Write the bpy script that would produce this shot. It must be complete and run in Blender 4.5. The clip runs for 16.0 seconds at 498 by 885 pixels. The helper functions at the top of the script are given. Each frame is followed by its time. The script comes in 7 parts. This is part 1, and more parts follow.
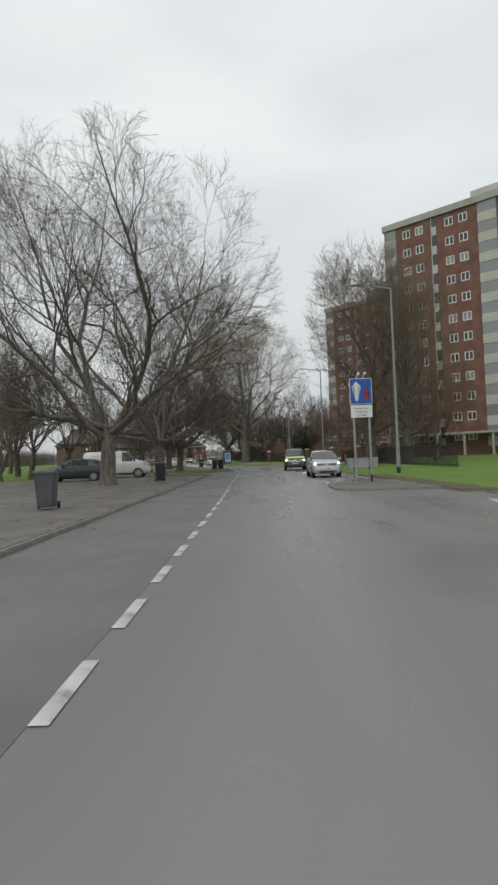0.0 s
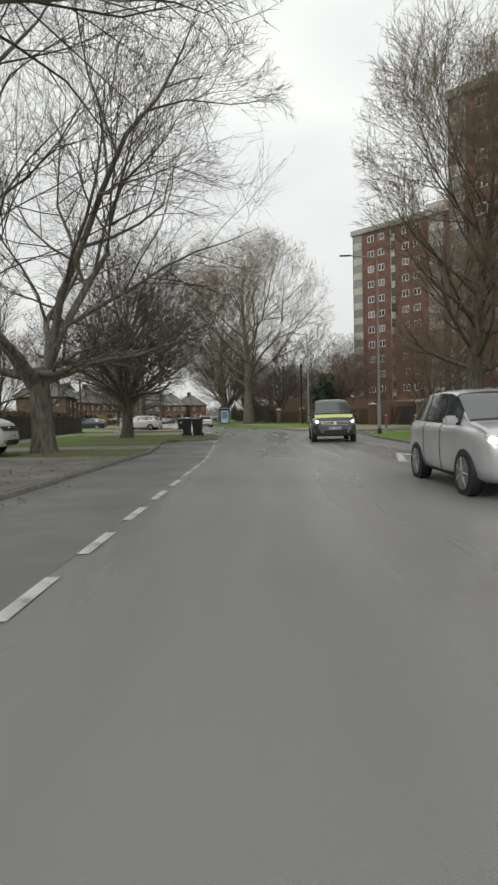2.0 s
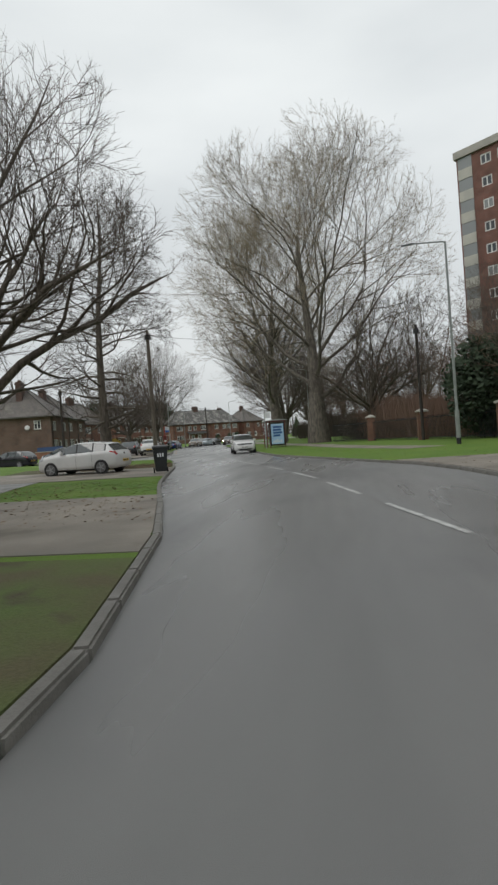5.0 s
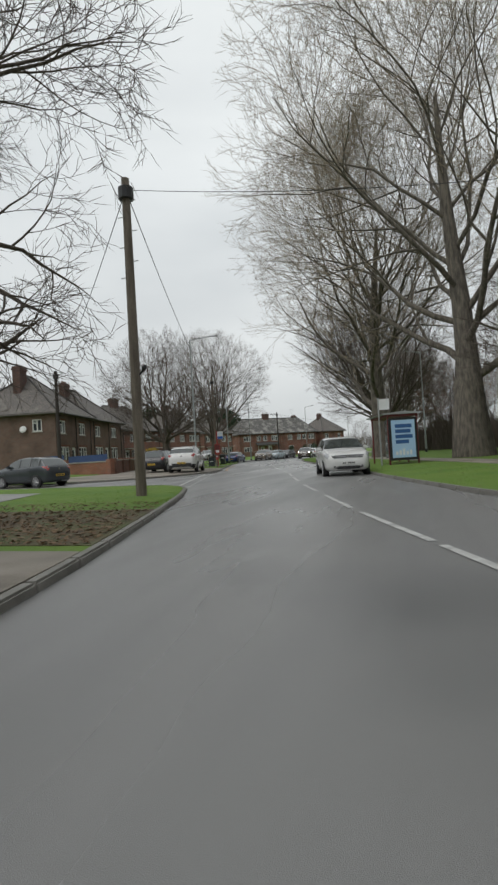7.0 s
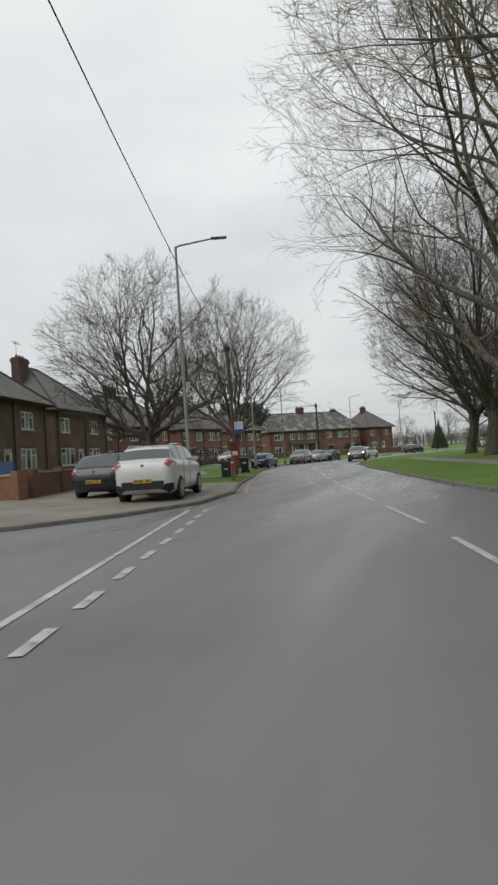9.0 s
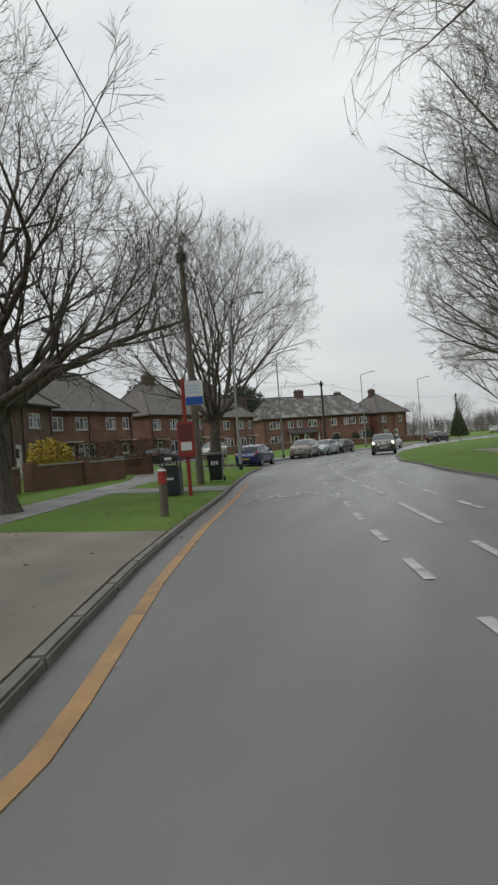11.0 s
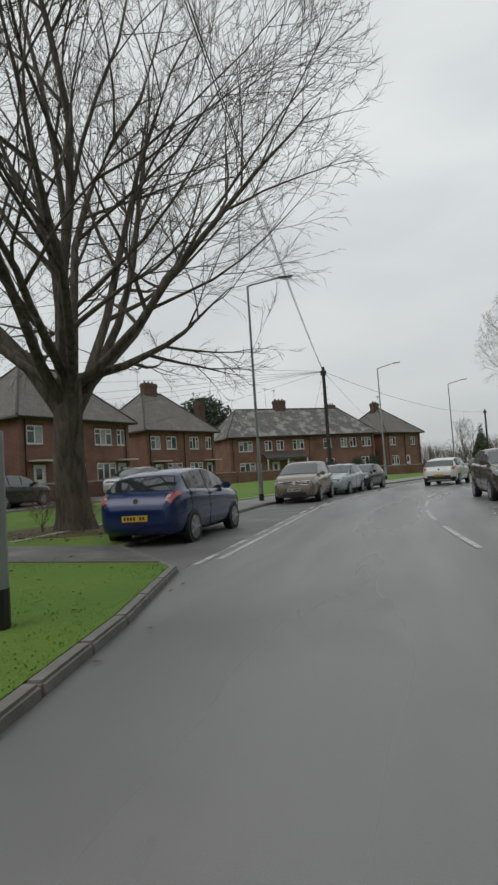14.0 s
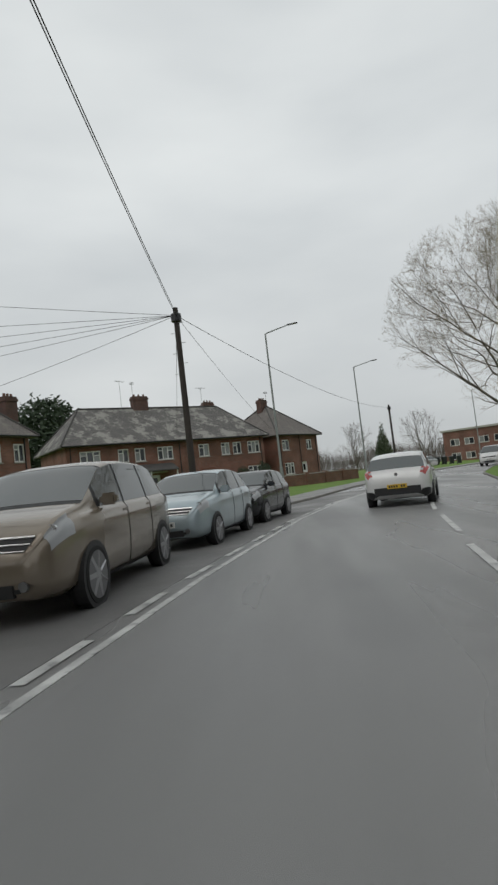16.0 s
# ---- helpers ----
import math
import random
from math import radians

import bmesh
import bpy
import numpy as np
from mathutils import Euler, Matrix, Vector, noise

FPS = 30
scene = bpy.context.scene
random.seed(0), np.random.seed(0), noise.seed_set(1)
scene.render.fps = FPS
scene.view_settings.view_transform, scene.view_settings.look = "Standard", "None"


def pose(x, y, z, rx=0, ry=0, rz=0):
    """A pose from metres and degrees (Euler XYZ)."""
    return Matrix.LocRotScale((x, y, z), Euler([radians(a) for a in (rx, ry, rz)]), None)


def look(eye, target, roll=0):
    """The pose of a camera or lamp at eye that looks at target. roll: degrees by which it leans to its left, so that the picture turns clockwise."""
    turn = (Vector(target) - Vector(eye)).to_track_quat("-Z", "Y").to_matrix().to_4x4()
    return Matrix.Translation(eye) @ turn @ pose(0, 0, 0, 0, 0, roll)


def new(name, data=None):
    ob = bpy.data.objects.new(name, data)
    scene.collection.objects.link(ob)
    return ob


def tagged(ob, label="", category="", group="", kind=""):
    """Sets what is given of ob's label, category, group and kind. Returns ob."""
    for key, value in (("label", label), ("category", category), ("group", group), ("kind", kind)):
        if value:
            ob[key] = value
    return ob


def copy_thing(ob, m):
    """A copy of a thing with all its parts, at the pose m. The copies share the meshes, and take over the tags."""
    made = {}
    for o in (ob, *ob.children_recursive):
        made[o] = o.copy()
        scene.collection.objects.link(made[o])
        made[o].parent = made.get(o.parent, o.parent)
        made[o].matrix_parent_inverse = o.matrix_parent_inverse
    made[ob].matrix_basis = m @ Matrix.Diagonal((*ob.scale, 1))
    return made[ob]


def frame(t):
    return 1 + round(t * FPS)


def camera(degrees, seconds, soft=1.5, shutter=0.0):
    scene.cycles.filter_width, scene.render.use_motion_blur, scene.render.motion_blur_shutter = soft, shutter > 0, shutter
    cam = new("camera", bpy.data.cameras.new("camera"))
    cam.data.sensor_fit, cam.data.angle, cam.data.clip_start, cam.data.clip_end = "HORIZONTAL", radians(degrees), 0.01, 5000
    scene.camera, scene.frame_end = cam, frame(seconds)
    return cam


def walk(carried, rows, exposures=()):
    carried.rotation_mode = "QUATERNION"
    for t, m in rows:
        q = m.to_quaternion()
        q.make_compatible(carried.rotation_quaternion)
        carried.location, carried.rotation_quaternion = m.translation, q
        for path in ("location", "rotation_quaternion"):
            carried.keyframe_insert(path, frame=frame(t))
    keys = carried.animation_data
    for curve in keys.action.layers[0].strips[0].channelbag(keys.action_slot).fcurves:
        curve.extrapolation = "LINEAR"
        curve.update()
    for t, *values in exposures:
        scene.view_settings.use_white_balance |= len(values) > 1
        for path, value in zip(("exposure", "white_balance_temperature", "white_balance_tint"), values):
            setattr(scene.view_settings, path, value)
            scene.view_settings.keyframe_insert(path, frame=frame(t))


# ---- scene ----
cam = camera(48.3, 16.0, soft=2.5)
PATH = [
    (0, (3.669, -8.072, 1.326), (3.636, -6.073, 1.377), -2.2),
    (0.5, (3.875, -1.827, 1.211), (3.859, 0.173, 1.238), -2.7),
    (1, (3.836, 4.436, 1.185), (3.809, 6.436, 1.166), -0.7),
    (1.2, (3.792, 6.772, 1.16), (3.748, 8.772, 1.141), -1.5),
    (1.6, (3.695, 11.151, 1.263), (3.646, 13.15, 1.217), -0.8),
    (2, (3.868, 15.622, 1.159), (3.803, 17.618, 1.068), -1.4),
    (2.5, (3.66, 20.72, 1.11), (3.576, 22.714, 0.993), -1.3),
    (3, (3.583, 26.114, 1.134), (3.463, 28.106, 1.009), -0.8),
    (3.2, (3.543, 28.211, 1.136), (3.412, 30.203, 1.023), -1.2),
    (5.3, (2.119, 50.048, 1.293), (1.799, 52.022, 1.276), -4.2),
    (5.5, (1.875, 52.2, 1.276), (1.526, 54.17, 1.262), -3.8),
    (6, (0.785, 57.463, 1.24), (0.343, 59.414, 1.246), -3.5),
    (6.5, (-0.439, 62.525, 1.119), (-0.936, 64.462, 1.15), -3.6),
    (7, (-1.899, 67.738, 0.989), (-2.445, 69.662, 1.033), -3.4),
    (7.5, (-3.409, 72.338, 1.188), (-4.01, 74.245, 1.231), -3.5),
    (8, (-4.781, 76.887, 1.141), (-5.404, 78.786, 1.201), -3.0),
    (8.2, (-5.319, 78.789, 1.166), (-5.957, 80.683, 1.224), -3.1),
    (10.5, (-10.777, 97.174, 1.251), (-11.417, 99.069, 1.283), -4.6),
    (11, (-11.904, 101.321, 1.293), (-12.54, 103.217, 1.311), -4.5),
    (11.5, (-13.083, 105.724, 1.263), (-13.692, 107.629, 1.277), -4.2),
    (12, (-14.285, 109.909, 1.128), (-14.848, 111.828, 1.149), -5.2),
    (12.5, (-15.771, 114.39, 1.176), (-16.291, 116.321, 1.198), -5.2),
    (13, (-16.824, 118.41, 1.226), (-17.332, 120.344, 1.266), -5.4),
    (13.5, (-17.901, 122.262, 1.254), (-18.43, 124.189, 1.339), -4.2),
    (14, (-18.824, 126.164, 1.2), (-19.357, 128.087, 1.319), -3.8),
    (14.5, (-19.479, 130.028, 1.21), (-19.988, 131.957, 1.346), -3.5),
    (15, (-19.875, 133.915, 1.169), (-20.268, 135.871, 1.312), -4.6),
    (15.5, (-20.178, 137.798, 1.155), (-20.447, 139.774, 1.304), -5.9),
    (16, (-19.914, 142.283, 1.123), (-20.05, 144.273, 1.263), -6.6),
]
walk(cam, [(t, look(eye, target, roll)) for t, eye, target, roll in PATH], exposures=[
    (0.0, 0.08, 6500, 10), (1.0, 0.2, 6800, 10), (1.5, 0.27, 6800, 10), (2.5, 0.34, 6700, 10), (3.2, 0.24, 6550, 10), (5.3, 0.08, 6500, 10),
    (8.2, 0.08, 6500, 10), (12.5, 0.0, 6500, 10), (16.0, -0.12, 6500, 10)])

# ---------------------------------------------------------------- light
world = bpy.data.worlds.new("overcast")
scene.world = world
world.use_nodes = True
wn, wl = world.node_tree.nodes, world.node_tree.links
wn.clear()
w_out = wn.new("ShaderNodeOutputWorld")
w_bg = wn.new("ShaderNodeBackground")
w_sky = wn.new("ShaderNodeTexSky")
w_sky.sky_type = "NISHITA"
w_sky.sun_disc = False
w_sky.sun_elevation = radians(35)
w_sky.sun_rotation = radians(200)
w_hs = wn.new("ShaderNodeHueSaturation")
w_hs.inputs["Saturation"].default_value = 0.25
w_hs.inputs["Value"].default_value = 0.10
wl.new(w_sky.outputs[0], w_hs.inputs["Color"])
w_tc = wn.new("ShaderNodeTexCoord")
w_map = wn.new("ShaderNodeMapping")
w_map.inputs["Scale"].default_value = (1.2, 1.2, 3.5)
wl.new(w_tc.outputs["Generated"], w_map.inputs["Vector"])
w_no = wn.new("ShaderNodeTexNoise")
w_no.inputs["Scale"].default_value = 1.6
w_no.inputs["Detail"].default_value = 5
w_no.inputs["Roughness"].default_value = 0.45
wl.new(w_map.outputs[0], w_no.inputs["Vector"])
w_cr = wn.new("ShaderNodeValToRGB")
w_cr.color_ramp.elements[0].position, w_cr.color_ramp.elements[0].color = 0.3, (0.535, 0.568, 0.582, 1)
w_cr.color_ramp.elements[1].position, w_cr.color_ramp.elements[1].color = 0.75, (0.712, 0.742, 0.742, 1)
wl.new(w_no.outputs["Fac"], w_cr.inputs["Fac"])
w_mix = wn.new("ShaderNodeMix")
w_mix.data_type = "RGBA"
w_mix.inputs["Factor"].default_value = 0.9
wl.new(w_hs.outputs[0], w_mix.inputs["A"])
wl.new(w_cr.outputs[0], w_mix.inputs["B"])
w_sep = wn.new("ShaderNodeSeparateXYZ")
wl.new(w_tc.outputs["Generated"], w_sep.inputs[0])
w_mr = wn.new("ShaderNodeMapRange")
w_mr.inputs["From Min"].default_value, w_mr.inputs["From Max"].default_value = 0.0, 0.45
w_mr.inputs["To Min"].default_value, w_mr.inputs["To Max"].default_value = 0.75, 1.04
wl.new(w_sep.outputs["Z"], w_mr.inputs["Value"])
w_mul = wn.new("ShaderNodeVectorMath")
w_mul.operation = "SCALE"
wl.new(w_mix.outputs["Result"], w_mul.inputs[0])
wl.new(w_mr.outputs[0], w_mul.inputs["Scale"])
wl.new(w_mul.outputs[0], w_bg.inputs["Color"])
w_bg.inputs["Strength"].default_value = 1.2
wl.new(w_bg.outputs[0], w_out.inputs[0])
sun = new("sun", bpy.data.lights.new("sun", "SUN"))
sun.data.energy, sun.data.angle, sun.data.color = 0.7, radians(40), (1.0, 0.97, 0.93)
sun.matrix_world = look((0, 0, 60), (25, 40, 0))


# ---------------------------------------------------------------- materials
def mat(name, c1, c2=None, scale=4.0, rough=0.8, bump=0.0, bscale=60.0, metal=0.0, fine=0.0, coord="Object", detail=4.0,
        r2=None, spec=0.5, island=0.0, stain=None, stretch=None):
    """Two colours mixed by noise at one scale, fine grain at another, with bump and gloss variation."""
    m = bpy.data.materials.new(name)
    m.use_nodes = True
    n, l = m.node_tree.nodes, m.node_tree.links
    b = n["Principled BSDF"]
    b.inputs["Roughness"].default_value, b.inputs["Metallic"].default_value = rough, metal
    b.inputs["Specular IOR Level"].default_value = spec
    c2 = c2 or tuple(v * 0.8 for v in c1)
    tc = n.new("ShaderNodeTexCoord")
    no = n.new("ShaderNodeTexNoise")
    no.inputs["Scale"].default_value, no.inputs["Detail"].default_value = scale, detail
    if stretch:
        mp = n.new("ShaderNodeMapping")
        mp.inputs["Scale"].default_value = stretch
        l.new(tc.outputs[coord], mp.inputs["Vector"])
        l.new(mp.outputs[0], no.inputs["Vector"])
    else:
        l.new(tc.outputs[coord], no.inputs["Vector"])
    cr = n.new("ShaderNodeValToRGB")
    cr.color_ramp.elements[0].position, cr.color_ramp.elements[0].color = 0.32, (*c1, 1)
    cr.color_ramp.elements[1].position, cr.color_ramp.elements[1].color = 0.68, (*c2, 1)
    l.new(no.outputs["Fac"], cr.inputs["Fac"])
    col = cr.outputs[0]
    if stain:
        sc, scol, lo = stain
        ns = n.new("ShaderNodeTexNoise")
        ns.inputs["Scale"].default_value, ns.inputs["Detail"].default_value = sc, 6
        l.new(tc.outputs[coord], ns.inputs["Vector"])
        mr = n.new("ShaderNodeMapRange")
        mr.inputs["From Min"].default_value, mr.inputs["From Max"].default_value = lo, lo + 0.14
        l.new(ns.outputs["Fac"], mr.inputs["Value"])
        mx = n.new("ShaderNodeMix")
        mx.data_type = "RGBA"
        l.new(mr.outputs[0], mx.inputs["Factor"])
        l.new(col, mx.inputs["A"])
        mx.inputs["B"].default_value = (*scol, 1)
        col = mx.outputs["Result"]
    if fine or island:
        hs = n.new("ShaderNodeHueSaturation")
        l.new(col, hs.inputs["Color"])
        add = n.new("ShaderNodeMath")
        add.operation = "MULTIPLY_ADD"
        if island:
            oi = n.new("ShaderNodeObjectInfo")
            l.new(oi.outputs["Random"], add.inputs[0])
            add.inputs[1].default_value, add.inputs[2].default_value = island, 1 - island / 2
        else:
            nf = n.new("ShaderNodeTexNoise")
            nf.inputs["Scale"].default_value, nf.inputs["Detail"].default_value = bscale, 3
            l.new(tc.outputs[coord], nf.inputs["Vector"])
            l.new(nf.outputs["Fac"], add.inputs[0])
            add.inputs[1].default_value, add.inputs[2].default_value = fine, 1 - fine / 2
        l.new(add.outputs[0], hs.inputs["Value"])
        col = hs.outputs[0]
    l.new(col, b.inputs["Base Color"])
    if r2 is not None:
        mr = n.new("ShaderNodeMapRange")
        mr.inputs["From Min"].default_value, mr.inputs["From Max"].default_value = 0.35, 0.65
        mr.inputs["To Min"].default_value, mr.inputs["To Max"].default_value = rough, r2
        l.new(no.outputs["Fac"], mr.inputs["Value"])
        l.new(mr.outputs[0], b.inputs["Roughness"])
    if bump:
        nb = n.new("ShaderNodeTexNoise")
        nb.inputs["Scale"].default_value, nb.inputs["Detail"].default_value = bscale, 4
        l.new(tc.outputs[coord], nb.inputs["Vector"])
        bp = n.new("ShaderNodeBump")
        bp.inputs["Strength"].default_value, bp.inputs["Distance"].default_value = bump, 0.02
        l.new(nb.outputs["Fac"], bp.inputs["Height"])
        l.new(bp.outputs[0], b.inputs["Normal"])
    return m


def glass(name, tint=(0.02, 0.025, 0.03), rough=0.04):
    """Dark glazing with a mirror gloss, as glass is seen from a bright outside."""
    m = bpy.data.materials.new(name)
    m.use_nodes = True
    b = m.node_tree.nodes["Principled BSDF"]
    b.inputs["Base Color"].default_value = (*tint, 1)
    b.inputs["Roughness"].default_value = rough
    b.inputs["Specular IOR Level"].default_value = 0.8
    return m


def lamp_mat(name, colour, strength):
    m = bpy.data.materials.new(name)
    m.use_nodes = True
    b = m.node_tree.nodes["Principled BSDF"]
    b.inputs["Base Color"].default_value = (*colour, 1)
    b.inputs["Emission Color"].default_value = (*colour, 1)
    b.inputs["Emission Strength"].default_value = strength
    return m


def brick_mat(name, c1, c2, mortar):
    m = bpy.data.materials.new(name)
    m.use_nodes = True
    n, l = m.node_tree.nodes, m.node_tree.links
    b = n["Principled BSDF"]
    b.inputs["Roughness"].default_value = 0.85
    uv = n.new("ShaderNodeUVMap")
    br = n.new("ShaderNodeTexBrick")
    br.inputs["Scale"].default_value = 1.0
    br.inputs["Brick Width"].default_value, br.inputs["Row Height"].default_value = 0.225, 0.075
    br.inputs["Mortar Size"].default_value = 0.007
    br.inputs["Color1"].default_value, br.inputs["Color2"].default_value = (*c1, 1), (*c2, 1)
    br.inputs["Mortar"].default_value = (*mortar, 1)
    l.new(uv.outputs[0], br.inputs["Vector"])
    no = n.new("ShaderNodeTexNoise")
    no.inputs["Scale"].default_value, no.inputs["Detail"].default_value = 0.7, 6
    l.new(uv.outputs[0], no.inputs["Vector"])
    hs = n.new("ShaderNodeHueSaturation")
    l.new(br.outputs["Color"], hs.inputs["Color"])
    mr = n.new("ShaderNodeMapRange")
    mr.inputs["From Min"].default_value, mr.inputs["From Max"].default_value = 0.3, 0.7
    mr.inputs["To Min"].default_value, mr.inputs["To Max"].default_value = 0.7, 1.25
    l.new(no.outputs["Fac"], mr.inputs["Value"])
    l.new(mr.outputs[0], hs.inputs["Value"])
    l.new(hs.outputs[0], b.inputs["Base Color"])
    bp = n.new("ShaderNodeBump")
    bp.inputs["Strength"].default_value, bp.inputs["Distance"].default_value = 0.6, 0.01
    bp.invert = True
    l.new(br.outputs["Fac"], bp.inputs["Height"])
    l.new(bp.outputs[0], b.inputs["Normal"])
    return m


M = {}
M["asphalt"] = mat("wet_asphalt", (0.225, 0.222, 0.216), (0.18, 0.179, 0.176), 0.55, 0.20, 0.2, 260, stretch=(1.0, 0.13, 1.0), r2=0.48, fine=0.5,
                   stain=(0.22, (0.15, 0.15, 0.148), 0.56))
M["bay"] = mat("bay_asphalt", (0.175, 0.17, 0.164), (0.135, 0.132, 0.13), 0.5, 0.42, 0.4, 110, r2=0.65, fine=0.5)
M["old_tarmac"] = mat("worn_tarmac", (0.275, 0.24, 0.195), (0.19, 0.173, 0.15), 0.6, 0.6, 0.4, 90, r2=0.8, fine=0.4,
                      stain=(0.5, (0.075, 0.06, 0.045), 0.6))
M["island_tarmac"] = mat("build_out_tarmac", (0.17, 0.155, 0.135), (0.115, 0.108, 0.098), 0.9, 0.5, 0.3, 80, r2=0.7, fine=0.35)
M["wet_path"] = mat("wet_path", (0.15, 0.145, 0.135), (0.10, 0.098, 0.092), 0.8, 0.35, 0.3, 80, r2=0.6, fine=0.3)
M["paving"] = mat("footway", (0.25, 0.245, 0.235), (0.19, 0.188, 0.182), 0.8, 0.5, 0.3, 80, r2=0.7, fine=0.3)
M["kerb"] = mat("kerb_stone", (0.25, 0.24, 0.218), (0.14, 0.134, 0.118), 2.2, 0.7, 0.3, 50, fine=0.3)
M["paint"] = mat("road_paint", (0.62, 0.62, 0.60), (0.36, 0.36, 0.35), 3.0, 0.5, 0.2, 60, fine=0.3, stain=(5.0, (0.16, 0.16, 0.16), 0.57))
M["buff_paint"] = mat("buff_paint", (0.55, 0.42, 0.27), (0.40, 0.31, 0.21), 3.0, 0.5, 0.2, 60, fine=0.3)
M["yellow_paint"] = mat("yellow_paint", (0.50, 0.30, 0.13), (0.33, 0.21, 0.11), 3.0, 0.5, 0.2, 60, fine=0.3, stain=(4.0, (0.16, 0.13, 0.10), 0.57))
M["grass"] = mat("grass_ground", (0.083, 0.168, 0.016), (0.125, 0.205, 0.024), 0.5, 0.9, 0.8, 40, fine=0.6,
                 stain=(0.33, (0.10, 0.095, 0.045), 0.62))
M["worn_grass"] = mat("worn_grass", (0.095, 0.15, 0.032), (0.11, 0.10, 0.048), 0.9, 0.9, 0.8, 40, fine=0.6, stain=(1.4, (0.075, 0.058, 0.038), 0.6))
M["leafy_verge"] = mat("leaf_strewn_verge", (0.105, 0.078, 0.05), (0.085, 0.105, 0.035), 1.3, 0.9, 0.9, 35, fine=0.7, stain=(2.2, (0.06, 0.045, 0.03), 0.58))
M["grass_blade"] = mat("grass_blade", (0.135, 0.250, 0.024), (0.19, 0.29, 0.04), 0.6, 0.75, stain=(0.5, (0.13, 0.12, 0.05), 0.6))
M["dead_leaf"] = mat("dead_leaf", (0.22, 0.135, 0.065), (0.11, 0.07, 0.04), 9.0, 0.7)
M["earth"] = mat("leafy_earth", (0.10, 0.075, 0.045), (0.065, 0.05, 0.032), 1.5, 0.9, 0.8, 30, fine=0.6)
M["bark"] = mat("bark", (0.15, 0.125, 0.098), (0.055, 0.047, 0.038), 9.0, 0.9, 1.0, 22, fine=0.7, stretch=(1, 1, 0.22))
M["bark_grey"] = mat("bark_grey", (0.19, 0.165, 0.135), (0.075, 0.067, 0.056), 8.0, 0.9, 1.0, 22, fine=0.7, stretch=(1, 1, 0.22))
M["twig"] = mat("twigs", (0.125, 0.10, 0.084), (0.085, 0.069, 0.058), 0.4, 0.9)
M["twig_brown"] = mat("twigs_brown", (0.22, 0.165, 0.115), (0.155, 0.122, 0.09), 0.4, 0.9)
M["twig_pale"] = mat("twigs_pale", (0.30, 0.25, 0.175), (0.21, 0.175, 0.128), 0.4, 0.9)
M["twig_red"] = mat("twigs_reddish", (0.21, 0.13, 0.095), (0.15, 0.10, 0.075), 0.4, 0.9)
M["leaf_dark"] = mat("evergreen", (0.022, 0.040, 0.020), (0.035, 0.055, 0.024), 2.0, 0.8)
M["brick"] = brick_mat("house_brick", (0.245, 0.105, 0.072), (0.175, 0.074, 0.053), (0.22, 0.18, 0.15))
M["brick_brown"] = brick_mat("brown_brick", (0.185, 0.108, 0.080), (0.135, 0.083, 0.064), (0.17, 0.145, 0.125))
M["brick_wall"] = brick_mat("garden_brick", (0.22, 0.095, 0.06), (0.15, 0.07, 0.05), (0.18, 0.15, 0.12))
M["brick_bright"] = brick_mat("bright_garden_brick", (0.33, 0.13, 0.075), (0.25, 0.10, 0.06), (0.24, 0.19, 0.15))
M["brick_tower"] = brick_mat("tower_brick", (0.21, 0.095, 0.072), (0.165, 0.076, 0.060), (0.19, 0.14, 0.115))
M["slate_base"] = mat("roof_base", (0.075, 0.072, 0.068), (0.055, 0.052, 0.05), 2.0, 0.8)
M["white"] = mat("white_frame", (0.72, 0.72, 0.70), (0.62, 0.62, 0.60), 2.0, 0.4)
M["window"] = glass("window_glass", (0.03, 0.034, 0.04), 0.05)
M["net_pane"] = glass("curtained_glass", (0.24, 0.25, 0.25), 0.06)
M["concrete"] = mat("concrete", (0.42, 0.40, 0.36), (0.32, 0.31, 0.28), 0.8, 0.85, 0.2, 30, fine=0.2)
M["panel"] = mat("pale_panel", (0.52, 0.50, 0.44), (0.42, 0.41, 0.37), 0.6, 0.7)
M["steel"] = mat("galvanised_steel", (0.36, 0.37, 0.37), (0.28, 0.29, 0.29), 4.0, 0.5, metal=0.4)
M["lamp_grey"] = mat("lamp_column_paint", (0.27, 0.29, 0.28), (0.21, 0.225, 0.22), 3.0, 0.5)
M["black"] = mat("black_paint", (0.018, 0.018, 0.02), (0.012, 0.012, 0.014), 3.0, 0.45)
M["wood_pole"] = mat("weathered_pole", (0.20, 0.17, 0.14), (0.11, 0.09, 0.072), 9.0, 0.9, 0.6, 25, fine=0.5, stretch=(1, 1, 0.1))
M["wood_dark"] = mat("tarred_pole", (0.045, 0.035, 0.030), (0.030, 0.024, 0.021), 2.0, 0.8, 0.4, 25)
M["fence_wood"] = mat("fence_wood", (0.085, 0.068, 0.052), (0.055, 0.046, 0.037), 2.0, 0.9, 0.4, 25, island=0.5)
M["bin"] = mat("bin_plastic", (0.022, 0.025, 0.027), (0.016, 0.018, 0.020), 3.0, 0.42)
M["bin_grey"] = mat("grey_bin_plastic", (0.085, 0.09, 0.095), (0.065, 0.07, 0.075), 3.0, 0.5)
M["bin_navy"] = mat("navy_bin_plastic", (0.022, 0.028, 0.036), (0.016, 0.021, 0.028), 3.0, 0.45)
M["rubber"] = mat("tyre_rubber", (0.018, 0.018, 0.018), (0.012, 0.012, 0.012), 6.0, 0.8)
M["alloy"] = mat("alloy_rim", (0.42, 0.42, 0.43), (0.33, 0.33, 0.34), 4.0, 0.35, metal=0.7)
M["rim_dark"] = mat("rim_shade", (0.20, 0.20, 0.205), (0.15, 0.15, 0.155), 4.0, 0.4, metal=0.5)
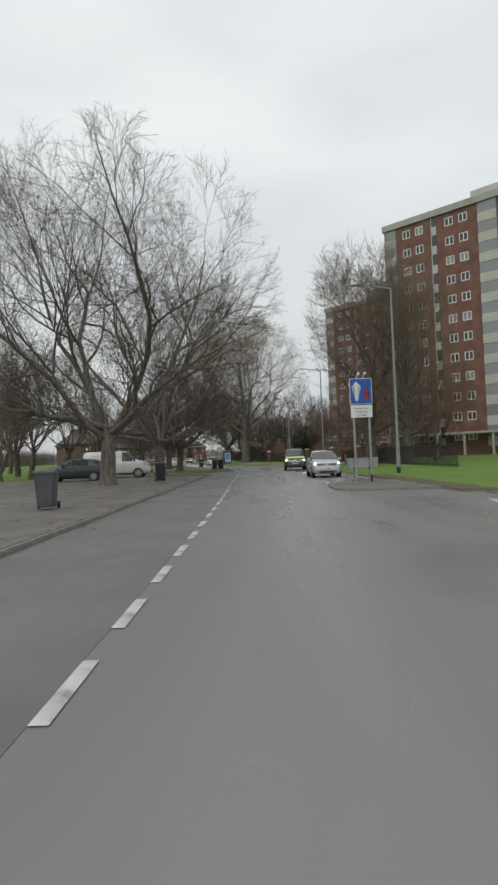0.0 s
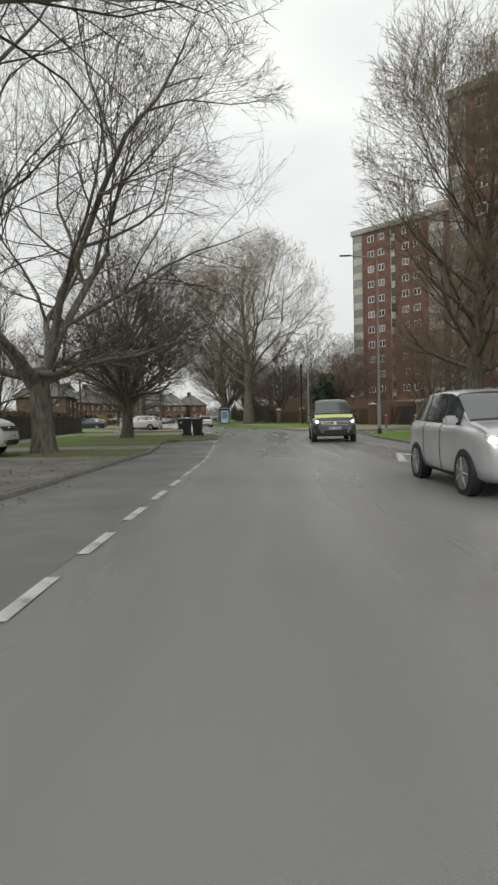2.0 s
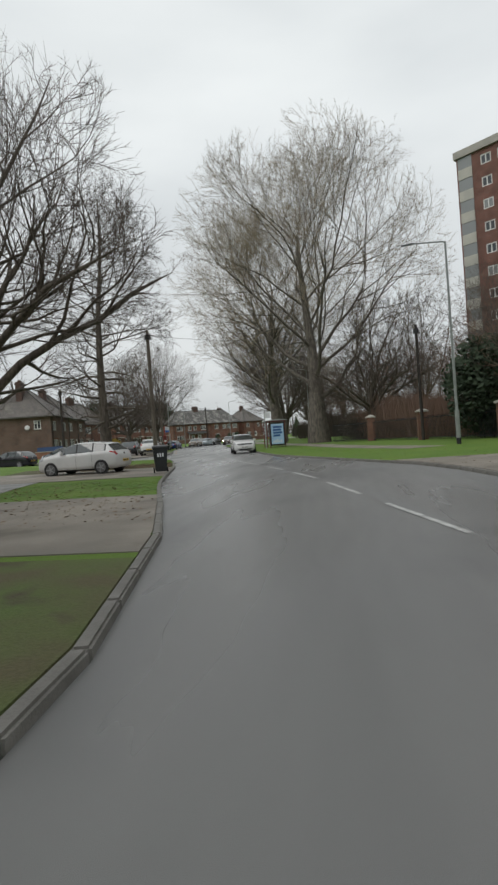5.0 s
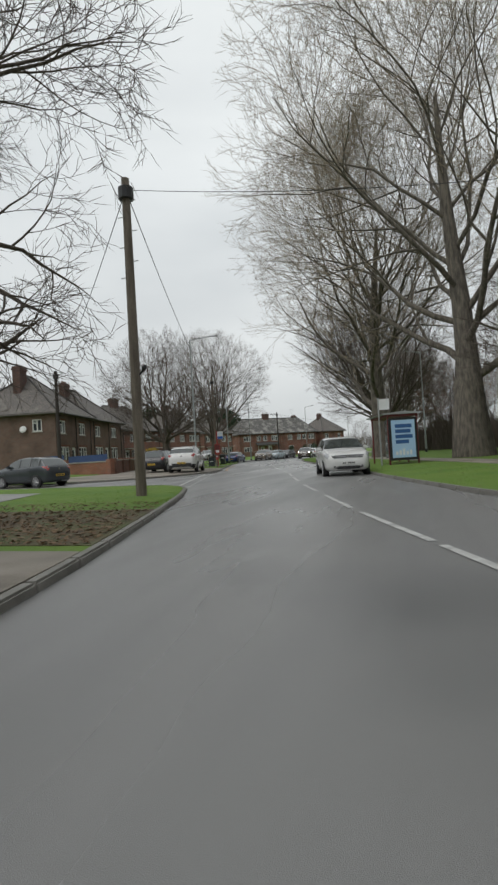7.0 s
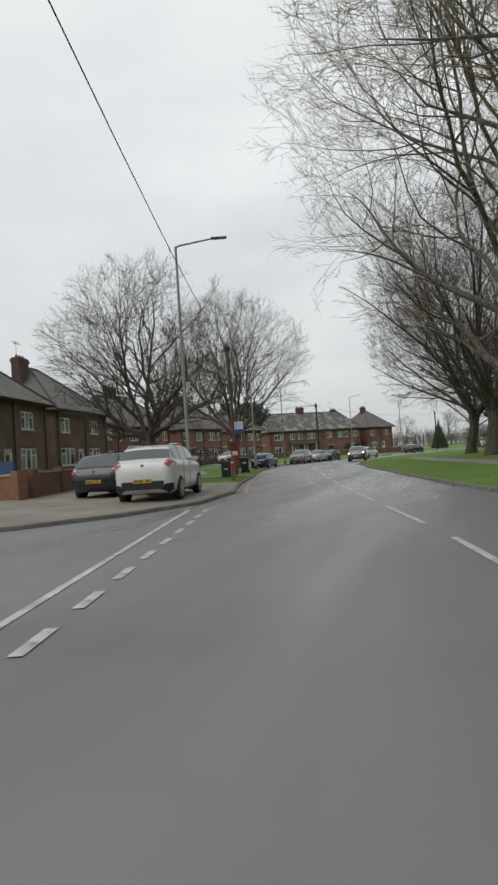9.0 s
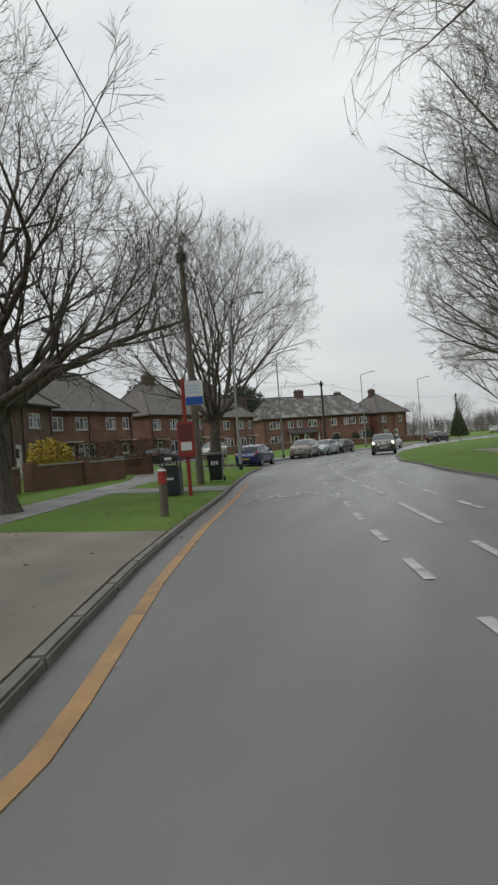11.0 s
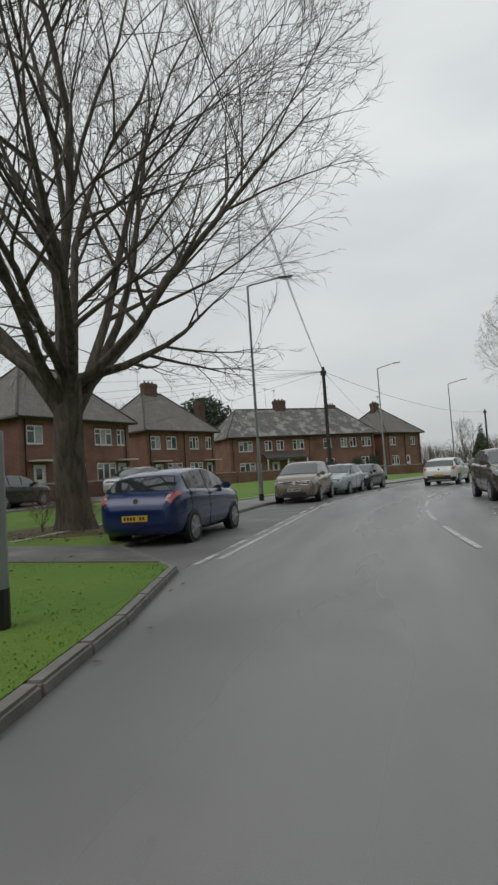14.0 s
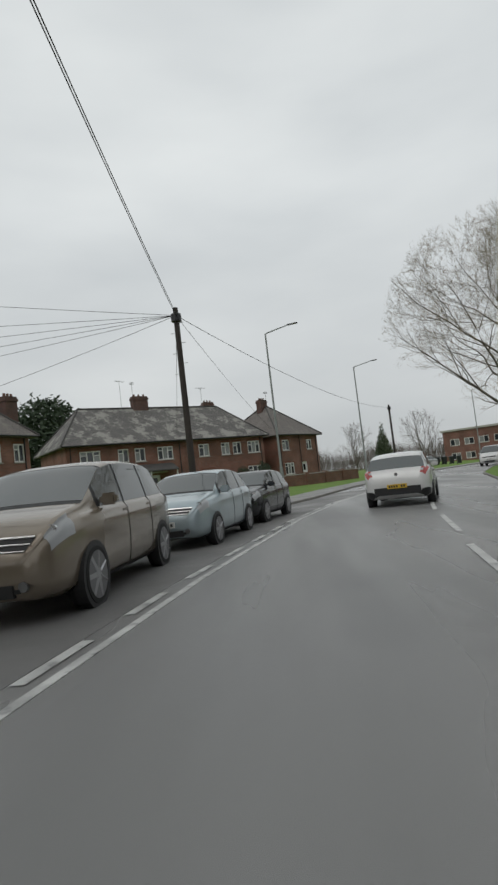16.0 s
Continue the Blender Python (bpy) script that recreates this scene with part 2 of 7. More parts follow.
M["chrome"] = mat("chrome_trim", (0.6, 0.6, 0.6), (0.5, 0.5, 0.5), 4.0, 0.15, metal=0.95)
M["car_glass"] = glass("car_glass", (0.030, 0.040, 0.040), 0.02)
M["car_glass"].node_tree.nodes["Principled BSDF"].inputs["IOR"].default_value = 1.75
M["trim"] = mat("black_trim", (0.022, 0.022, 0.023), (0.016, 0.016, 0.017), 6.0, 0.55)
M["red_lens"] = glass("red_lens", (0.34, 0.045, 0.04), 0.1)
M["clear_lens"] = glass("clear_lens", (0.36, 0.37, 0.38), 0.08)
M["amber_lens"] = glass("amber_lens", (0.5, 0.18, 0.02), 0.1)
M["headlight_on"] = lamp_mat("headlight_on", (1.0, 0.90, 0.70), 22.0)
M["plate_yellow"] = mat("yellow_plate", (0.62, 0.40, 0.03), (0.56, 0.36, 0.03), 6.0, 0.4)
M["plate_white"] = mat("white_plate", (0.65, 0.65, 0.63), (0.58, 0.58, 0.56), 6.0, 0.4)
M["ink"] = mat("dark_ink", (0.03, 0.03, 0.03), (0.025, 0.025, 0.025), 6.0, 0.6)
M["sign_blue"] = mat("sign_blue", (0.012, 0.095, 0.42), (0.010, 0.085, 0.38), 3.0, 0.4)
M["sign_white"] = mat("sign_white", (0.72, 0.73, 0.74), (0.66, 0.67, 0.68), 3.0, 0.4)
M["red_paint"] = mat("red_paint", (0.36, 0.035, 0.03), (0.28, 0.03, 0.026), 2.0, 0.5, stain=(3.0, (0.22, 0.05, 0.04), 0.6))
M["maroon"] = mat("maroon_paint", (0.16, 0.028, 0.028), (0.12, 0.022, 0.022), 3.0, 0.5)
M["poster"] = mat("poster_blue", (0.42, 0.60, 0.80), (0.34, 0.52, 0.74), 1.0, 0.35)
M["poster_ink"] = mat("poster_ink", (0.035, 0.11, 0.30), (0.03, 0.10, 0.27), 3.0, 0.4)
M["blue_board"] = mat("blue_board", (0.035, 0.07, 0.18), (0.028, 0.055, 0.14), 1.0, 0.6)
M["clear_panel"] = glass("shelter_glazing", (0.10, 0.11, 0.11), 0.08)
M["hedge"] = mat("hedge_leaf", (0.035, 0.055, 0.022), (0.055, 0.075, 0.030), 3.0, 0.85)
M["hedge_brown"] = mat("hedge_brown_leaf", (0.085, 0.065, 0.045), (0.06, 0.05, 0.035), 3.0, 0.9)
M["yellow_bush"] = mat("yellow_blossom", (0.42, 0.30, 0.03), (0.30, 0.22, 0.03), 4.0, 0.8)
M["cable"] = mat("cable", (0.03, 0.03, 0.03), (0.025, 0.025, 0.025), 5.0, 0.7)


def paint(name, c, metal=0.0, rough=0.22):
    m = mat(name, c, tuple(v * 0.88 for v in c), 1.5, rough, metal=metal)
    b = m.node_tree.nodes["Principled BSDF"]
    b.inputs["Coat Weight"].default_value, b.inputs["Coat Roughness"].default_value = 0.6, 0.08
    return m


# ---------------------------------------------------------------- mesh helpers
def part(name, bm, material, parent=None, label="", smooth=False):
    """Links a bmesh as one mesh object, under a thing or a part if one is given."""
    me = bpy.data.meshes.new(name)
    bm.normal_update()
    bm.to_mesh(me)
    bm.free()
    me.materials.append(material)
    if smooth:
        me.shade_smooth()
    ob = new(name, me)
    if parent is not None:
        ob.parent = parent
    if label:
        ob["label"] = label
    return ob


def thing(name, m=None, label="", category="", group="", kind=""):
    e = new(name)
    e.empty_display_size = 0.2
    if m is not None:
        e.matrix_basis = m
    return tagged(e, label, category, group, kind)


def pydata(name, verts, faces, material, parent=None, smooth=False, label=""):
    me = bpy.data.meshes.new(name)
    me.from_pydata([tuple(v) for v in verts], [], [tuple(f) for f in faces])
    me.update()
    me.materials.append(material)
    if smooth:
        me.shade_smooth()
    ob = new(name, me)
    if parent is not None:
        ob.parent = parent
    if label:
        ob["label"] = label
    return ob


def box(bm, x0, x1, y0, y1, z0, z1, bevel=0.0, uv=False):
    v = [bm.verts.new(p) for p in ((x0, y0, z0), (x1, y0, z0), (x1, y1, z0), (x0, y1, z0),
                                   (x0, y0, z1), (x1, y0, z1), (x1, y1, z1), (x0, y1, z1))]
    fs = [bm.faces.new([v[i] for i in q]) for q in ((3, 2, 1, 0), (4, 5, 6, 7), (0, 1, 5, 4), (1, 2, 6, 5), (2, 3, 7, 6), (3, 0, 4, 7))]
    if bevel:
        es = list({e for f in fs for e in f.edges})
        bmesh.ops.bevel(bm, geom=es, offset=bevel, segments=2, affect="EDGES", clamp_overlap=True)
    return bm


def tube(bm, pts, radii, n=8, cap=True):
    """A round bar along points."""
    rings = []
    pts = [Vector(p) for p in pts]
    for i, p in enumerate(pts):
        d = (pts[min(i + 1, len(pts) - 1)] - pts[max(i - 1, 0)]).normalized()
        a = Vector((0, 0, 1)) if abs(d.z) < 0.9 else Vector((1, 0, 0))
        u = d.cross(a).normalized()
        w = d.cross(u)
        r = radii[i] if hasattr(radii, "__len__") else radii
        rings.append([bm.verts.new(p + r * (math.cos(k * 2 * math.pi / n) * u + math.sin(k * 2 * math.pi / n) * w)) for k in range(n)])
    for a, b in zip(rings, rings[1:]):
        for k in range(n):
            bm.faces.new((a[k], a[(k + 1) % n], b[(k + 1) % n], b[k]))
    if cap:
        bm.faces.new(rings[0][::-1])
        bm.faces.new(rings[-1])
    return bm


def B():
    return bmesh.new()


def box_part(name, dims, material, parent, label="", bevel=0.0):
    return part(name, box(B(), *dims, bevel=bevel), material, parent, label)


def prism(bm, outline, x0, x1):
    """An outline in (y, z) pulled along x."""
    a = [bm.verts.new((x0, y, z)) for y, z in outline]
    b = [bm.verts.new((x1, y, z)) for y, z in outline]
    n = len(outline)
    bm.faces.new(a[::-1])
    bm.faces.new(b)
    for i in range(n):
        bm.faces.new((a[i], a[(i + 1) % n], b[(i + 1) % n], b[i]))
    bmesh.ops.recalc_face_normals(bm, faces=bm.faces)
    return bm


def uv_walls(ob):
    """Brick coordinates in metres: along the wall and up."""
    me = ob.data
    uvl = me.uv_layers.new(name="UVMap")
    for p in me.polygons:
        nrm = p.normal
        for li in p.loop_indices:
            co = me.vertices[me.loops[li].vertex_index].co
            if abs(nrm.z) > 0.7:
                uvl.data[li].uv = (co.x, co.y)
            elif abs(nrm.x) > abs(nrm.y):
                uvl.data[li].uv = (co.y, co.z)
            else:
                uvl.data[li].uv = (co.x, co.z)
    return ob


# ---------------------------------------------------------------- the plan of the road
KL_Y = [-80, 34, 38, 41, 43.2, 43.7, 44.5, 46, 50, 54, 57.8, 61, 64, 68, 72.5, 76.7, 81, 83.7, 85, 86, 86.8, 87.4, 87.8, 87.9, 93.1, 93.2, 93.8, 95, 97, 99.5, 103.4, 106.5, 110, 115.2, 121.6, 127, 130.5, 133, 135.4, 141, 147, 155, 163.5, 168, 177, 190, 205, 225, 260]
KL_X = [-0.1, -0.1, -0.5, -1.0, -1.1, 0.4, 0.9, 1.1, 0.9, 0.1, -1.05, -2.1, -3.0, -3.95, -5.0, -6.2, -7.5, -8.5, -9.2, -10.2, -12.0, -14.6, -18.0, -70, -70, -20, -17.4, -15.8, -14.4, -13.6, -14.05, -15.1, -16.1, -17.4, -19.2, -20.6, -21.2, -21.8, -23.9, -24.1, -24.1, -22.7, -20.6, -18.9, -16.3, -11.5, -4.0, 9.0, 34.0]
KR_Y = [-80, 6, 8, 9, 20, 26, 36, 44, 46.8, 48, 48.8, 49, 53.4, 53.6, 54.4, 56, 58.6, 62, 65, 68, 73.3, 79, 85.5, 92, 98, 104, 112, 116, 121, 125.5, 130, 137, 147, 155, 165, 177, 190, 205, 225, 260]
KR_X = [14.0, 13.5, 11.0, 9.8, 9.5, 9.4, 9.3, 9.2, 9.4, 10.2, 13.0, 30, 30, 13.0, 10.4, 8.2, 6.1, 5.7, 5.0, 3.75, 1.6, -0.7, -2.5, -4.0, -5.7, -7.4, -9.4, -10.3, -11.7, -12.5, -13.6, -14.4, -14.6, -13.7, -11.7, -8.4, -3.2, 4.5, 17.5, 42.0]
CE_Y = [-80, 10, 31, 36, 43, 46.5, 53, 62.1, 66.4, 69.2, 76.9, 84, 89.3, 93.4, 105.3, 109.5, 114.8, 120.8, 128.4, 133.1, 138.1, 142, 148, 156, 165, 190, 225]
CE_X = [6.6, 6.4, 5.9, 5.5, 5.2, 4.9, 4.0, 1.95, 0.7, -0.2, -2.8, -4.9, -6.3, -7.3, -10.8, -11.9, -13.3, -15.0, -16.9, -17.8, -18.3, -18.4, -18.0, -16.6, -14.6, -7.2, 13.5]


def kl(y):
    return float(np.interp(y, KL_Y, KL_X))


def kr(y):
    return float(np.interp(y, KR_Y, KR_X))


def ce(y):
    return float(np.interp(y, CE_Y, CE_X))


def rise(x, y):
    """Height of the land beside the road."""
    if x < kl(y):
        d = kl(y) - x
        up = 0.08 + np.interp(d, [0, 2, 6, 18, 60], [0, 0.04, 0.12, 0.55, 0.9]) * np.interp(y, [40, 75, 100, 120], [0.25, 0.5, 0.8, 1.0])
        return float(up)
    d = x - kr(y)
    return float(0.08 + np.interp(d, [0, 3, 12, 40], [0, 0.08, 0.2, 0.3]))


def sheet(name, rows, material, label, kind="structure", category="ground", smooth=True):
    """A sheet from rows of points."""
    verts, faces = [], []
    n = len(rows[0])
    for r in rows:
        verts += r
    for i in range(len(rows) - 1):
        for k in range(n - 1):
            a = i * n + k
            faces.append((a, a + 1, a + n + 1, a + n))
    ob = pydata(name, verts, faces, material, smooth=smooth)
    return tagged(ob, label, category, kind=kind)


def frange(a, b, s):
    return list(np.arange(a, b + 1e-6, s))


far = 2500.0
gb = [[(x, y, -0.30) for x in (-far, -300, -80, 0, 80, 300, far)] for y in (-far, -400, -100, 0, 100, 250, 400, far)]
sheet("ground", gb, M["grass"], "dull green grassland that runs out to the horizon")
ys = frange(-80, 82, 2.0) + frange(82.5, 87.5, 0.5) + frange(87.6, 87.9, 0.1) + frange(88.5, 93, 0.5) + frange(93.2, 99.6, 0.2) + frange(100, 104, 0.5) + frange(106, 260, 2.0)
ys = sorted({round(float(v), 3) for v in ys + [v for v in KL_Y + KR_Y]})
sheet("road", [[(kl(y) + (kr(y) - kl(y)) * k / 8, y, 0.0) for k in range(9)] for y in ys], M["asphalt"], "wet grey asphalt carriageway with patched and worn surface", category="road")
LD = [0.0, 0.4, 1.0, 2.0, 4.0, 6.0, 9.0, 13.0, 18.0, 26.0, 40.0, 70.0]


def verge(name, side, y0, y1, label, material):
    breaks = KL_Y if side < 0 else KR_Y
    steps = frange(y0, y1, 1.5) + [v for v in breaks if y0 <= v <= y1]
    if side < 0:
        steps += [v for v in frange(82, 87.8, 0.2) + frange(93.2, 104, 0.2) if y0 <= v <= y1]
    rows = []
    for y in sorted({round(float(v), 3) for v in steps}):
        r = []
        for d in LD:
            x = kl(y) - 0.13 - d if side < 0 else kr(y) + 0.13 + d
            r.append((x, y, rise(x, y) + (0.0 if d < 0.5 else 0.006 * noise.noise((x * 0.4, y * 0.4, 0)))))
        rows.append(r if side > 0 else r[::-1])
    return sheet(name, rows, material, label)


verge("verge_west_near", -1, -80, 87.8, "green grass verge with muddy worn patches", M["grass"])
verge("verge_west_far", -1, 93.2, 260, "mown green grass verge beside the footway", M["grass"])
verge("verge_east", 1, -80, 260, "open green grass verge and park lawn", M["grass"])


# ---------------------------------------------------------------- trees
def grow(seed, height, trunk_h, trunk_r, limbs, spread, crown, leader=0.0, levels=4, counts=(7, 6, 5, 4), up=0.5, droop=0.0, ratio=0.62, twig_r=0.0064, wob=0.16, low=0.5, ends=1, limb_r=0.40):
    """Branches of a bare tree inside a rounded crown (radius, foot): lists of (points, radii), thick ones first."""
    rng = random.Random(seed)
    thick, thin = [], []
    R, foot = crown
    zc, rz = (height + foot) / 2, (height - foot) / 2

    def reach(p, d):
        """How far the crown's outline lies from p along d."""
        q, e = Vector((p.x / R, p.y / R, (p.z - zc) / rz)), Vector((d.x / R, d.y / R, d.z / rz))
        a, b, c = e.dot(e), 2 * q.dot(e), q.dot(q) - 1
        disc = b * b - 4 * a * c
        return max(0.0, (-b + math.sqrt(disc)) / (2 * a)) if disc > 0 else 0.0

    def branch(p, d, length, r, level):
        k = (8, 6, 4, 2, 1)[min(level, 4)] if level < levels else ends
        d = Vector(d).normalized()
        length = max(min(length, reach(Vector(p), d) * rng.uniform(0.86, 1.06)), 0.35 if level > 2 else 0.7)
        pts, rad = [Vector(p)], [r]
        tip = max(twig_r * 0.6, r * (0.10 if level < 2 else 0.25))
        bend = Vector((rng.gauss(0, 1), rng.gauss(0, 1), rng.gauss(0, 0.6))) * wob * (0.42 if level < 3 else 0.25)
        for i in range(k):
            pull = up * (0.16 if level < 2 else 0.12) - (droop * 0.12 if level >= 2 else 0)
            wb = wob if level < 2 else wob * 0.8
            if level < 2 and i == k // 2:
                bend = -bend
            d = (d + bend + Vector((rng.gauss(0, wb), rng.gauss(0, wb), rng.gauss(0, wb * 0.7) + pull))).normalized()
            pts.append(pts[-1] + d * length / k)
            rad.append(r + (tip - r) * (i + 1) / k)
            e = pts[-1]
            if i > 1 and level < 3 and (e.x * e.x + e.y * e.y) / R ** 2 + ((e.z - zc) / rz) ** 2 > 1.0:
                rad[-1] = tip
                break
        k = len(pts) - 1
        (thick if level <= 1 else thin).append((pts, rad))
        if level >= levels:
            return
        n = max(2, round(counts[level] * min(1.0, length / (height * (0.40, 0.20, 0.085, 0.03)[min(level, 3)]))))
        for j in range(n):
            t = 0.22 + 0.78 * (j + rng.random()) / n
            f = min(t * k, k - 1e-3)
            i = int(f)
            q = pts[i].lerp(pts[i + 1], f - i)
            dd = (pts[i + 1] - pts[i]).normalized()
            a = Vector((rng.gauss(0, 1), rng.gauss(0, 1), rng.gauss(0, 1)))
            side = (a - a.dot(dd) * dd).normalized()
            ang = radians(rng.uniform(24, 55) if level < 2 else rng.uniform(18, 44))
            nd = dd * math.cos(ang) + side * math.sin(ang)
            rr = (rad[i] + (rad[i + 1] - rad[i]) * (f - i)) * 0.58
            branch(q, nd, length * ratio * rng.uniform(0.75, 1.15) * (1.08 - 0.42 * t), max(rr, twig_r), level + 1)

    top = trunk_h if not leader else height * leader
    k = 7
    pts, rad, d = [Vector((0, 0, -0.3))], [trunk_r * 1.5], Vector((0, 0, 1))
    for i in range(k):
        d = (d + Vector((rng.gauss(0, 0.05), rng.gauss(0, 0.05), 0.1))).normalized()
        pts.append(pts[-1] + d * (top + 0.3) / k)
        rad.append(trunk_r * (1.0 - (0.28 if not leader else 0.86) * (i + 1) / k) if i else trunk_r * 1.08)
    thick.append((pts, rad))
    for j in range(limbs):
        az = j * 2.399 + rng.uniform(-0.4, 0.4)
        t = low * trunk_h / top + (1 - low * trunk_h / top) * ((j + rng.random()) / limbs) if leader else 0.62 + 0.38 * (j + rng.random()) / limbs
        f = min(t * k, k - 1e-3)
        i = int(f)
        q = pts[i].lerp(pts[i + 1], f - i)
        r = rad[i] + (rad[i + 1] - rad[i]) * (f - i)
        tilt = spread * (1.15 - 0.75 * t) * rng.uniform(0.85, 1.15) if leader else spread * (0.15 + 1.1 * (j + 0.5) / limbs) * rng.uniform(0.85, 1.15)
        branch(q, (math.sin(tilt) * math.cos(az), math.sin(tilt) * math.sin(az), math.cos(tilt)), height, r * (limb_r if not leader else 0.34), 0)
    return thick, thin


def tubes_mesh(name, runs, sides):
    verts, faces = [], []
    ring = [(math.cos(k * 2 * math.pi / sides), math.sin(k * 2 * math.pi / sides)) for k in range(sides)]
    for pts, rad in runs:
        base = len(verts)
        for i, p in enumerate(pts):
            d = (pts[min(i + 1, len(pts) - 1)] - pts[max(i - 1, 0)]).normalized()
            a = Vector((0, 0, 1)) if abs(d.z) < 0.92 else Vector((1, 0, 0))
            u = d.cross(a).normalized()
            w = d.cross(u)
            r = rad[i]
            for c, s in ring:
                verts.append((p.x + r * (c * u.x + s * w.x), p.y + r * (c * u.y + s * w.y), p.z + r * (c * u.z + s * w.z)))
        if sides == 3:
            # a twig ends in one point
            del verts[-3:]
            verts.append(tuple(pts[-1]))
        for i in range(len(pts) - 1):
            for k in range(sides):
                a, b = base + i * sides + k, base + i * sides + (k + 1) % sides
                if sides == 3 and i == len(pts) - 2:
                    faces.append((a, b, len(verts) - 1))
                else:
                    faces.append((a, b, b + sides, a + sides))
    me = bpy.data.meshes.new(name)
    me.from_pydata(verts, [], faces)
    me.update()
    me.shade_smooth()
    return me


def tree(label, m, trunk_mat, crown_mat, group="", **how):
    thick, thin = grow(**how)
    t = thing("tree", m, label, "tree", group)
    for name, runs, sides, mt in (("trunk", thick, 7, trunk_mat), ("crown", thin, 3, crown_mat)):
        me = tubes_mesh(name, runs, sides)
        me.materials.append(mt)
        ob = new(name, me)
        ob.parent = t
    return t


def stand(x, y, turn=0, s=1.0, dz=0.0):
    return Matrix.Translation((x, y, rise(x, y) + dz)) @ Matrix.Rotation(radians(turn), 4, "Z") @ Matrix.Scale(s, 4)


WEST, EAST = "roadside trees on the west verge", "park trees on the east lawn"
t_fan = tree("broad bare street tree with fanning limbs", stand(-26.9, 138.6, 20), M["bark"], M["twig"], WEST, seed=5, height=18.0, trunk_h=3.8, trunk_r=0.46, limbs=17, spread=1.02, crown=(8.2, 2.2), counts=(9, 7, 5, 4), up=0.34, wob=0.10, twig_r=0.0066)
t_old = tree("large leaning bare tree with heavy low limbs", stand(-4.0, 35.0, 75, 0.86), M["bark_grey"], M["twig"], WEST, seed=11, height=20.0, trunk_h=3.4, trunk_r=0.50, limbs=9, spread=1.25, crown=(10.6, 2.2), counts=(11, 10, 7, 4), up=0.24, wob=0.19, limb_r=0.52, ratio=0.66, twig_r=0.0070)
t_round = tree("rounded bare street tree on the grass verge", stand(-4.4, 48.2, 0, 0.82), M["bark"], M["twig"], WEST, seed=23, height=14.5, trunk_h=3.2, trunk_r=0.46, limbs=14, spread=1.2, crown=(6.6, 2.0), counts=(9, 7, 5, 4), up=0.28, wob=0.17, limb_r=0.46, twig_r=0.0075)
t_tier = tree("bare tree with a straight trunk and level tiered branches", stand(-9.25, 74.6, 0), M["bark"], M["twig"], WEST, seed=31, height=15.5, trunk_h=2.6, trunk_r=0.27, limbs=52, spread=1.55, leader=0.95, crown=(3.9, 0.9), counts=(10, 8, 5, 3), up=0.05, droop=0.1, wob=0.17, low=0.8, twig_r=0.0058, ends=2)
t_pop = tree("towering bare tree with upswept branches and a pale twiggy crown", stand(1.4, 98.5, 0), M["bark_grey"], M["twig_pale"], EAST, seed=41, height=29, trunk_h=6.5, trunk_r=0.78, limbs=22, spread=1.12, leader=0.66, low=0.62, crown=(13.0, 3.2), counts=(10, 8, 5, 3), up=0.40, wob=0.15, twig_r=0.0092)
t_pyr = tree("tall dense bare tree with a low fork and upswept branches", stand(14.1, 43.5, 0, 1.1), M["bark"], M["twig_brown"], EAST, seed=52, height=20, trunk_h=3.3, trunk_r=0.44, limbs=32, spread=1.25, leader=0.55, crown=(5.2, 1.6), counts=(10, 8, 5, 3), up=0.5, wob=0.12, low=0.8, twig_r=0.0078)
t_bush = tree("twiggy reddish bare thicket tree", stand(14, 92, 0), M["bark"], M["twig_red"], EAST, seed=61, height=9.5, trunk_h=1.2, trunk_r=0.16, limbs=9, spread=0.9, crown=(4.4, 0.5), counts=(7, 5, 4, 2), up=0.5, twig_r=0.0105)
t_light = tree("bare tree in the distance", stand(-50, 214, 20), M["bark"], M["twig"], "far trees", seed=71, height=12.0, trunk_h=2.5, trunk_r=0.25, limbs=9, spread=0.9, crown=(5.0, 1.6), levels=3, counts=(6, 5, 4), up=0.45, twig_r=0.015)

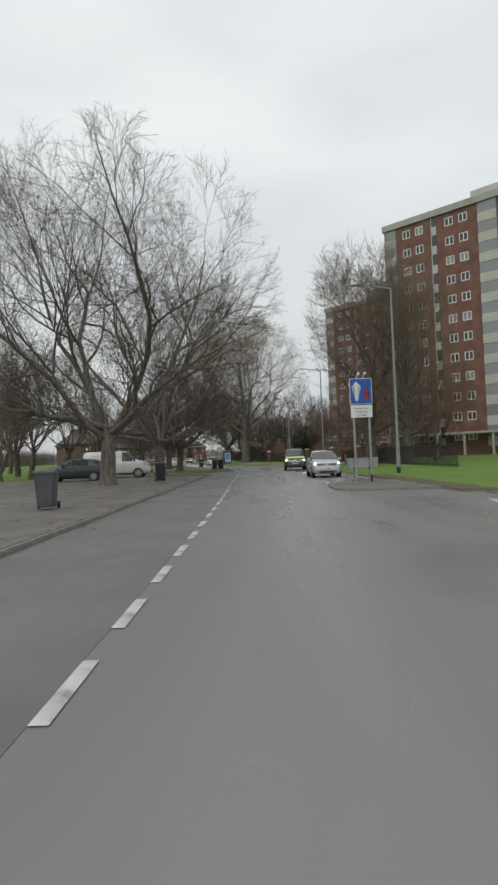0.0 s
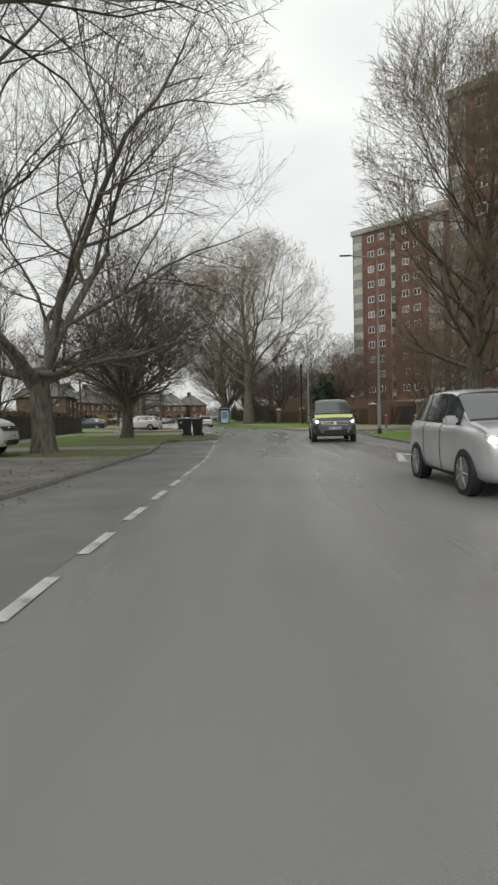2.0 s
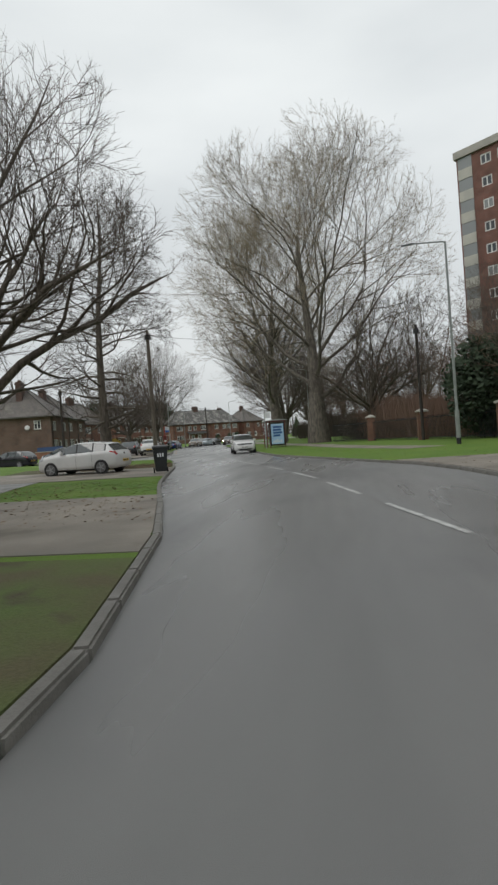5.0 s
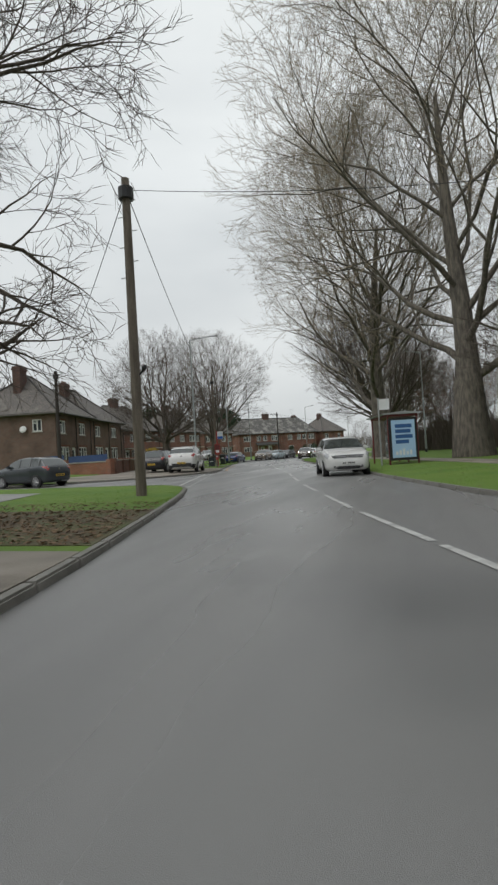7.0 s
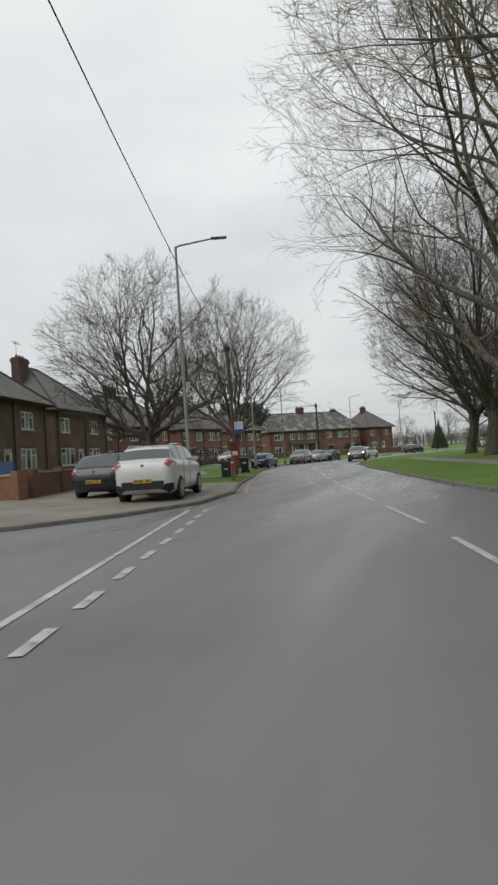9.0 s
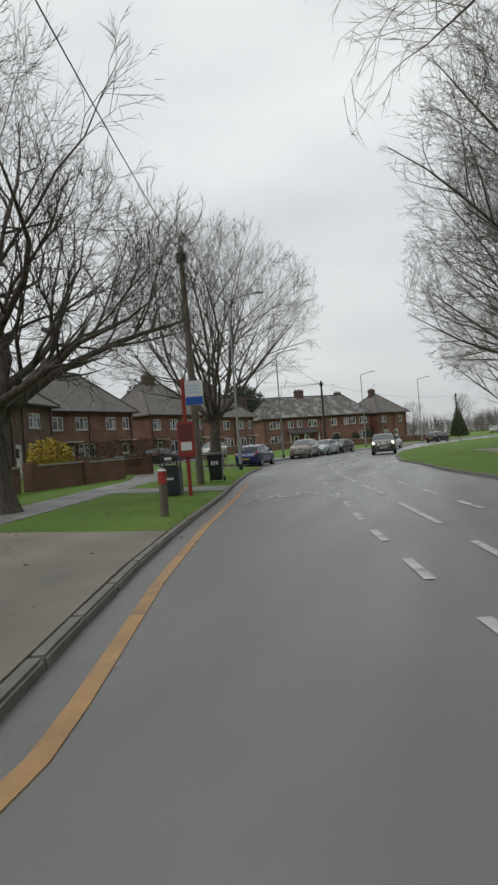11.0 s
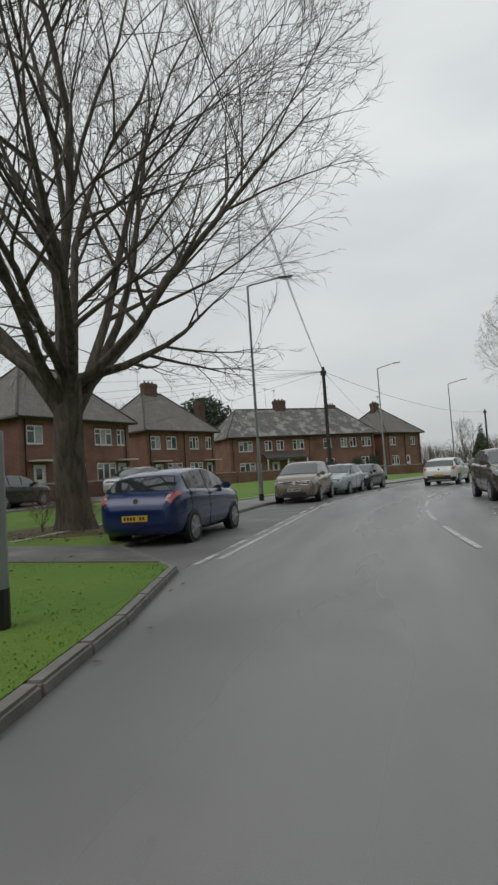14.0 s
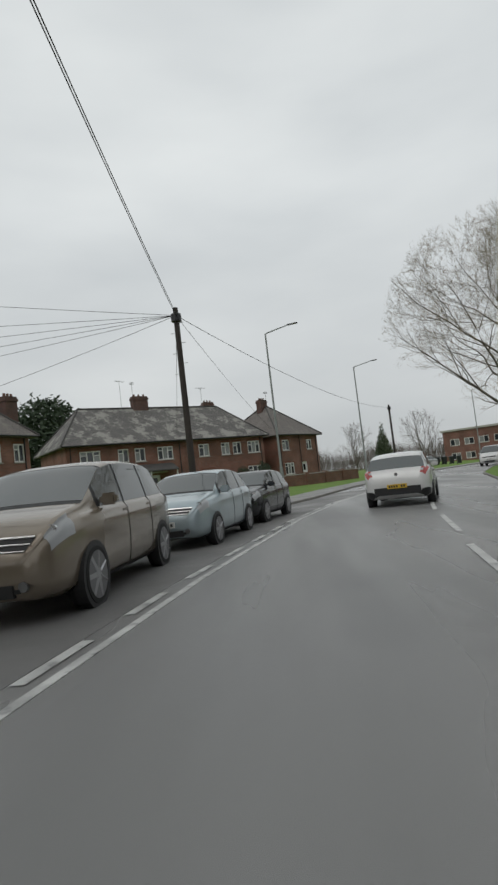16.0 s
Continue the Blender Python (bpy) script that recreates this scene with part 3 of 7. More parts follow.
for src, x, y, turn, s in (
    (t_old, -4.3, 21.0, 200, 1.06), (t_round, -7.4, 60.0, 130, 1.08), (t_round, -21.8, 112.0, 200, 1.02), (t_fan, -4.1, 126.0, 140, 1.05), (t_light, -14.5, 36.0, 80, 1.0),
    (t_light, -27.0, 60.0, 10, 1.1), (t_light, -36.0, 82.0, 250, 1.0), (t_light, -20.0, 46.0, 190, 1.1), (t_light, -30.0, 40.0, 110, 1.2), (t_light, -18.0, 70.0, 30, 0.9), (t_light, -23.0, 53.0, 300, 1.1), (t_light, -32.0, 66.0, 60, 1.1), (t_light, -14.5, 44.0, 20, 1.0), (t_light, -13.4, 51.0, 140, 0.9), (t_light, -19.0, 39.0, 260, 1.1), (t_bush, -17.0, 58.0, 90, 0.9), (t_bush, -14.8, 31.5, 30, 0.7),
    (t_pop, -3.6, 112.5, 140, 0.94), (t_fan, -4.9, 137.0, 60, 1.0), (t_round, 4.5, 142.0, 60, 1.0), (t_pop, -1.6, 188.0, 250, 0.72), (t_fan, -1.0, 152.0, 200, 0.85),
    (t_pyr, 23.0, 72.0, 100, 0.95), (t_pyr, 16.7, 40.7, 320, 0.85), (t_bush, 15.5, 54.5, 60, 0.95), (t_round, 13.0, 84.0, 30, 0.9), (t_round, 6.0, 96.0, 90, 1.1), (t_light, 12.0, 108.0, 300, 1.3),
    (t_bush, 18, 88, 70, 1.1), (t_bush, 10, 98, 140, 0.9), (t_bush, 22, 80, 200, 1.2), (t_bush, 12.5, 76, 30, 0.9), (t_bush, 25, 62, 280, 1.0),
    (t_bush, 19.5, 42, 10, 1.0), (t_bush, 22, 58, 120, 1.15), (t_bush, 17.5, 62, 200, 1.0), (t_bush, 16, 118, 10, 1.2), (t_bush, 6, 114, 70, 1.0), (t_bush, 11, 122, 150, 1.2), (t_bush, 3, 132, 220, 1.0), (t_light, 30, 130, 15, 1.4), (t_light, 22, 160, 77, 1.4), (t_bush, -58, 196, 20, 1.3), (t_light, 30, 236, 120, 1.2), (t_light, 14, 196, 120, 1.0), (t_light, 12, 172, 20, 1.2)):
    copy_thing(src, stand(x, y, turn, s))
for x, y, turn, s in ((-27.5, 138.0, 40, 0.13), (-26.3, 137.9, 150, 0.11)):
    c = copy_thing(t_bush, stand(x, y, turn, s))
    c["label"] = "small bare shrub sprouting at a tree's foot"
    c["category"] = "shrub"
    c.name = "shrub"


# ---------------------------------------------------------------- leafy shrubs and hedges
def leaf_mass(name, m, size, n, leaf, material, label, category="hedge", seed=1, shape="box", group="", stem=True):
    """A hedge or evergreen: many small leaves over stems, uneven and with gaps."""
    rng = random.Random(seed)
    verts, faces = [], []
    sx, sy, sz = size
    for _ in range(n):
        while True:
            u, v, w = rng.uniform(-1, 1), rng.uniform(-1, 1), rng.uniform(0, 1)
            if shape == "box":
                break
            if shape == "cone" and math.hypot(u, v) < 1.05 - w:
                break
            if shape == "ball" and u * u + v * v + (2 * w - 1) ** 2 < 1:
                break
        bump = 1 + 0.22 * noise.noise((u * 2.3 + seed, v * 2.3, w * 3))
        c = Vector((u * sx / 2 * bump, v * sy / 2 * bump, w * sz * (1 + 0.1 * noise.noise((u * sx, v * sy, seed))) + 0.05))
        a = Vector((rng.gauss(0, 1), rng.gauss(0, 1), rng.gauss(0, 0.7))).normalized()
        b = a.orthogonal().normalized() * leaf * rng.uniform(0.3, 0.6)
        a = a * leaf * rng.uniform(0.7, 1.2)
        k = len(verts)
        verts += [c - a, c + b, c + a, c - b]
        faces.append((k, k + 1, k + 2, k + 3))
    t = thing(name, m, label, category, group)
    pydata("foliage", verts, faces, material, t)
    if stem:
        bm = B()
        for i in range(5):
            x = rng.uniform(-0.3, 0.3) * sx
            tube(bm, [(x * 0.5, 0, -0.1), (x, rng.uniform(-0.2, 0.2) * sy, sz * 0.8)], [0.05, 0.015], 5)
        part("stems", bm, M["bark"], t)
    return t


# ---------------------------------------------------------------- houses
def wall_boxes(bm, length, height, thick, openings, x_from=0.0, z_from=0.0, y_from=0.0):
    """One solid slab along x, its outer face at y_from, with real openings (x0, x1, z0, z1) through it."""
    xs = sorted({round(v, 5) for v in (x_from, length, *(v for o in openings for v in o[:2]))})
    zs = sorted({round(v, 5) for v in (z_from, height, *(v for o in openings for v in o[2:4]))})
    e = 1e-4

    def solid(i, k):
        if not (0 <= i < len(xs) - 1 and 0 <= k < len(zs) - 1):
            return False
        return not any(o[0] - e <= xs[i] and xs[i + 1] <= o[1] + e and o[2] - e <= zs[k] and zs[k + 1] <= o[3] + e for o in openings)

    made = {}

    def V(i, s, k):
        if (i, s, k) not in made:
            made[i, s, k] = bm.verts.new((xs[i], y_from + s * thick, zs[k]))
        return made[i, s, k]

    for i in range(len(xs) - 1):
        for k in range(len(zs) - 1):
            if not solid(i, k):
                continue
            bm.faces.new((V(i, 0, k), V(i + 1, 0, k), V(i + 1, 0, k + 1), V(i, 0, k + 1)))
            bm.faces.new((V(i, 1, k), V(i, 1, k + 1), V(i + 1, 1, k + 1), V(i + 1, 1, k)))
            if not solid(i - 1, k):
                bm.faces.new((V(i, 0, k), V(i, 0, k + 1), V(i, 1, k + 1), V(i, 1, k)))
            if not solid(i + 1, k):
                bm.faces.new((V(i + 1, 0, k), V(i + 1, 1, k), V(i + 1, 1, k + 1), V(i + 1, 0, k + 1)))
            if not solid(i, k - 1):
                bm.faces.new((V(i, 0, k), V(i, 1, k), V(i + 1, 1, k), V(i + 1, 0, k)))
            if not solid(i, k + 1):
                bm.faces.new((V(i, 0, k + 1), V(i + 1, 0, k + 1), V(i + 1, 1, k + 1), V(i, 1, k + 1)))
    return bm


def window_part(parent, x0, x1, z0, z1, lights, m=None, transom=True):
    """A white casement window with its panes, frame bars and sill."""
    f, d0, d1 = 0.085, 0.03, 0.11
    w = (x1 - x0 - f) / lights
    zt = z0 + (z1 - z0) * 0.66
    holes = []
    for i in range(lights):
        a, b = x0 + i * w + f, x0 + (i + 1) * w
        if transom and i % 2 == 0:
            holes += [(a, b, z0 + f, zt), (a, b, zt + 0.07, z1 - f)]
        else:
            holes.append((a, b, z0 + f, z1 - f))
    win = part("window", wall_boxes(B(), x1, z1, d1 - d0, holes, x0, z0, d0), M["white"], parent, "white casement window")
    for i, (a, b, c, d) in enumerate(holes):
        box_part("pane", (a - 0.004, b + 0.004, d1 - 0.03, d1 - 0.015, c - 0.004, d + 0.004), M["net_pane" if (i * 7 + lights + int(x0 * 10)) % 5 < 2 else "window"], win)
    box_part("sill", (x0 - 0.06, x1 + 0.06, -0.07, d1, z0 - 0.07, z0 - 0.002), M["concrete"], win)
    return win


def roof_mat(name, c1, c2, c3, patch):
    m = bpy.data.materials.new(name)
    m.use_nodes = True
    n, l = m.node_tree.nodes, m.node_tree.links
    b = n["Principled BSDF"]
    b.inputs["Roughness"].default_value = 0.75
    uv = n.new("ShaderNodeUVMap")
    br = n.new("ShaderNodeTexBrick")
    br.inputs["Scale"].default_value = 1.0
    br.inputs["Brick Width"].default_value, br.inputs["Row Height"].default_value = 0.26, 0.20
    br.inputs["Mortar Size"].default_value = 0.012
    br.inputs["Color1"].default_value, br.inputs["Color2"].default_value = (*c1, 1), (*c2, 1)
    br.inputs["Mortar"].default_value = tuple(v * 0.5 for v in c2) + (1,)
    l.new(uv.outputs[0], br.inputs["Vector"])
    no = n.new("ShaderNodeTexNoise")
    no.inputs["Scale"].default_value, no.inputs["Detail"].default_value, no.inputs["Roughness"].default_value = 0.75, 8, 0.75
    l.new(uv.outputs[0], no.inputs["Vector"])
    mr = n.new("ShaderNodeMapRange")
    mr.inputs["From Min"].default_value, mr.inputs["From Max"].default_value = patch, patch + 0.06
    mr.inputs["To Max"].default_value = 0.8
    l.new(no.outputs["Fac"], mr.inputs["Value"])
    mx = n.new("ShaderNodeMix")
    mx.data_type = "RGBA"
    l.new(mr.outputs[0], mx.inputs["Factor"])
    l.new(br.outputs["Color"], mx.inputs["A"])
    mx.inputs["B"].default_value = (*c3, 1)
    l.new(mx.outputs["Result"], b.inputs["Base Color"])
    bp = n.new("ShaderNodeBump")
    bp.inputs["Strength"].default_value, bp.inputs["Distance"].default_value = 0.8, 0.02
    bp.invert = True
    l.new(br.outputs["Fac"], bp.inputs["Height"])
    l.new(bp.outputs[0], b.inputs["Normal"])
    return m


M["roof"] = roof_mat("tiled_roof", (0.175, 0.155, 0.138), (0.13, 0.118, 0.11), (0.20, 0.19, 0.16), 0.55)
M["roof_patchy"] = roof_mat("patchy_tiled_roof", (0.14, 0.13, 0.122), (0.10, 0.096, 0.092), (0.30, 0.295, 0.265), 0.50)


def hip_roof(parent, w, d, z, rise_h, over=0.45, patchy=False, hip=None):
    """A hipped roof slab with thickness, ridge along x, plus a fascia and gutter."""
    hip = d / 2 if hip is None else hip
    x0, x1, y0, y1 = -over, w + over, -over, d + over
    zr = z + rise_h
    r0, r1, ym = x0 + hip + over * 0.6, x1 - hip - over * 0.6, d / 2
    v = [(x0, y0, z), (x1, y0, z), (x1, y1, z), (x0, y1, z), (r0, ym, zr), (r1, ym, zr)]
    low = [(x, y, zz - 0.12) for x, y, zz in v[:4]]
    faces = [(0, 1, 5, 4), (2, 3, 4, 5), (1, 2, 5), (3, 0, 4), (0, 3, 9, 6), (0, 6, 7, 1), (1, 7, 8, 2), (2, 8, 9, 3), (6, 9, 8, 7)]
    faces[4] = (3, 0, 6, 9)
    ob = pydata("roof", v + low, faces, M["roof_patchy" if patchy else "roof"], parent)
    me = ob.data
    uvl = me.uv_layers.new(name="UVMap")
    for p in me.polygons:
        e = Vector((p.normal.y, -p.normal.x, 0))
        e = e.normalized() if e.length > 1e-4 else Vector((1, 0, 0))
        s = p.normal.cross(e)
        for li in p.loop_indices:
            co = me.vertices[me.loops[li].vertex_index].co
            uvl.data[li].uv = (co.dot(e), co.dot(s))
    bm = B()
    tube(bm, [(r0, ym, zr + 0.03), (r1, ym, zr + 0.03)], 0.09, 8)
    for a, b in ((r0, x0), (r1, x1)):
        for yy in (y0, y1):
            tube(bm, [(a, ym, zr + 0.02), (b, yy, z + 0.03)], 0.08, 6)
    part("ridge", bm, M["slate_base"], ob, "ridge and hip tiles")
    bm = B()
    for yy in (y0 - 0.06, y1 + 0.06):
        tube(bm, [(x0, yy, z - 0.06), (x1, yy, z - 0.06)], 0.055, 6)
    part("gutter", bm, M["black"], parent, "dark eaves gutter")
    return ob


def chimney_part(parent, x, y, z0, z1, w=1.1, d=0.65, pots=3):
    bm = B()
    box(bm, x - w / 2, x + w / 2, y - d / 2, y + d / 2, z0, z1)
    box(bm, x - w / 2 - 0.06, x + w / 2 + 0.06, y - d / 2 - 0.06, y + d / 2 + 0.06, z1 - 0.34, z1 - 0.16)
    c = uv_walls(part("chimney", bm, M["brick_dark"], parent, "brick chimney stack with clay pots"))
    for i in range(pots):
        bm = B()
        px = x + (i - (pots - 1) / 2) * w / (pots + 0.2)
        tube(bm, [(px, y, z1 - 0.02), (px, y, z1 + 0.22)], [0.10, 0.085], 10)
        part("chimney_pot", bm, M["red_clay"], c)
    return c


M["red_clay"] = mat("clay_pot", (0.14, 0.075, 0.05), (0.10, 0.055, 0.04), 4.0, 0.85)


def aerial(parent, x, y, z, turn):
    bm = B()
    tube(bm, [(x, y, z - 1.0), (x, y, z + 1.5)], 0.02, 5)
    c, s = math.cos(turn), math.sin(turn)
    tube(bm, [(x - c * 0.6, y - s * 0.6, z + 1.4), (x + c * 0.6, y + s * 0.6, z + 1.4)], 0.014, 4)
    for k in range(7):
        q = -0.55 + k * 0.18
        tube(bm, [(x + c * q - s * 0.22, y + s * q + c * 0.22, z + 1.4), (x + c * q + s * 0.22, y + s * q - c * 0.22, z + 1.4)], 0.009, 4)
    part("aerial", bm, M["steel"], parent, "television aerial")


def house(label, m, w, d=7.6, eave=4.9, rise_h=2.7, windows=(), doors=(), side_windows=(), stacks=(), patchy=False, porch=None, aerials=(), dish=None, group="", hip=None, brick="brick"):
    """A brick house whose front runs along x at y = 0 and faces -y."""
    h = thing("house", m, label, "house", group)
    t = 0.28
    front = [(x, x + ww, z, z + hh) for x, ww, z, hh, _ in windows] + [(x, x + 0.95, 0.12, 2.15) for x in doors]
    body = uv_walls(part("wall", wall_boxes(B(), w, eave, t, front), M[brick], h, "weathered red brick front wall"))
    bm = B()
    box(bm, 0, w, d - t, d, 0, eave)
    wb = uv_walls(part("wall", bm, M[brick], h))
    for x, flip in ((0, False), (w, True)):
        ops = [(a, a + b, z, z + hh) for a, b, z, hh in side_windows]
        bm = wall_boxes(B(), d - 2 * t, eave, t, ops)
        mm = Matrix.Translation((x, t, 0)) @ Matrix.Rotation(radians(90), 4, "Z") if flip else Matrix.Translation((x, d - t, 0)) @ Matrix.Rotation(radians(-90), 4, "Z")
        if flip:
            bmesh.ops.transform(bm, matrix=Matrix.Translation((w, t, 0)) @ Matrix.Rotation(radians(90), 4, "Z"), verts=bm.verts)
        else:
            bmesh.ops.transform(bm, matrix=Matrix.Translation((0, d - t, 0)) @ Matrix.Rotation(radians(-90), 4, "Z"), verts=bm.verts)
        sw = uv_walls(part("wall", bm, M[brick], h))
        for a, b, z, hh in side_windows:
            win = window_part(sw, a, a + b, z, z + hh, 2)
            win.matrix_basis = mm
    box_part("floor_slab", (t, w - t, t, d - t, 0.0, 0.1), M["concrete"], h)
    box_part("ceiling_slab", (t, w - t, t, d - t, eave - 0.12, eave - 0.02), M["panel"], h)
    box_part("inner_partition", (t, w - t, 2.2, 2.3, 0.1, eave - 0.12), M["panel"], h)
    for x, ww, z, hh, lights in windows:
        window_part(body, x, x + ww, z, z + hh, lights)
        box_part("lintel", (x - 0.12, x + ww + 0.12, -0.012, 0.03, z + hh + 0.003, z + hh + 0.16), M["brick_soldier"], body)
    for x in doors:
        door = box_part("door", (x + 0.06, x + 0.89, 0.10, 0.15, 0.14, 2.09), M["white"], h, "white front door")
        box_part("pane", (x + 0.28, x + 0.67, 0.085, 0.10, 1.25, 1.9), M["window"], door)
        bm = B()
        for a, b, z0, z1 in ((x, x + 0.06, 0.12, 2.15), (x + 0.89, x + 0.95, 0.12, 2.15), (x + 0.06, x + 0.89, 2.09, 2.15)):
            box(bm, a, b, 0.06, 0.18, z0, z1)
        part("door_frame", bm, M["white"], door)
        box_part("step", (x - 0.1, x + 1.05, -0.5, 0.06, -0.2, 0.10), M["concrete"], h)
        if porch:
            p = box_part("canopy", (x - 0.35, x + 1.3, -0.75, 0.0, 2.32, 2.42), M["panel"], h, "small flat door canopy")
    if porch == "long":
        x0, x1 = min(doors) - 1.2, max(doors) + 2.2
        bm = prism(B(), [(-1.25, 2.45), (-1.25, 2.55), (0, 3.15), (0, 3.0)], x0, x1)
        part("porch_roof", bm, M["slate_base"], h, "lean-to tiled porch roof")
        for x in (x0 + 0.1, (x0 + x1) / 2, x1 - 0.2):
            box_part("porch_post", (x, x + 0.1, -1.2, -1.1, 0, 2.47), M["white"], h)
    hip_roof(h, w, d, eave + 0.10, rise_h, patchy=patchy, hip=hip)
    for x, y, z1, ww in stacks:
        chimney_part(h, x, y, eave - 0.1 if y < 0.5 or y > d - 0.5 else eave + 0.6, z1, ww)
    for x, y, z, a in aerials:
        aerial(h, x, y, z, a)
    for x in (0.35, w * 0.52, w - 0.4):
        bm = B()
        tube(bm, [(x, -0.07, 0), (x, -0.07, eave - 0.05)], 0.04, 6)
        part("downpipe", bm, M["black"], h)
    if dish:
        dm = B()
        bmesh.ops.create_cone(dm, cap_ends=False, segments=20, radius1=0.29, radius2=0.18, depth=0.06)
        bmesh.ops.create_circle(dm, cap_ends=True, segments=20, radius=0.18, matrix=Matrix.Translation((0, 0, 0.03)))
        ob = part("satellite_dish", dm, M["white"], h, "white satellite dish")
        ob.matrix_basis = dish
    return h


M["brick_dark"] = brick_mat("sooty_brick", (0.13, 0.065, 0.048), (0.085, 0.048, 0.04), (0.11, 0.09, 0.08))
M["brick_soldier"] = mat("brick_lintel", (0.20, 0.08, 0.05), (0.15, 0.06, 0.04), 6.0, 0.85)


def face(x0, y0, x1, y1, z):
    """Pose of a house front that runs from the first point to the second, facing to its right-hand side."""
    return Matrix.Translation((x0, y0, z)) @ Matrix.Rotation(math.atan2(y1 - y0, x1 - x0), 4, "Z")


ROW = "brick estate houses along the west side"
# long terrace with the patchy roof
house("long red brick terrace with a patchy lichened hip roof", face(-37.4, 185.0, -22.2, 197.0, 0.45), 19.3, 8.0, 5.0, 3.6,
      windows=[(1.1, 1.7, 3.45, 1.15, 3), (4.3, 0.95, 3.45, 1.15, 2), (5.8, 0.95, 3.45, 1.15, 2), (7.9, 1.5, 3.45, 1.15, 3), (12.0, 1.1, 3.45, 1.15, 2), (14.4, 0.95, 3.45, 1.15, 2), (15.7, 0.95, 3.45, 1.15, 2), (17.4, 1.4, 3.45, 1.15, 3),
               (1.1, 1.9, 0.95, 1.25, 3), (12.2, 1.2, 0.95, 1.25, 2), (17.2, 1.7, 0.95, 1.25, 3)],
      doors=(5.1, 7.0), porch="long", patchy=True, hip=2.7, stacks=((8.4, 4.0, 9.8, 1.5), (16.0, 4.4, 9.2, 1.1)), aerials=((6.7, 4.2, 9.9, 0.4), (7.9, 4.2, 9.7, 1.2), (15.4, 4.4, 9.3, 0.2)), group=ROW)
house("red brick end house with a pyramid hip roof", face(-20.9, 198.6, -16.6, 204.6, 0.45), 7.4, 8.0, 5.0, 3.9,
      windows=[(0.8, 1.2, 3.45, 1.1, 2), (5.2, 1.0, 3.45, 1.1, 2), (0.9, 1.6, 0.95, 1.2, 3)], doors=(4.0,), stacks=((3.3, 4.0, 9.5, 1.1),), aerials=((4.2, 4, 9, 0.6),), group=ROW)
house("red brick house with a hip roof and a broad chimney", face(-39.5, 168.6, -36.2, 176.2, 0.55), 8.4, 7.6, 4.95, 3.9,
      windows=[(0.5, 1.1, 3.4, 1.15, 2), (2.3, 1.2, 3.4, 1.15, 2), (5.1, 1.2, 3.4, 1.15, 3), (7.2, 0.8, 3.4, 1.15, 2), (2.3, 1.8, 0.95, 1.25, 3), (5.0, 1.7, 0.95, 1.25, 3)],
      doors=(0.9, 7.2), porch="flat", hip=3.2, stacks=((3.9, 3.8, 9.9, 1.5), (8.9, 2.2, 8.0, 0.9)), aerials=((2.6, 3.8, 9.5, 0.9),), group=ROW)
house("red brick semi-detached house with a hip roof", face(-40.4, 153.8, -38.0, 162.6, 0.55), 9.2, 7.6, 4.95, 4.0,
      windows=[(0.5, 1.2, 3.4, 1.15, 2), (3.2, 1.3, 3.4, 1.15, 3), (5.9, 1.6, 3.4, 1.15, 3), (8.0, 0.8, 3.4, 1.15, 2), (3.1, 1.9, 0.95, 1.25, 3), (6.0, 1.8, 0.95, 1.25, 3)],
      doors=(0.9, 8.0), porch="flat", hip=3.2, side_windows=((3.4, 0.9, 0.95, 1.1),), stacks=((4.2, 3.8, 10.0, 1.6),), aerials=((3.4, 3.8, 9.4, 0.3),), group=ROW)
house("wide red brick semi-detached house with a mossy hip roof", face(-42.3, 137.6, -39.5, 148.9, 0.55), 11.6, 7.6, 4.95, 4.0,
      windows=[(2.2, 1.1, 3.4, 1.15, 2), (4.6, 1.4, 3.4, 1.15, 3), (8.1, 1.2, 3.4, 1.15, 3), (10.2, 0.85, 3.4, 1.15, 2), (1.2, 1.8, 0.95, 1.25, 3), (4.8, 1.8, 0.95, 1.25, 3)],
      doors=(3.4, 9.9), porch="flat", hip=3.4, stacks=((5.4, 3.8, 10.2, 1.6),), aerials=((6.6, 3.8, 9.5, 0.3),), group=ROW)
hp = house("brown brick house with a hip roof and a satellite dish", face(-29.3, 106.9, -31.2, 115.3, 0.4), 8.6, 7.8, 4.9, 3.7,
           windows=[(0.9, 1.3, 3.3, 1.1, 2), (5.4, 1.5, 3.3, 1.1, 3), (0.8, 2.0, 0.9, 1.3, 3), (5.2, 1.9, 0.9, 1.3, 3)], doors=(3.4,), side_windows=((5.6, 0.8, 3.5, 1.0),),
           stacks=((2.4, 3.9, 9.3, 1.3),), aerials=((2.0, 3.9, 9.0, 0.2),), brick="brick_brown", dish=Matrix.Translation((-0.25, 2.6, 3.75)) @ Matrix.Rotation(radians(-70), 4, "Y"), group=ROW)
for x0, y0 in ((-32.9, 118.2), (-37.9, 128.0)):
    c = copy_thing(hp, face(x0, y0, x0 - 1.3, y0 + 8.4, 0.55))
    c["label"] = "brown brick house with a hip roof and chimney"
# houses seen across the far end of the side road and behind the trees
for x0, y0, x1, y1 in ((-62, 120, -58, 136), (-60, 98, -64, 112), (-46, 66, -52, 80)):
    copy_thing(hp, face(x0, y0, x1, y1, 0.6))


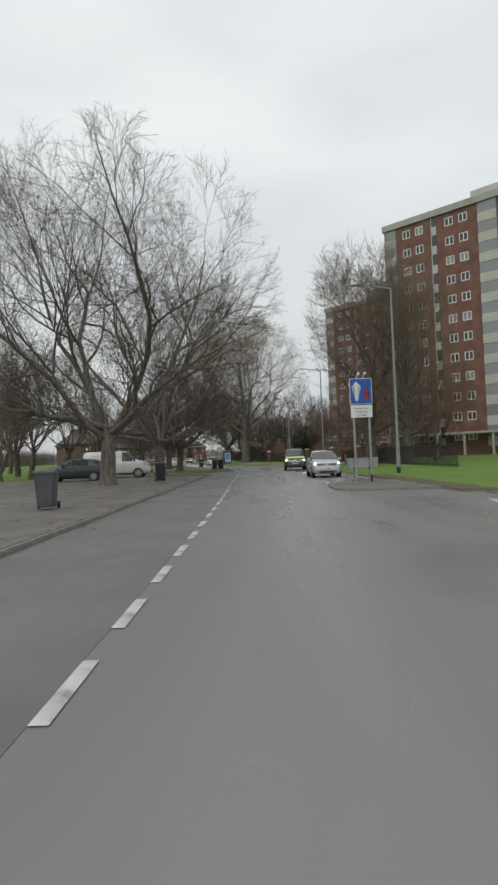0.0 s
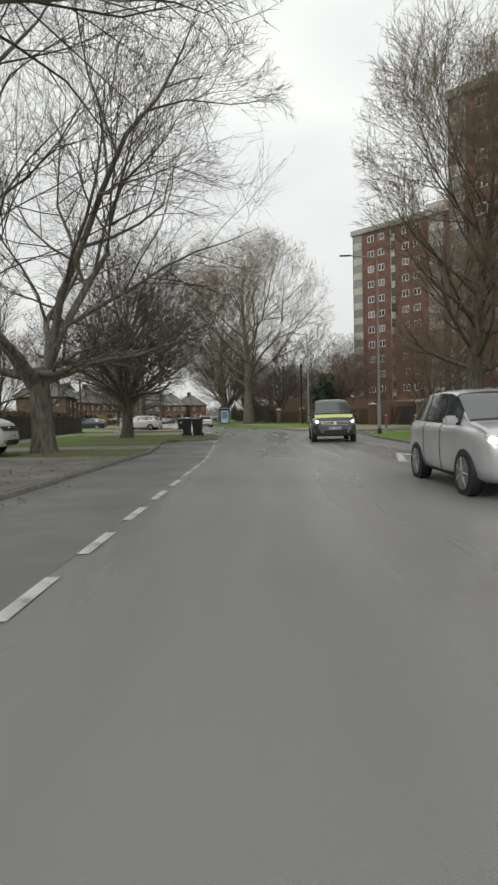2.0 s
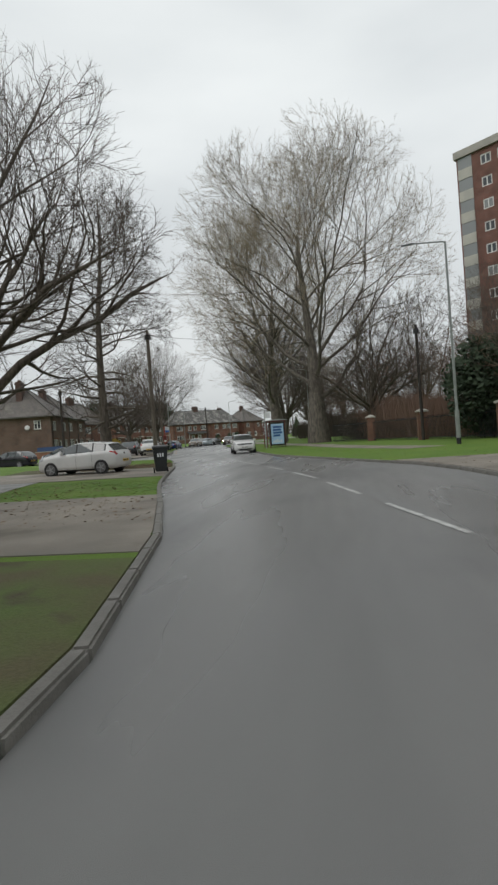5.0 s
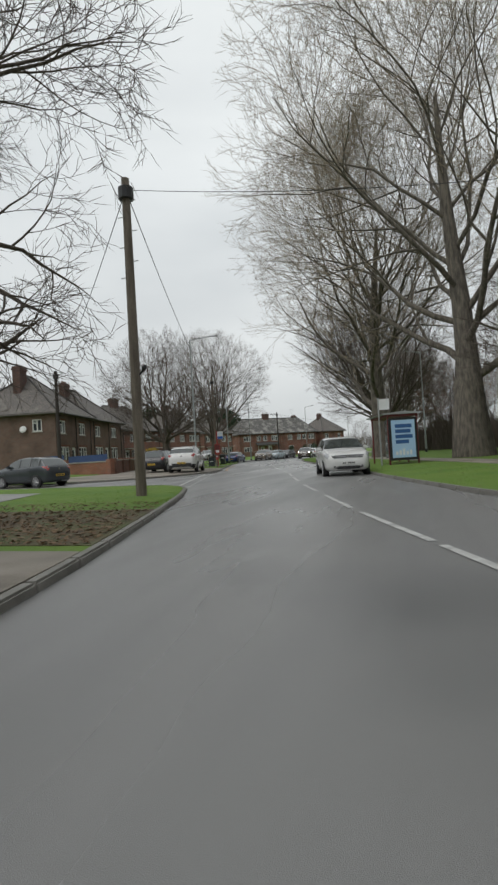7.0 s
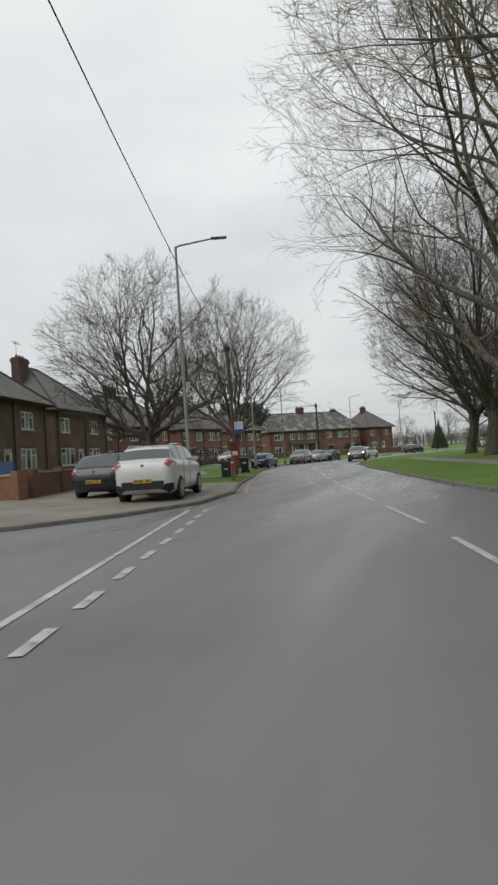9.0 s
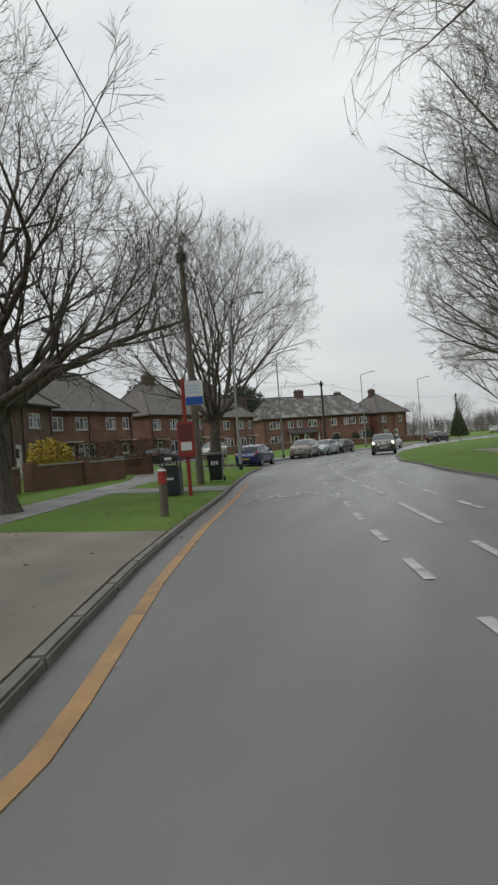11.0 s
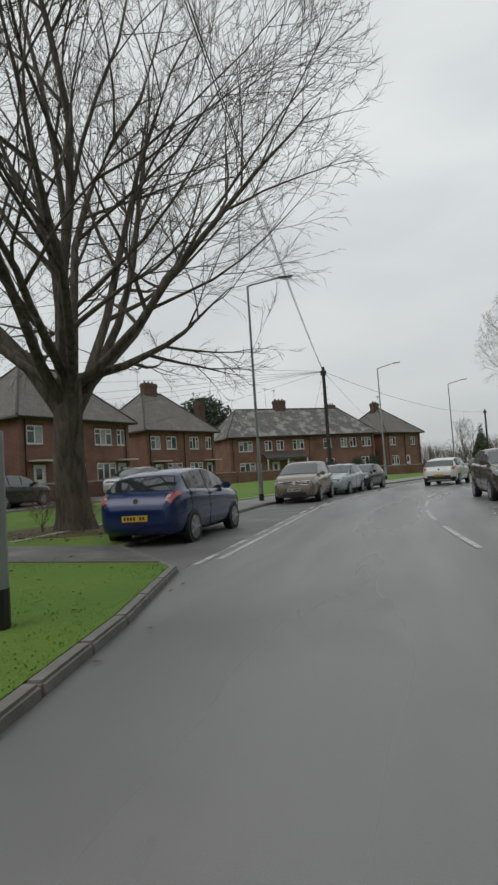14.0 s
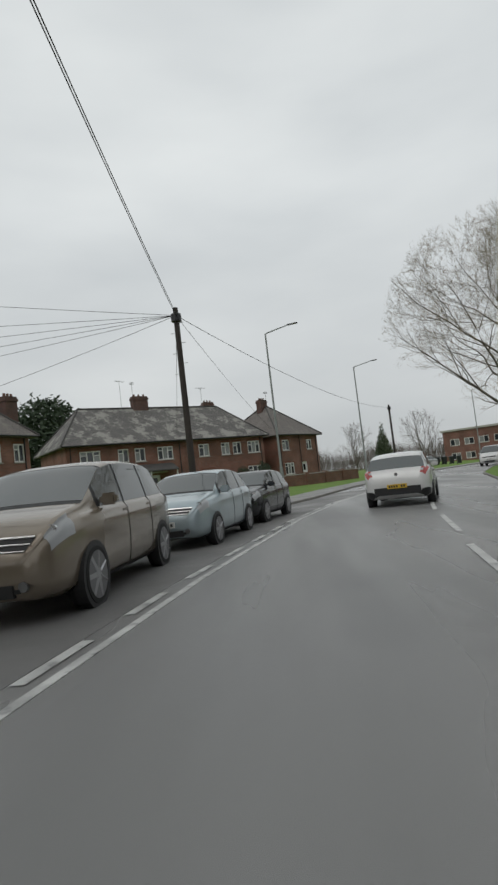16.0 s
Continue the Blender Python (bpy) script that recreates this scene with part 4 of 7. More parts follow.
# ---------------------------------------------------------------- tower blocks
def tower(label, m, w, d, floors, group):
    """A slab block: red brick bays of paired windows, a glazed stair slot and pale panelled ends."""
    t = thing("tower_block", m, label, "tower block", group)
    fh = 2.72
    H = floors * fh + 1.2
    bays = [(2.2, 7.4), (9.0, 14.2), (17.8, 23.0), (24.6, 29.8)]
    wins = [(x + o, x + o + 1.3) for x, _ in bays for o in (0.9, 3.0)]
    ops = [(a, b, 1.2 + f * fh + 0.85, 1.2 + f * fh + 2.05) for f in range(floors) for a, b in wins]
    bm = wall_boxes(B(), w, H, 0.3, ops)
    wall = uv_walls(part("wall", bm, M["brick_tower"], t, "red brick facade"))
    bm = B()
    box(bm, 0, w, d - 0.3, d, 0, H)
    box(bm, w - 0.3, w, 0.3, d - 0.3, 0, H)
    uv_walls(part("wall", bm, M["brick_tower"], t))
    side = part("end_wall", box(B(), -0.02, 0.3, 0.3, d - 0.3, 0, H), M["panel"], t, "pale panelled end wall")
    for f in range(floors):
        for y in (1.0, 4.0, 7.0):
            box_part("window", (-0.05, -0.024, y, y + 2.2, 1.2 + f * fh + 0.9, 1.2 + f * fh + 2.1), M["window"], side)
    for f in range(floors):
        for a, b in wins:
            z0, z1 = 1.2 + f * fh + 0.85, 1.2 + f * fh + 2.05
            mid = (a + b) / 2
            holes = [(a + 0.13, mid - 0.07, z0 + 0.13, z1 - 0.13), (mid + 0.07, b - 0.13, z0 + 0.13, z1 - 0.13)]
            win = part("window", wall_boxes(B(), b, z1, 0.09, holes, a, z0, 0.03), M["white"], wall)
            for h in holes:
                box_part("pane", (h[0], h[1], 0.09, 0.11, h[2], h[3]), M["net_pane" if (f * 5 + int(a)) % 3 == 0 else "window"], win)
    for x in (0.2, 14.8):
        ww = 1.8 if x < 1 else 2.6
        for f in range(floors):
            box_part("spandrel_panel", (x, x + ww, -0.10, -0.004, 1.2 + f * fh, 1.2 + f * fh + 1.25), M["panel"], t, "pale spandrel panel")
            box_part("strip_window", (x, x + ww, -0.04, -0.004, 1.2 + f * fh + 1.252, 1.2 + f * fh + fh - 0.02), M["net_pane"], t)
    for x in (7.9,):
        box_part("stair_slot", (x, x + 0.75, -0.05, -0.004, 1.0, H - 0.3), M["window"], t, "dark glazed stair slot")
        for f in range(floors):
            box_part("stair_panel", (x + 0.02, x + 0.73, -0.08, -0.052, 1.3 + f * fh, 2.5 + f * fh), M["panel"], t)
        box_part("stair_frame", (x - 0.12, x, -0.09, -0.004, 1.0, H + 0.6), M["panel"], t)
    bm = B()
    box(bm, -0.25, w + 0.25, -0.3, d + 0.25, H, H + 0.9)
    part("parapet", bm, M["concrete"], t, "pale concrete parapet band")
    bm = B()
    box(bm, w * 0.4, w * 0.62, d * 0.25, d * 0.75, H + 0.9, H + 3.2)
    part("plant_room", bm, M["panel"], t)
    box_part("floor_core", (0.3, w - 0.3, 3.0, 3.2, 0, H), M["panel"], t)
    bm = B()
    box(bm, -1, w + 1, -2.2, -0.2, 2.9, 3.2)
    for x in frange(0, w, 4.0):
        box(bm, x, x + 0.3, -2.1, -1.8, 0, 2.9)
    part("entrance_canopy", bm, M["concrete"], t, "ground floor canopy on posts")
    return t


tw = tower("twelve-storey red brick tower block with white windows", face(20.6, 121.0, 44.6, 100.0, 0.3), 32.0, 13.0, 12, "tower blocks")
copy_thing(tw, face(25.4, 81.5, 49.4, 60.5, 0.3) @ Matrix.Diagonal((1, 1, 1.075, 1)))


# ---------------------------------------------------------------- kerbs, footways, markings
PAVED = []


def strip(name, y0, y1, a, b, z, material, label, category, step=0.5, kind="structure"):
    PAVED.append((y0, y1, a, b))
    steps = frange(y0, y1, step)
    rows = []
    for y in [steps[0]] + steps + [steps[-1]]:
        p, q, r = a(y), (a(y) + b(y)) / 2, b(y)
        rows.append([(p, y, z(p, y) - 0.06), (p, y, z(p, y)), (q, y, z(q, y)), (r, y, z(r, y)), (r, y, z(r, y) - 0.06)])
    for row in (rows[0], rows[-1]):
        row[:] = [(x, y, zz - (0.06 if 0 < k < 4 else 0)) for k, (x, y, zz) in enumerate(row)]
    return sheet(name, rows, material, label, kind, category, smooth=False)


bay = lambda y: float(np.interp(y, [-2, 9, 20, 31, 36, 39.3, 42.1, 44], [2.5, 2.45, 2.25, 2.15, 1.85, 1.6, 1.35, 1.15]))
bayn = lambda y: float(np.interp(y, [128, 133, 145, 149, 152, 157, 163, 175], [-21.5, -21.75, -21.9, -21.4, -20.9, -20.0, -18.5, -14.4]))
over = lambda d: (lambda x, y: rise(x, y) + d)
flat = lambda z: (lambda x, y: z)
strip("layby_south", -40, 43.2, lambda y: kl(y), lambda y: bay(y) - 0.06, flat(0.004), M["bay"], "dark tarmac lay-by beside the carriageway", "road")
strip("layby_north", 133, 172, lambda y: kl(y), lambda y: max(kl(y) + 0.02, bayn(y) - 0.08), flat(0.004), M["bay"], "dark tarmac parking lay-by", "road")
strip("worn_verge", 39.0, 52.6, lambda y: kl(y) - 7.2, lambda y: kl(y) - 0.13, over(0.008), M["worn_grass"], "thin muddy grass with worn brown patches", "ground")
strip("worn_verge", 32.1, 35.9, lambda y: kl(y) - 9.0, lambda y: kl(y) - 0.13, over(0.008), M["worn_grass"], "thin muddy grass with worn brown patches", "ground")
strip("garden_drive", 36.0, 38.8, lambda y: kl(y) - 11, lambda y: kl(y) - 0.13, over(0.013), M["old_tarmac"], "worn tarmac drive crossing the verge", "ground")
strip("forecourt", -40, 32.0, lambda y: -26.0, lambda y: kl(y) - 0.13, over(0.013), M["island_tarmac"], "worn brown tarmac forecourt strewn with dead leaves", "ground")
strip("footway_north", 142, 250, lambda y: kl(y) - 2.1, lambda y: kl(y) - 0.13, over(0.013), M["paving"], "grey tarmac footway along the kerb", "pavement")
strip("path_edging", 136, 168, lambda y: kl(y) - 2.95, lambda y: kl(y) - 2.78, over(0.02), M["concrete"], "pale concrete edging strip in the lawn", "pavement")
strip("footway_west", 60, 83, lambda y: kl(y) - 6.6, lambda y: kl(y) - 5.0, over(0.013), M["paving"], "pale footway across the grass verge", "pavement")
lane = lambda y: float(np.interp(y, [34, 45, 64], [-9.6, -10.1, -11.8]))
strip("footway_garden", 39, 57.4, lane, lambda y: lane(y) + 1.4, over(0.013), M["paving"], "pale footway beside the garden fences", "pavement")
strip("corner_footway", 93.6, 109.3, lambda y: kl(y) - 8.0, lambda y: kl(y) - 0.13, over(0.013), M["old_tarmac"], "tarmac crossing where cars park", "pavement")
strip("bus_footway", 109.5, 137.2, lambda y: kl(y) - 5.6 - max(0, y - 124) * 0.28, lambda y: kl(y) - 4.0 - max(0, y - 124) * 0.28, over(0.013), M["paving"], "narrow grey footway through the grass", "pavement")
strip("bus_platform", 116.6, 118.4, lambda y: kl(y) - 4.2, lambda y: kl(y) - 0.13, over(0.017), M["paving"], "grey path from footway to kerb", "pavement", 0.6)
strip("driveway_path", 133.3, 135.3, lambda y: kl(y) - 9.5, lambda y: kl(y) - 0.13, over(0.017), M["wet_path"], "wet dark path across the grass", "pavement", 0.4)
strip("leaf_litter", 136.7, 140.4, lambda y: -26.9 - 1.9 * math.sqrt(max(0.02, 1 - ((y - 138.55) / 1.9) ** 2)), lambda y: -26.9 + 1.9 * math.sqrt(max(0.02, 1 - ((y - 138.55) / 1.9) ** 2)), over(0.011), M["leafy_verge"], "brown leaf litter round the foot of a tree", "ground", 0.25)
strip("leafy_verge", 73.2, 77.4, lambda y: kl(y) - 9.0, lambda y: kl(y) - 0.13, over(0.009), M["leafy_verge"], "muddy verge strewn with brown leaves", "ground")
strip("hatchback_drive", 66.3, 73.0, lambda y: kl(y) - 14, lambda y: kl(y) - 0.13, over(0.013), M["old_tarmac"], "worn tarmac drive across the verge", "ground")
strip("verge_crossing", 52.8, 59.6, lambda y: kl(y) - 9, lambda y: kl(y) - 0.13, over(0.013), M["old_tarmac"], "muddy worn vehicle crossing", "ground")
strip("east_crossing", 55, 66.5, lambda y: kr(y) + 0.13, lambda y: kr(y) + float(np.interp(y, [55, 62, 66.5], [10, 9, 0.3])), over(0.013), M["old_tarmac"], "pale worn tarmac vehicle crossing", "ground")
strip("east_footway", 73, 135, lambda y: kr(y) + 4.2, lambda y: kr(y) + 5.8, over(0.013), M["old_tarmac"], "tarmac footway across the park lawn", "pavement")
strip("island", 10.9, 17.0, lambda y: float(np.interp(y, [10.9, 11.2, 11.8, 13.5, 15.4, 16.3, 17.0], [7.6, 6.8, 6.45, 6.45, 6.6, 7.3, 9.0])), lambda y: kr(y) + 0.1, flat(0.085), M["island_tarmac"], "dark wet tarmac build-out at the give-way point", "pavement", 0.25)
strip("leaf_drift", 7.5, 22.0, lambda y: kr(y) + 0.02, lambda y: kr(y) + 0.95 + 0.25 * noise.noise((0, y, 3.0)), over(0.012), M["leafy_verge"], "drift of brown dead leaves along the grass edge", "ground", 0.5)
strip("service_road", 120, 158, lambda y: -38.8 + (y - 120) * 0.055, lambda y: -35.6 + (y - 120) * 0.055, over(0.05), M["asphalt"], "narrow wet service road before the houses", "road")


KERB_MESH = []


def kerb_run(name, pts, side, label):
    """A row of kerb stones along points, on the given side of the line; each stone is a part."""
    k = thing(name, None, label, "kerb", kind="structure")
    if not KERB_MESH:
        bm = box(B(), -0.065, 0.065, 0.006, 0.894, -0.2, 0.088, bevel=0.022)
        me = bpy.data.meshes.new("kerb_stone")
        bm.to_mesh(me)
        bm.free()
        me.materials.append(M["kerb"])
        KERB_MESH.append(me)
    pts = [Vector((x, y, 0)) for x, y in pts]
    for a, b in zip(pts, pts[1:]):
        n = max(1, round((b - a).length / 0.9))
        for i in range(n):
            p, q = a.lerp(b, i / n), a.lerp(b, (i + 1) / n)
            d = q - p
            ob = new("kerb_stone", KERB_MESH[0])
            ob.parent = k
            ob.matrix_basis = Matrix.Translation(p) @ Matrix.Rotation(math.atan2(-d.x, d.y), 4, "Z") @ Matrix.Translation((side * 0.065, 0, 0)) @ Matrix.Diagonal((1, d.length / 0.9, 1, 1))
    return k


def dash(name, x, y, turn, w, ln, material, label, group):
    bm = B()
    n = 4
    vs = [[bm.verts.new((sx * w / 2, -ln / 2 + ln * i / n, 0)) for sx in (-1, 1)] for i in range(n + 1)]
    for a, b in zip(vs, vs[1:]):
        bm.faces.new((a[0], a[1], b[1], b[0]))
    ob = part(name, bm, material)
    ob.matrix_basis = Matrix.Translation((x, y, 0.008)) @ Matrix.Rotation(radians(turn), 4, "Z")
    return tagged(ob, label, "road marking", group, "structure")


def along(f, y):
    return math.degrees(math.atan2(-(f(y + 0.5) - f(y - 0.5)), 1.0))


first = None
STARTS = [31.0, 35.6, 40.0, 44.3, 49.0, 53.4, 57.8, 62.1, 66.4, 70.6, 73.6, 77.0, 81.2, 86.2, 90.4, 94.6, 98.6, 102.0, 105.4, 109.6, 114.0, 118.3, 121.9, 125.5, 129.9, 134.4, 138.5, 142.6] + frange(146.8, 212, 4.25)
for y in [v + 1.45 for v in STARTS]:
    if first is None:
        first = dash("centre_dash", ce(y), y, along(ce, y), 0.10, 2.9, M["paint"], "worn white centre line dash", "centre line")
    else:
        copy_thing(first, Matrix.Translation((ce(y), y, 0.008)) @ Matrix.Rotation(radians(along(ce, y)), 4, "Z"))
mouth = lambda y: float(np.interp(y, [84, 103.4], [-8.75, -14.3]))
cage = lambda y: kl(y) + 3.05
outer = lambda y: ce(y) + 1.05
edge = None
for f, a, b, s, ln in ((bay, -8, 43.6, 1.6, 0.9), (bayn, 134, 172, 1.75, 0.95), (mouth, 85.6, 98.6, 1.1, 0.6), (cage, 105, 121.5, 1.9, 0.9), (outer, 106.5, 121.5, 2.6, 1.2)):
    y = a
    while y < b:
        if edge is None:
            edge = dash("edge_dash", f(y), y, along(f, y), 0.11, ln, M["paint"], "short white edge marking", "edge markings")
        else:
            copy_thing(edge, Matrix.Translation((f(y), y, 0.009)) @ Matrix.Rotation(radians(along(f, y)), 4, "Z") @ Matrix.Diagonal((1, ln / 0.9, 1, 1)))
        y += s
strip("edge_line", 134, 172, lambda y: bayn(y) + 0.16, lambda y: bayn(y) + 0.25, flat(0.007), M["paint"], "continuous worn white lay-by line", "road marking")
strip("give_way_line", 86, 98.4, lambda y: mouth(y) - 0.55, lambda y: mouth(y) - 0.45, flat(0.010), M["paint"], "faded white give-way line", "road marking")
strip("bus_stop_line", 102.8, 121.0, lambda y: kl(y) + 0.32, lambda y: kl(y) + 0.45, flat(0.008), M["yellow_paint"], "worn yellow bus stop edge line", "road marking")


buildout = dash("buildout_dash", 6.75, 17.2, -6, 0.16, 2.6, M["buff_paint"], "worn buff kerb line beside the build-out", "build-out markings")
for x, y, turn, ln in ((8.45, 21.0, -2, 2.4), (7.8, 17.75, -74, 1.1), (7.5, 10.4, -50, 1.5), (8.4, 8.4, -62, 1.5)):
    dash("bay_line", x, y, turn, 0.08, ln, M["paint"], "thin worn white bay line", "build-out markings")
joint = dash("road_joint", -5.2, 79.35, -48.5, 0.035, 3.5, M["concrete"], "pale worn joint across the lane", "road joints")


def word(text, m, size, material, label, category, parent=None, name="lettering", stretch=1.0):
    cu = bpy.data.curves.new(name, "FONT")
    cu.body, cu.size, cu.align_x, cu.align_y = text, size, "CENTER", "CENTER"
    cu.extrude = 0.002
    tmp = new(name, cu)
    me = bpy.data.meshes.new_from_object(tmp.evaluated_get(bpy.context.evaluated_depsgraph_get()))
    bpy.data.objects.remove(tmp)
    me.materials.clear()
    me.materials.append(material)
    ob = new(name, me)
    if parent is not None:
        ob.parent = parent
    ob.matrix_basis = m @ Matrix.Diagonal((1, stretch, 1, 1))
    if label:
        tagged(ob, label, category)
    return ob


bus = word("BUS", Matrix.Translation((-15.6, 115.0, 0.008)) @ Matrix.Rotation(radians(16), 4, "Z"), 1.0, M["paint"], "worn white word BUS painted on the road", "road marking", stretch=1.6, name="bus_lettering")
bus["kind"] = "structure"
for i, (x, y) in enumerate(((7.7, 30.6), (9.6, 5.0))):
    bm = B()
    o = [(-0.7, 1.6), (0.7, 1.6), (0, -1.6)]
    inn = [(-0.45, 1.4), (0.45, 1.4), (0, -0.9)]
    a, b = [bm.verts.new((*p, 0)) for p in o], [bm.verts.new((*p, 0)) for p in inn]
    for k in range(3):
        bm.faces.new((a[k], b[k], b[(k + 1) % 3], a[(k + 1) % 3]))
    tri = part("give_way_triangle", bm, M["paint"])
    tri.matrix_basis = Matrix.Translation((x, y, 0.008)) @ Matrix.Rotation(radians(180), 4, "Z")
    tagged(tri, "hollow white give-way triangle on the road", "road marking", "give-way triangles", "structure")


# ---------------------------------------------------------------- lamp posts, poles, cables
def lamp_post(m, label, h=9.35, arm=1.9):
    t = thing("street_lamp", m, label, "street lamp", "street lamps")
    bm = B()
    tube(bm, [(0, 0, -0.2), (0, 0, 1.6), (0, 0, 1.62), (0, 0, h)], [0.10, 0.10, 0.068, 0.045], 12)
    part("column", bm, M["lamp_grey"], t, "tapered grey steel column")
    bm = B()
    tube(bm, [(0, 0, 0.0), (0, 0, 0.32)], 0.104, 12)
    part("base_band", bm, M["black"], t, "black band at the foot")
    bm = B()
    tube(bm, [(0, 0, h - 0.03), (0.12, 0, h + 0.03), (arm * 0.75, 0, h + 0.22)], [0.045, 0.04, 0.03], 8)
    part("arm", bm, M["lamp_grey"], t)
    bm = box(B(), arm * 0.72, arm * 0.72 + 0.62, -0.10, 0.10, h + 0.205, h + 0.25, bevel=0.018)
    head = part("lantern", bm, M["black"], t, "flat dark lantern")
    box_part("lens", (arm * 0.75, arm * 0.72 + 0.56, -0.08, 0.08, h + 0.196, h + 0.2045), M["clear_lens"], head)
    box_part("door", (-0.05, 0.05, -0.106, -0.098, 0.55, 1.1), M["lamp_grey"], t)
    return t


def lamp_at(src, x, y, turn):
    return copy_thing(src, Matrix.Translation((x, y, rise(x, y) - 0.03)) @ Matrix.Rotation(radians(turn), 4, "Z"))


l0 = lamp_post(Matrix.Translation((-22.1, 130.0, rise(-22.1, 130))) @ Matrix.Rotation(radians(12), 4, "Z"), "tall grey street lamp with a black foot")
for x, y, a in ((-24.8, 149.15, 8), (-20.42, 173.85, -20), (-13.8, 187.8, -25), (-16.4, 104.9, 18), (8.25, 73.6, 160), (9.95, 45.8, 178), (4.0, 214.0, -30), (-0.2, 122.0, 190), (10.0, 200.0, 150)):
    lamp_at(l0, x, y, a)
copy_thing(l0, Matrix.Translation((11.3, 22.5, rise(11.3, 22.5) - 0.03)) @ Matrix.Rotation(radians(180), 4, "Z") @ Matrix.Diagonal((1.1, 1.1, 1.09, 1)))


def pole(x, y, h, material, label, lean=0.0, r=0.14, lamp=False):
    t = thing("telegraph_pole", Matrix.Translation((x, y, rise(x, y))), label, "telegraph pole", "telegraph poles")
    bm = B()
    tube(bm, [(0, 0, -0.3), (lean * 0.5, 0, h * 0.5), (lean, 0, h)], [r, r * 0.88, r * 0.72], 12)
    part("shaft", bm, material, t)
    for k in range(6):
        z = h - 2.6 + k * 0.4
        sx = 1 if k % 2 else -1
        part("step", tube(B(), [(lean, 0, z), (lean + sx * 0.26, 0, z)], 0.012, 5), M["steel"], t, "steel climbing step")
    bm = B()
    tube(bm, [(lean, 0, h - 0.55), (lean, 0, h - 0.25)], r * 0.72 + 0.10, 10)
    part("terminal_ring", bm, M["black"], t, "black cable ring")
    if lamp:
        part("bracket_lamp", tube(B(), [(r * 0.6, 0, 3.1), (r + 0.10, -0.03, 3.22), (r + 0.16, -0.05, 3.3), (r + 0.2, -0.06, 3.36)], [0.02, 0.03, 0.075, 0.03], 10), M["black"], t, "small black bracket lamp")
    return Vector((x + lean, y, rise(x, y) + h - 0.3))


p2 = pole(-8.57, 80.8, 8.3, M["wood_pole"], "weathered leaning telegraph pole on the grass corner", lean=0.02, lamp=True)
p5 = pole(-20.05, 119.8, 8.65, M["wood_pole"], "weathered brown telegraph pole beside a wheelie bin", lean=-0.1)
p4 = pole(-23.6, 163.2, 8.0, M["wood_dark"], "dark telegraph pole hung with cables")
p3 = pole(-24.8, 100.8, 7.2, M["wood_dark"], "dark thin telegraph pole by the side road")
p1 = pole(8.1, 82.5, 7.15, M["wood_dark"], "dark slender pole on the lawn", r=0.11)
p6 = pole(-8.0, 206.0, 7.8, M["wood_dark"], "dark telegraph pole far along the road")


def cable(a, b, sag, r=0.012):
    bm = B()
    a, b = Vector(a), Vector(b)
    n = 14
    tube(bm, [a.lerp(b, k / n) - Vector((0, 0, sag * 4 * (k / n) * (1 - k / n))) for k in range(n + 1)], r, 5, cap=False)
    ob = part("overhead_cable", bm, M["cable"])
    return tagged(ob, "thin black overhead cable slung between poles", "cable", "overhead cables")


for k in range(2):
    cable(p5 + Vector((0.06 * k, 0, -0.06 * k)), p4 + Vector((0.06 * k, 0, -0.06 * k)), 0.7, 0.010)
cable(p2, p5, 1.0)
cable(p4, p6, 0.9)
cable(p3, p2, 0.5)
cable(p2, p1, 0.5, 0.008)
for e in ((-30.0, 192.5, 5.2), (-20.5, 199.0, 5.2), (-62.0, 150.0, 12.5), (-66.0, 158.0, 10.6), (-70.0, 163.0, 9.6), (-75.0, 170.0, 9.2), (-64.0, 172.0, 8.2), (-48.0, 171.6, 5.6)):
    cable(p4, e, 0.35, 0.009)
for e in ((-30.5, 112.0, 5.2), (-32.5, 124.0, 5.2), (-40.2, 138.0, 5.4)):
    cable(p5, e, 0.35, 0.009)


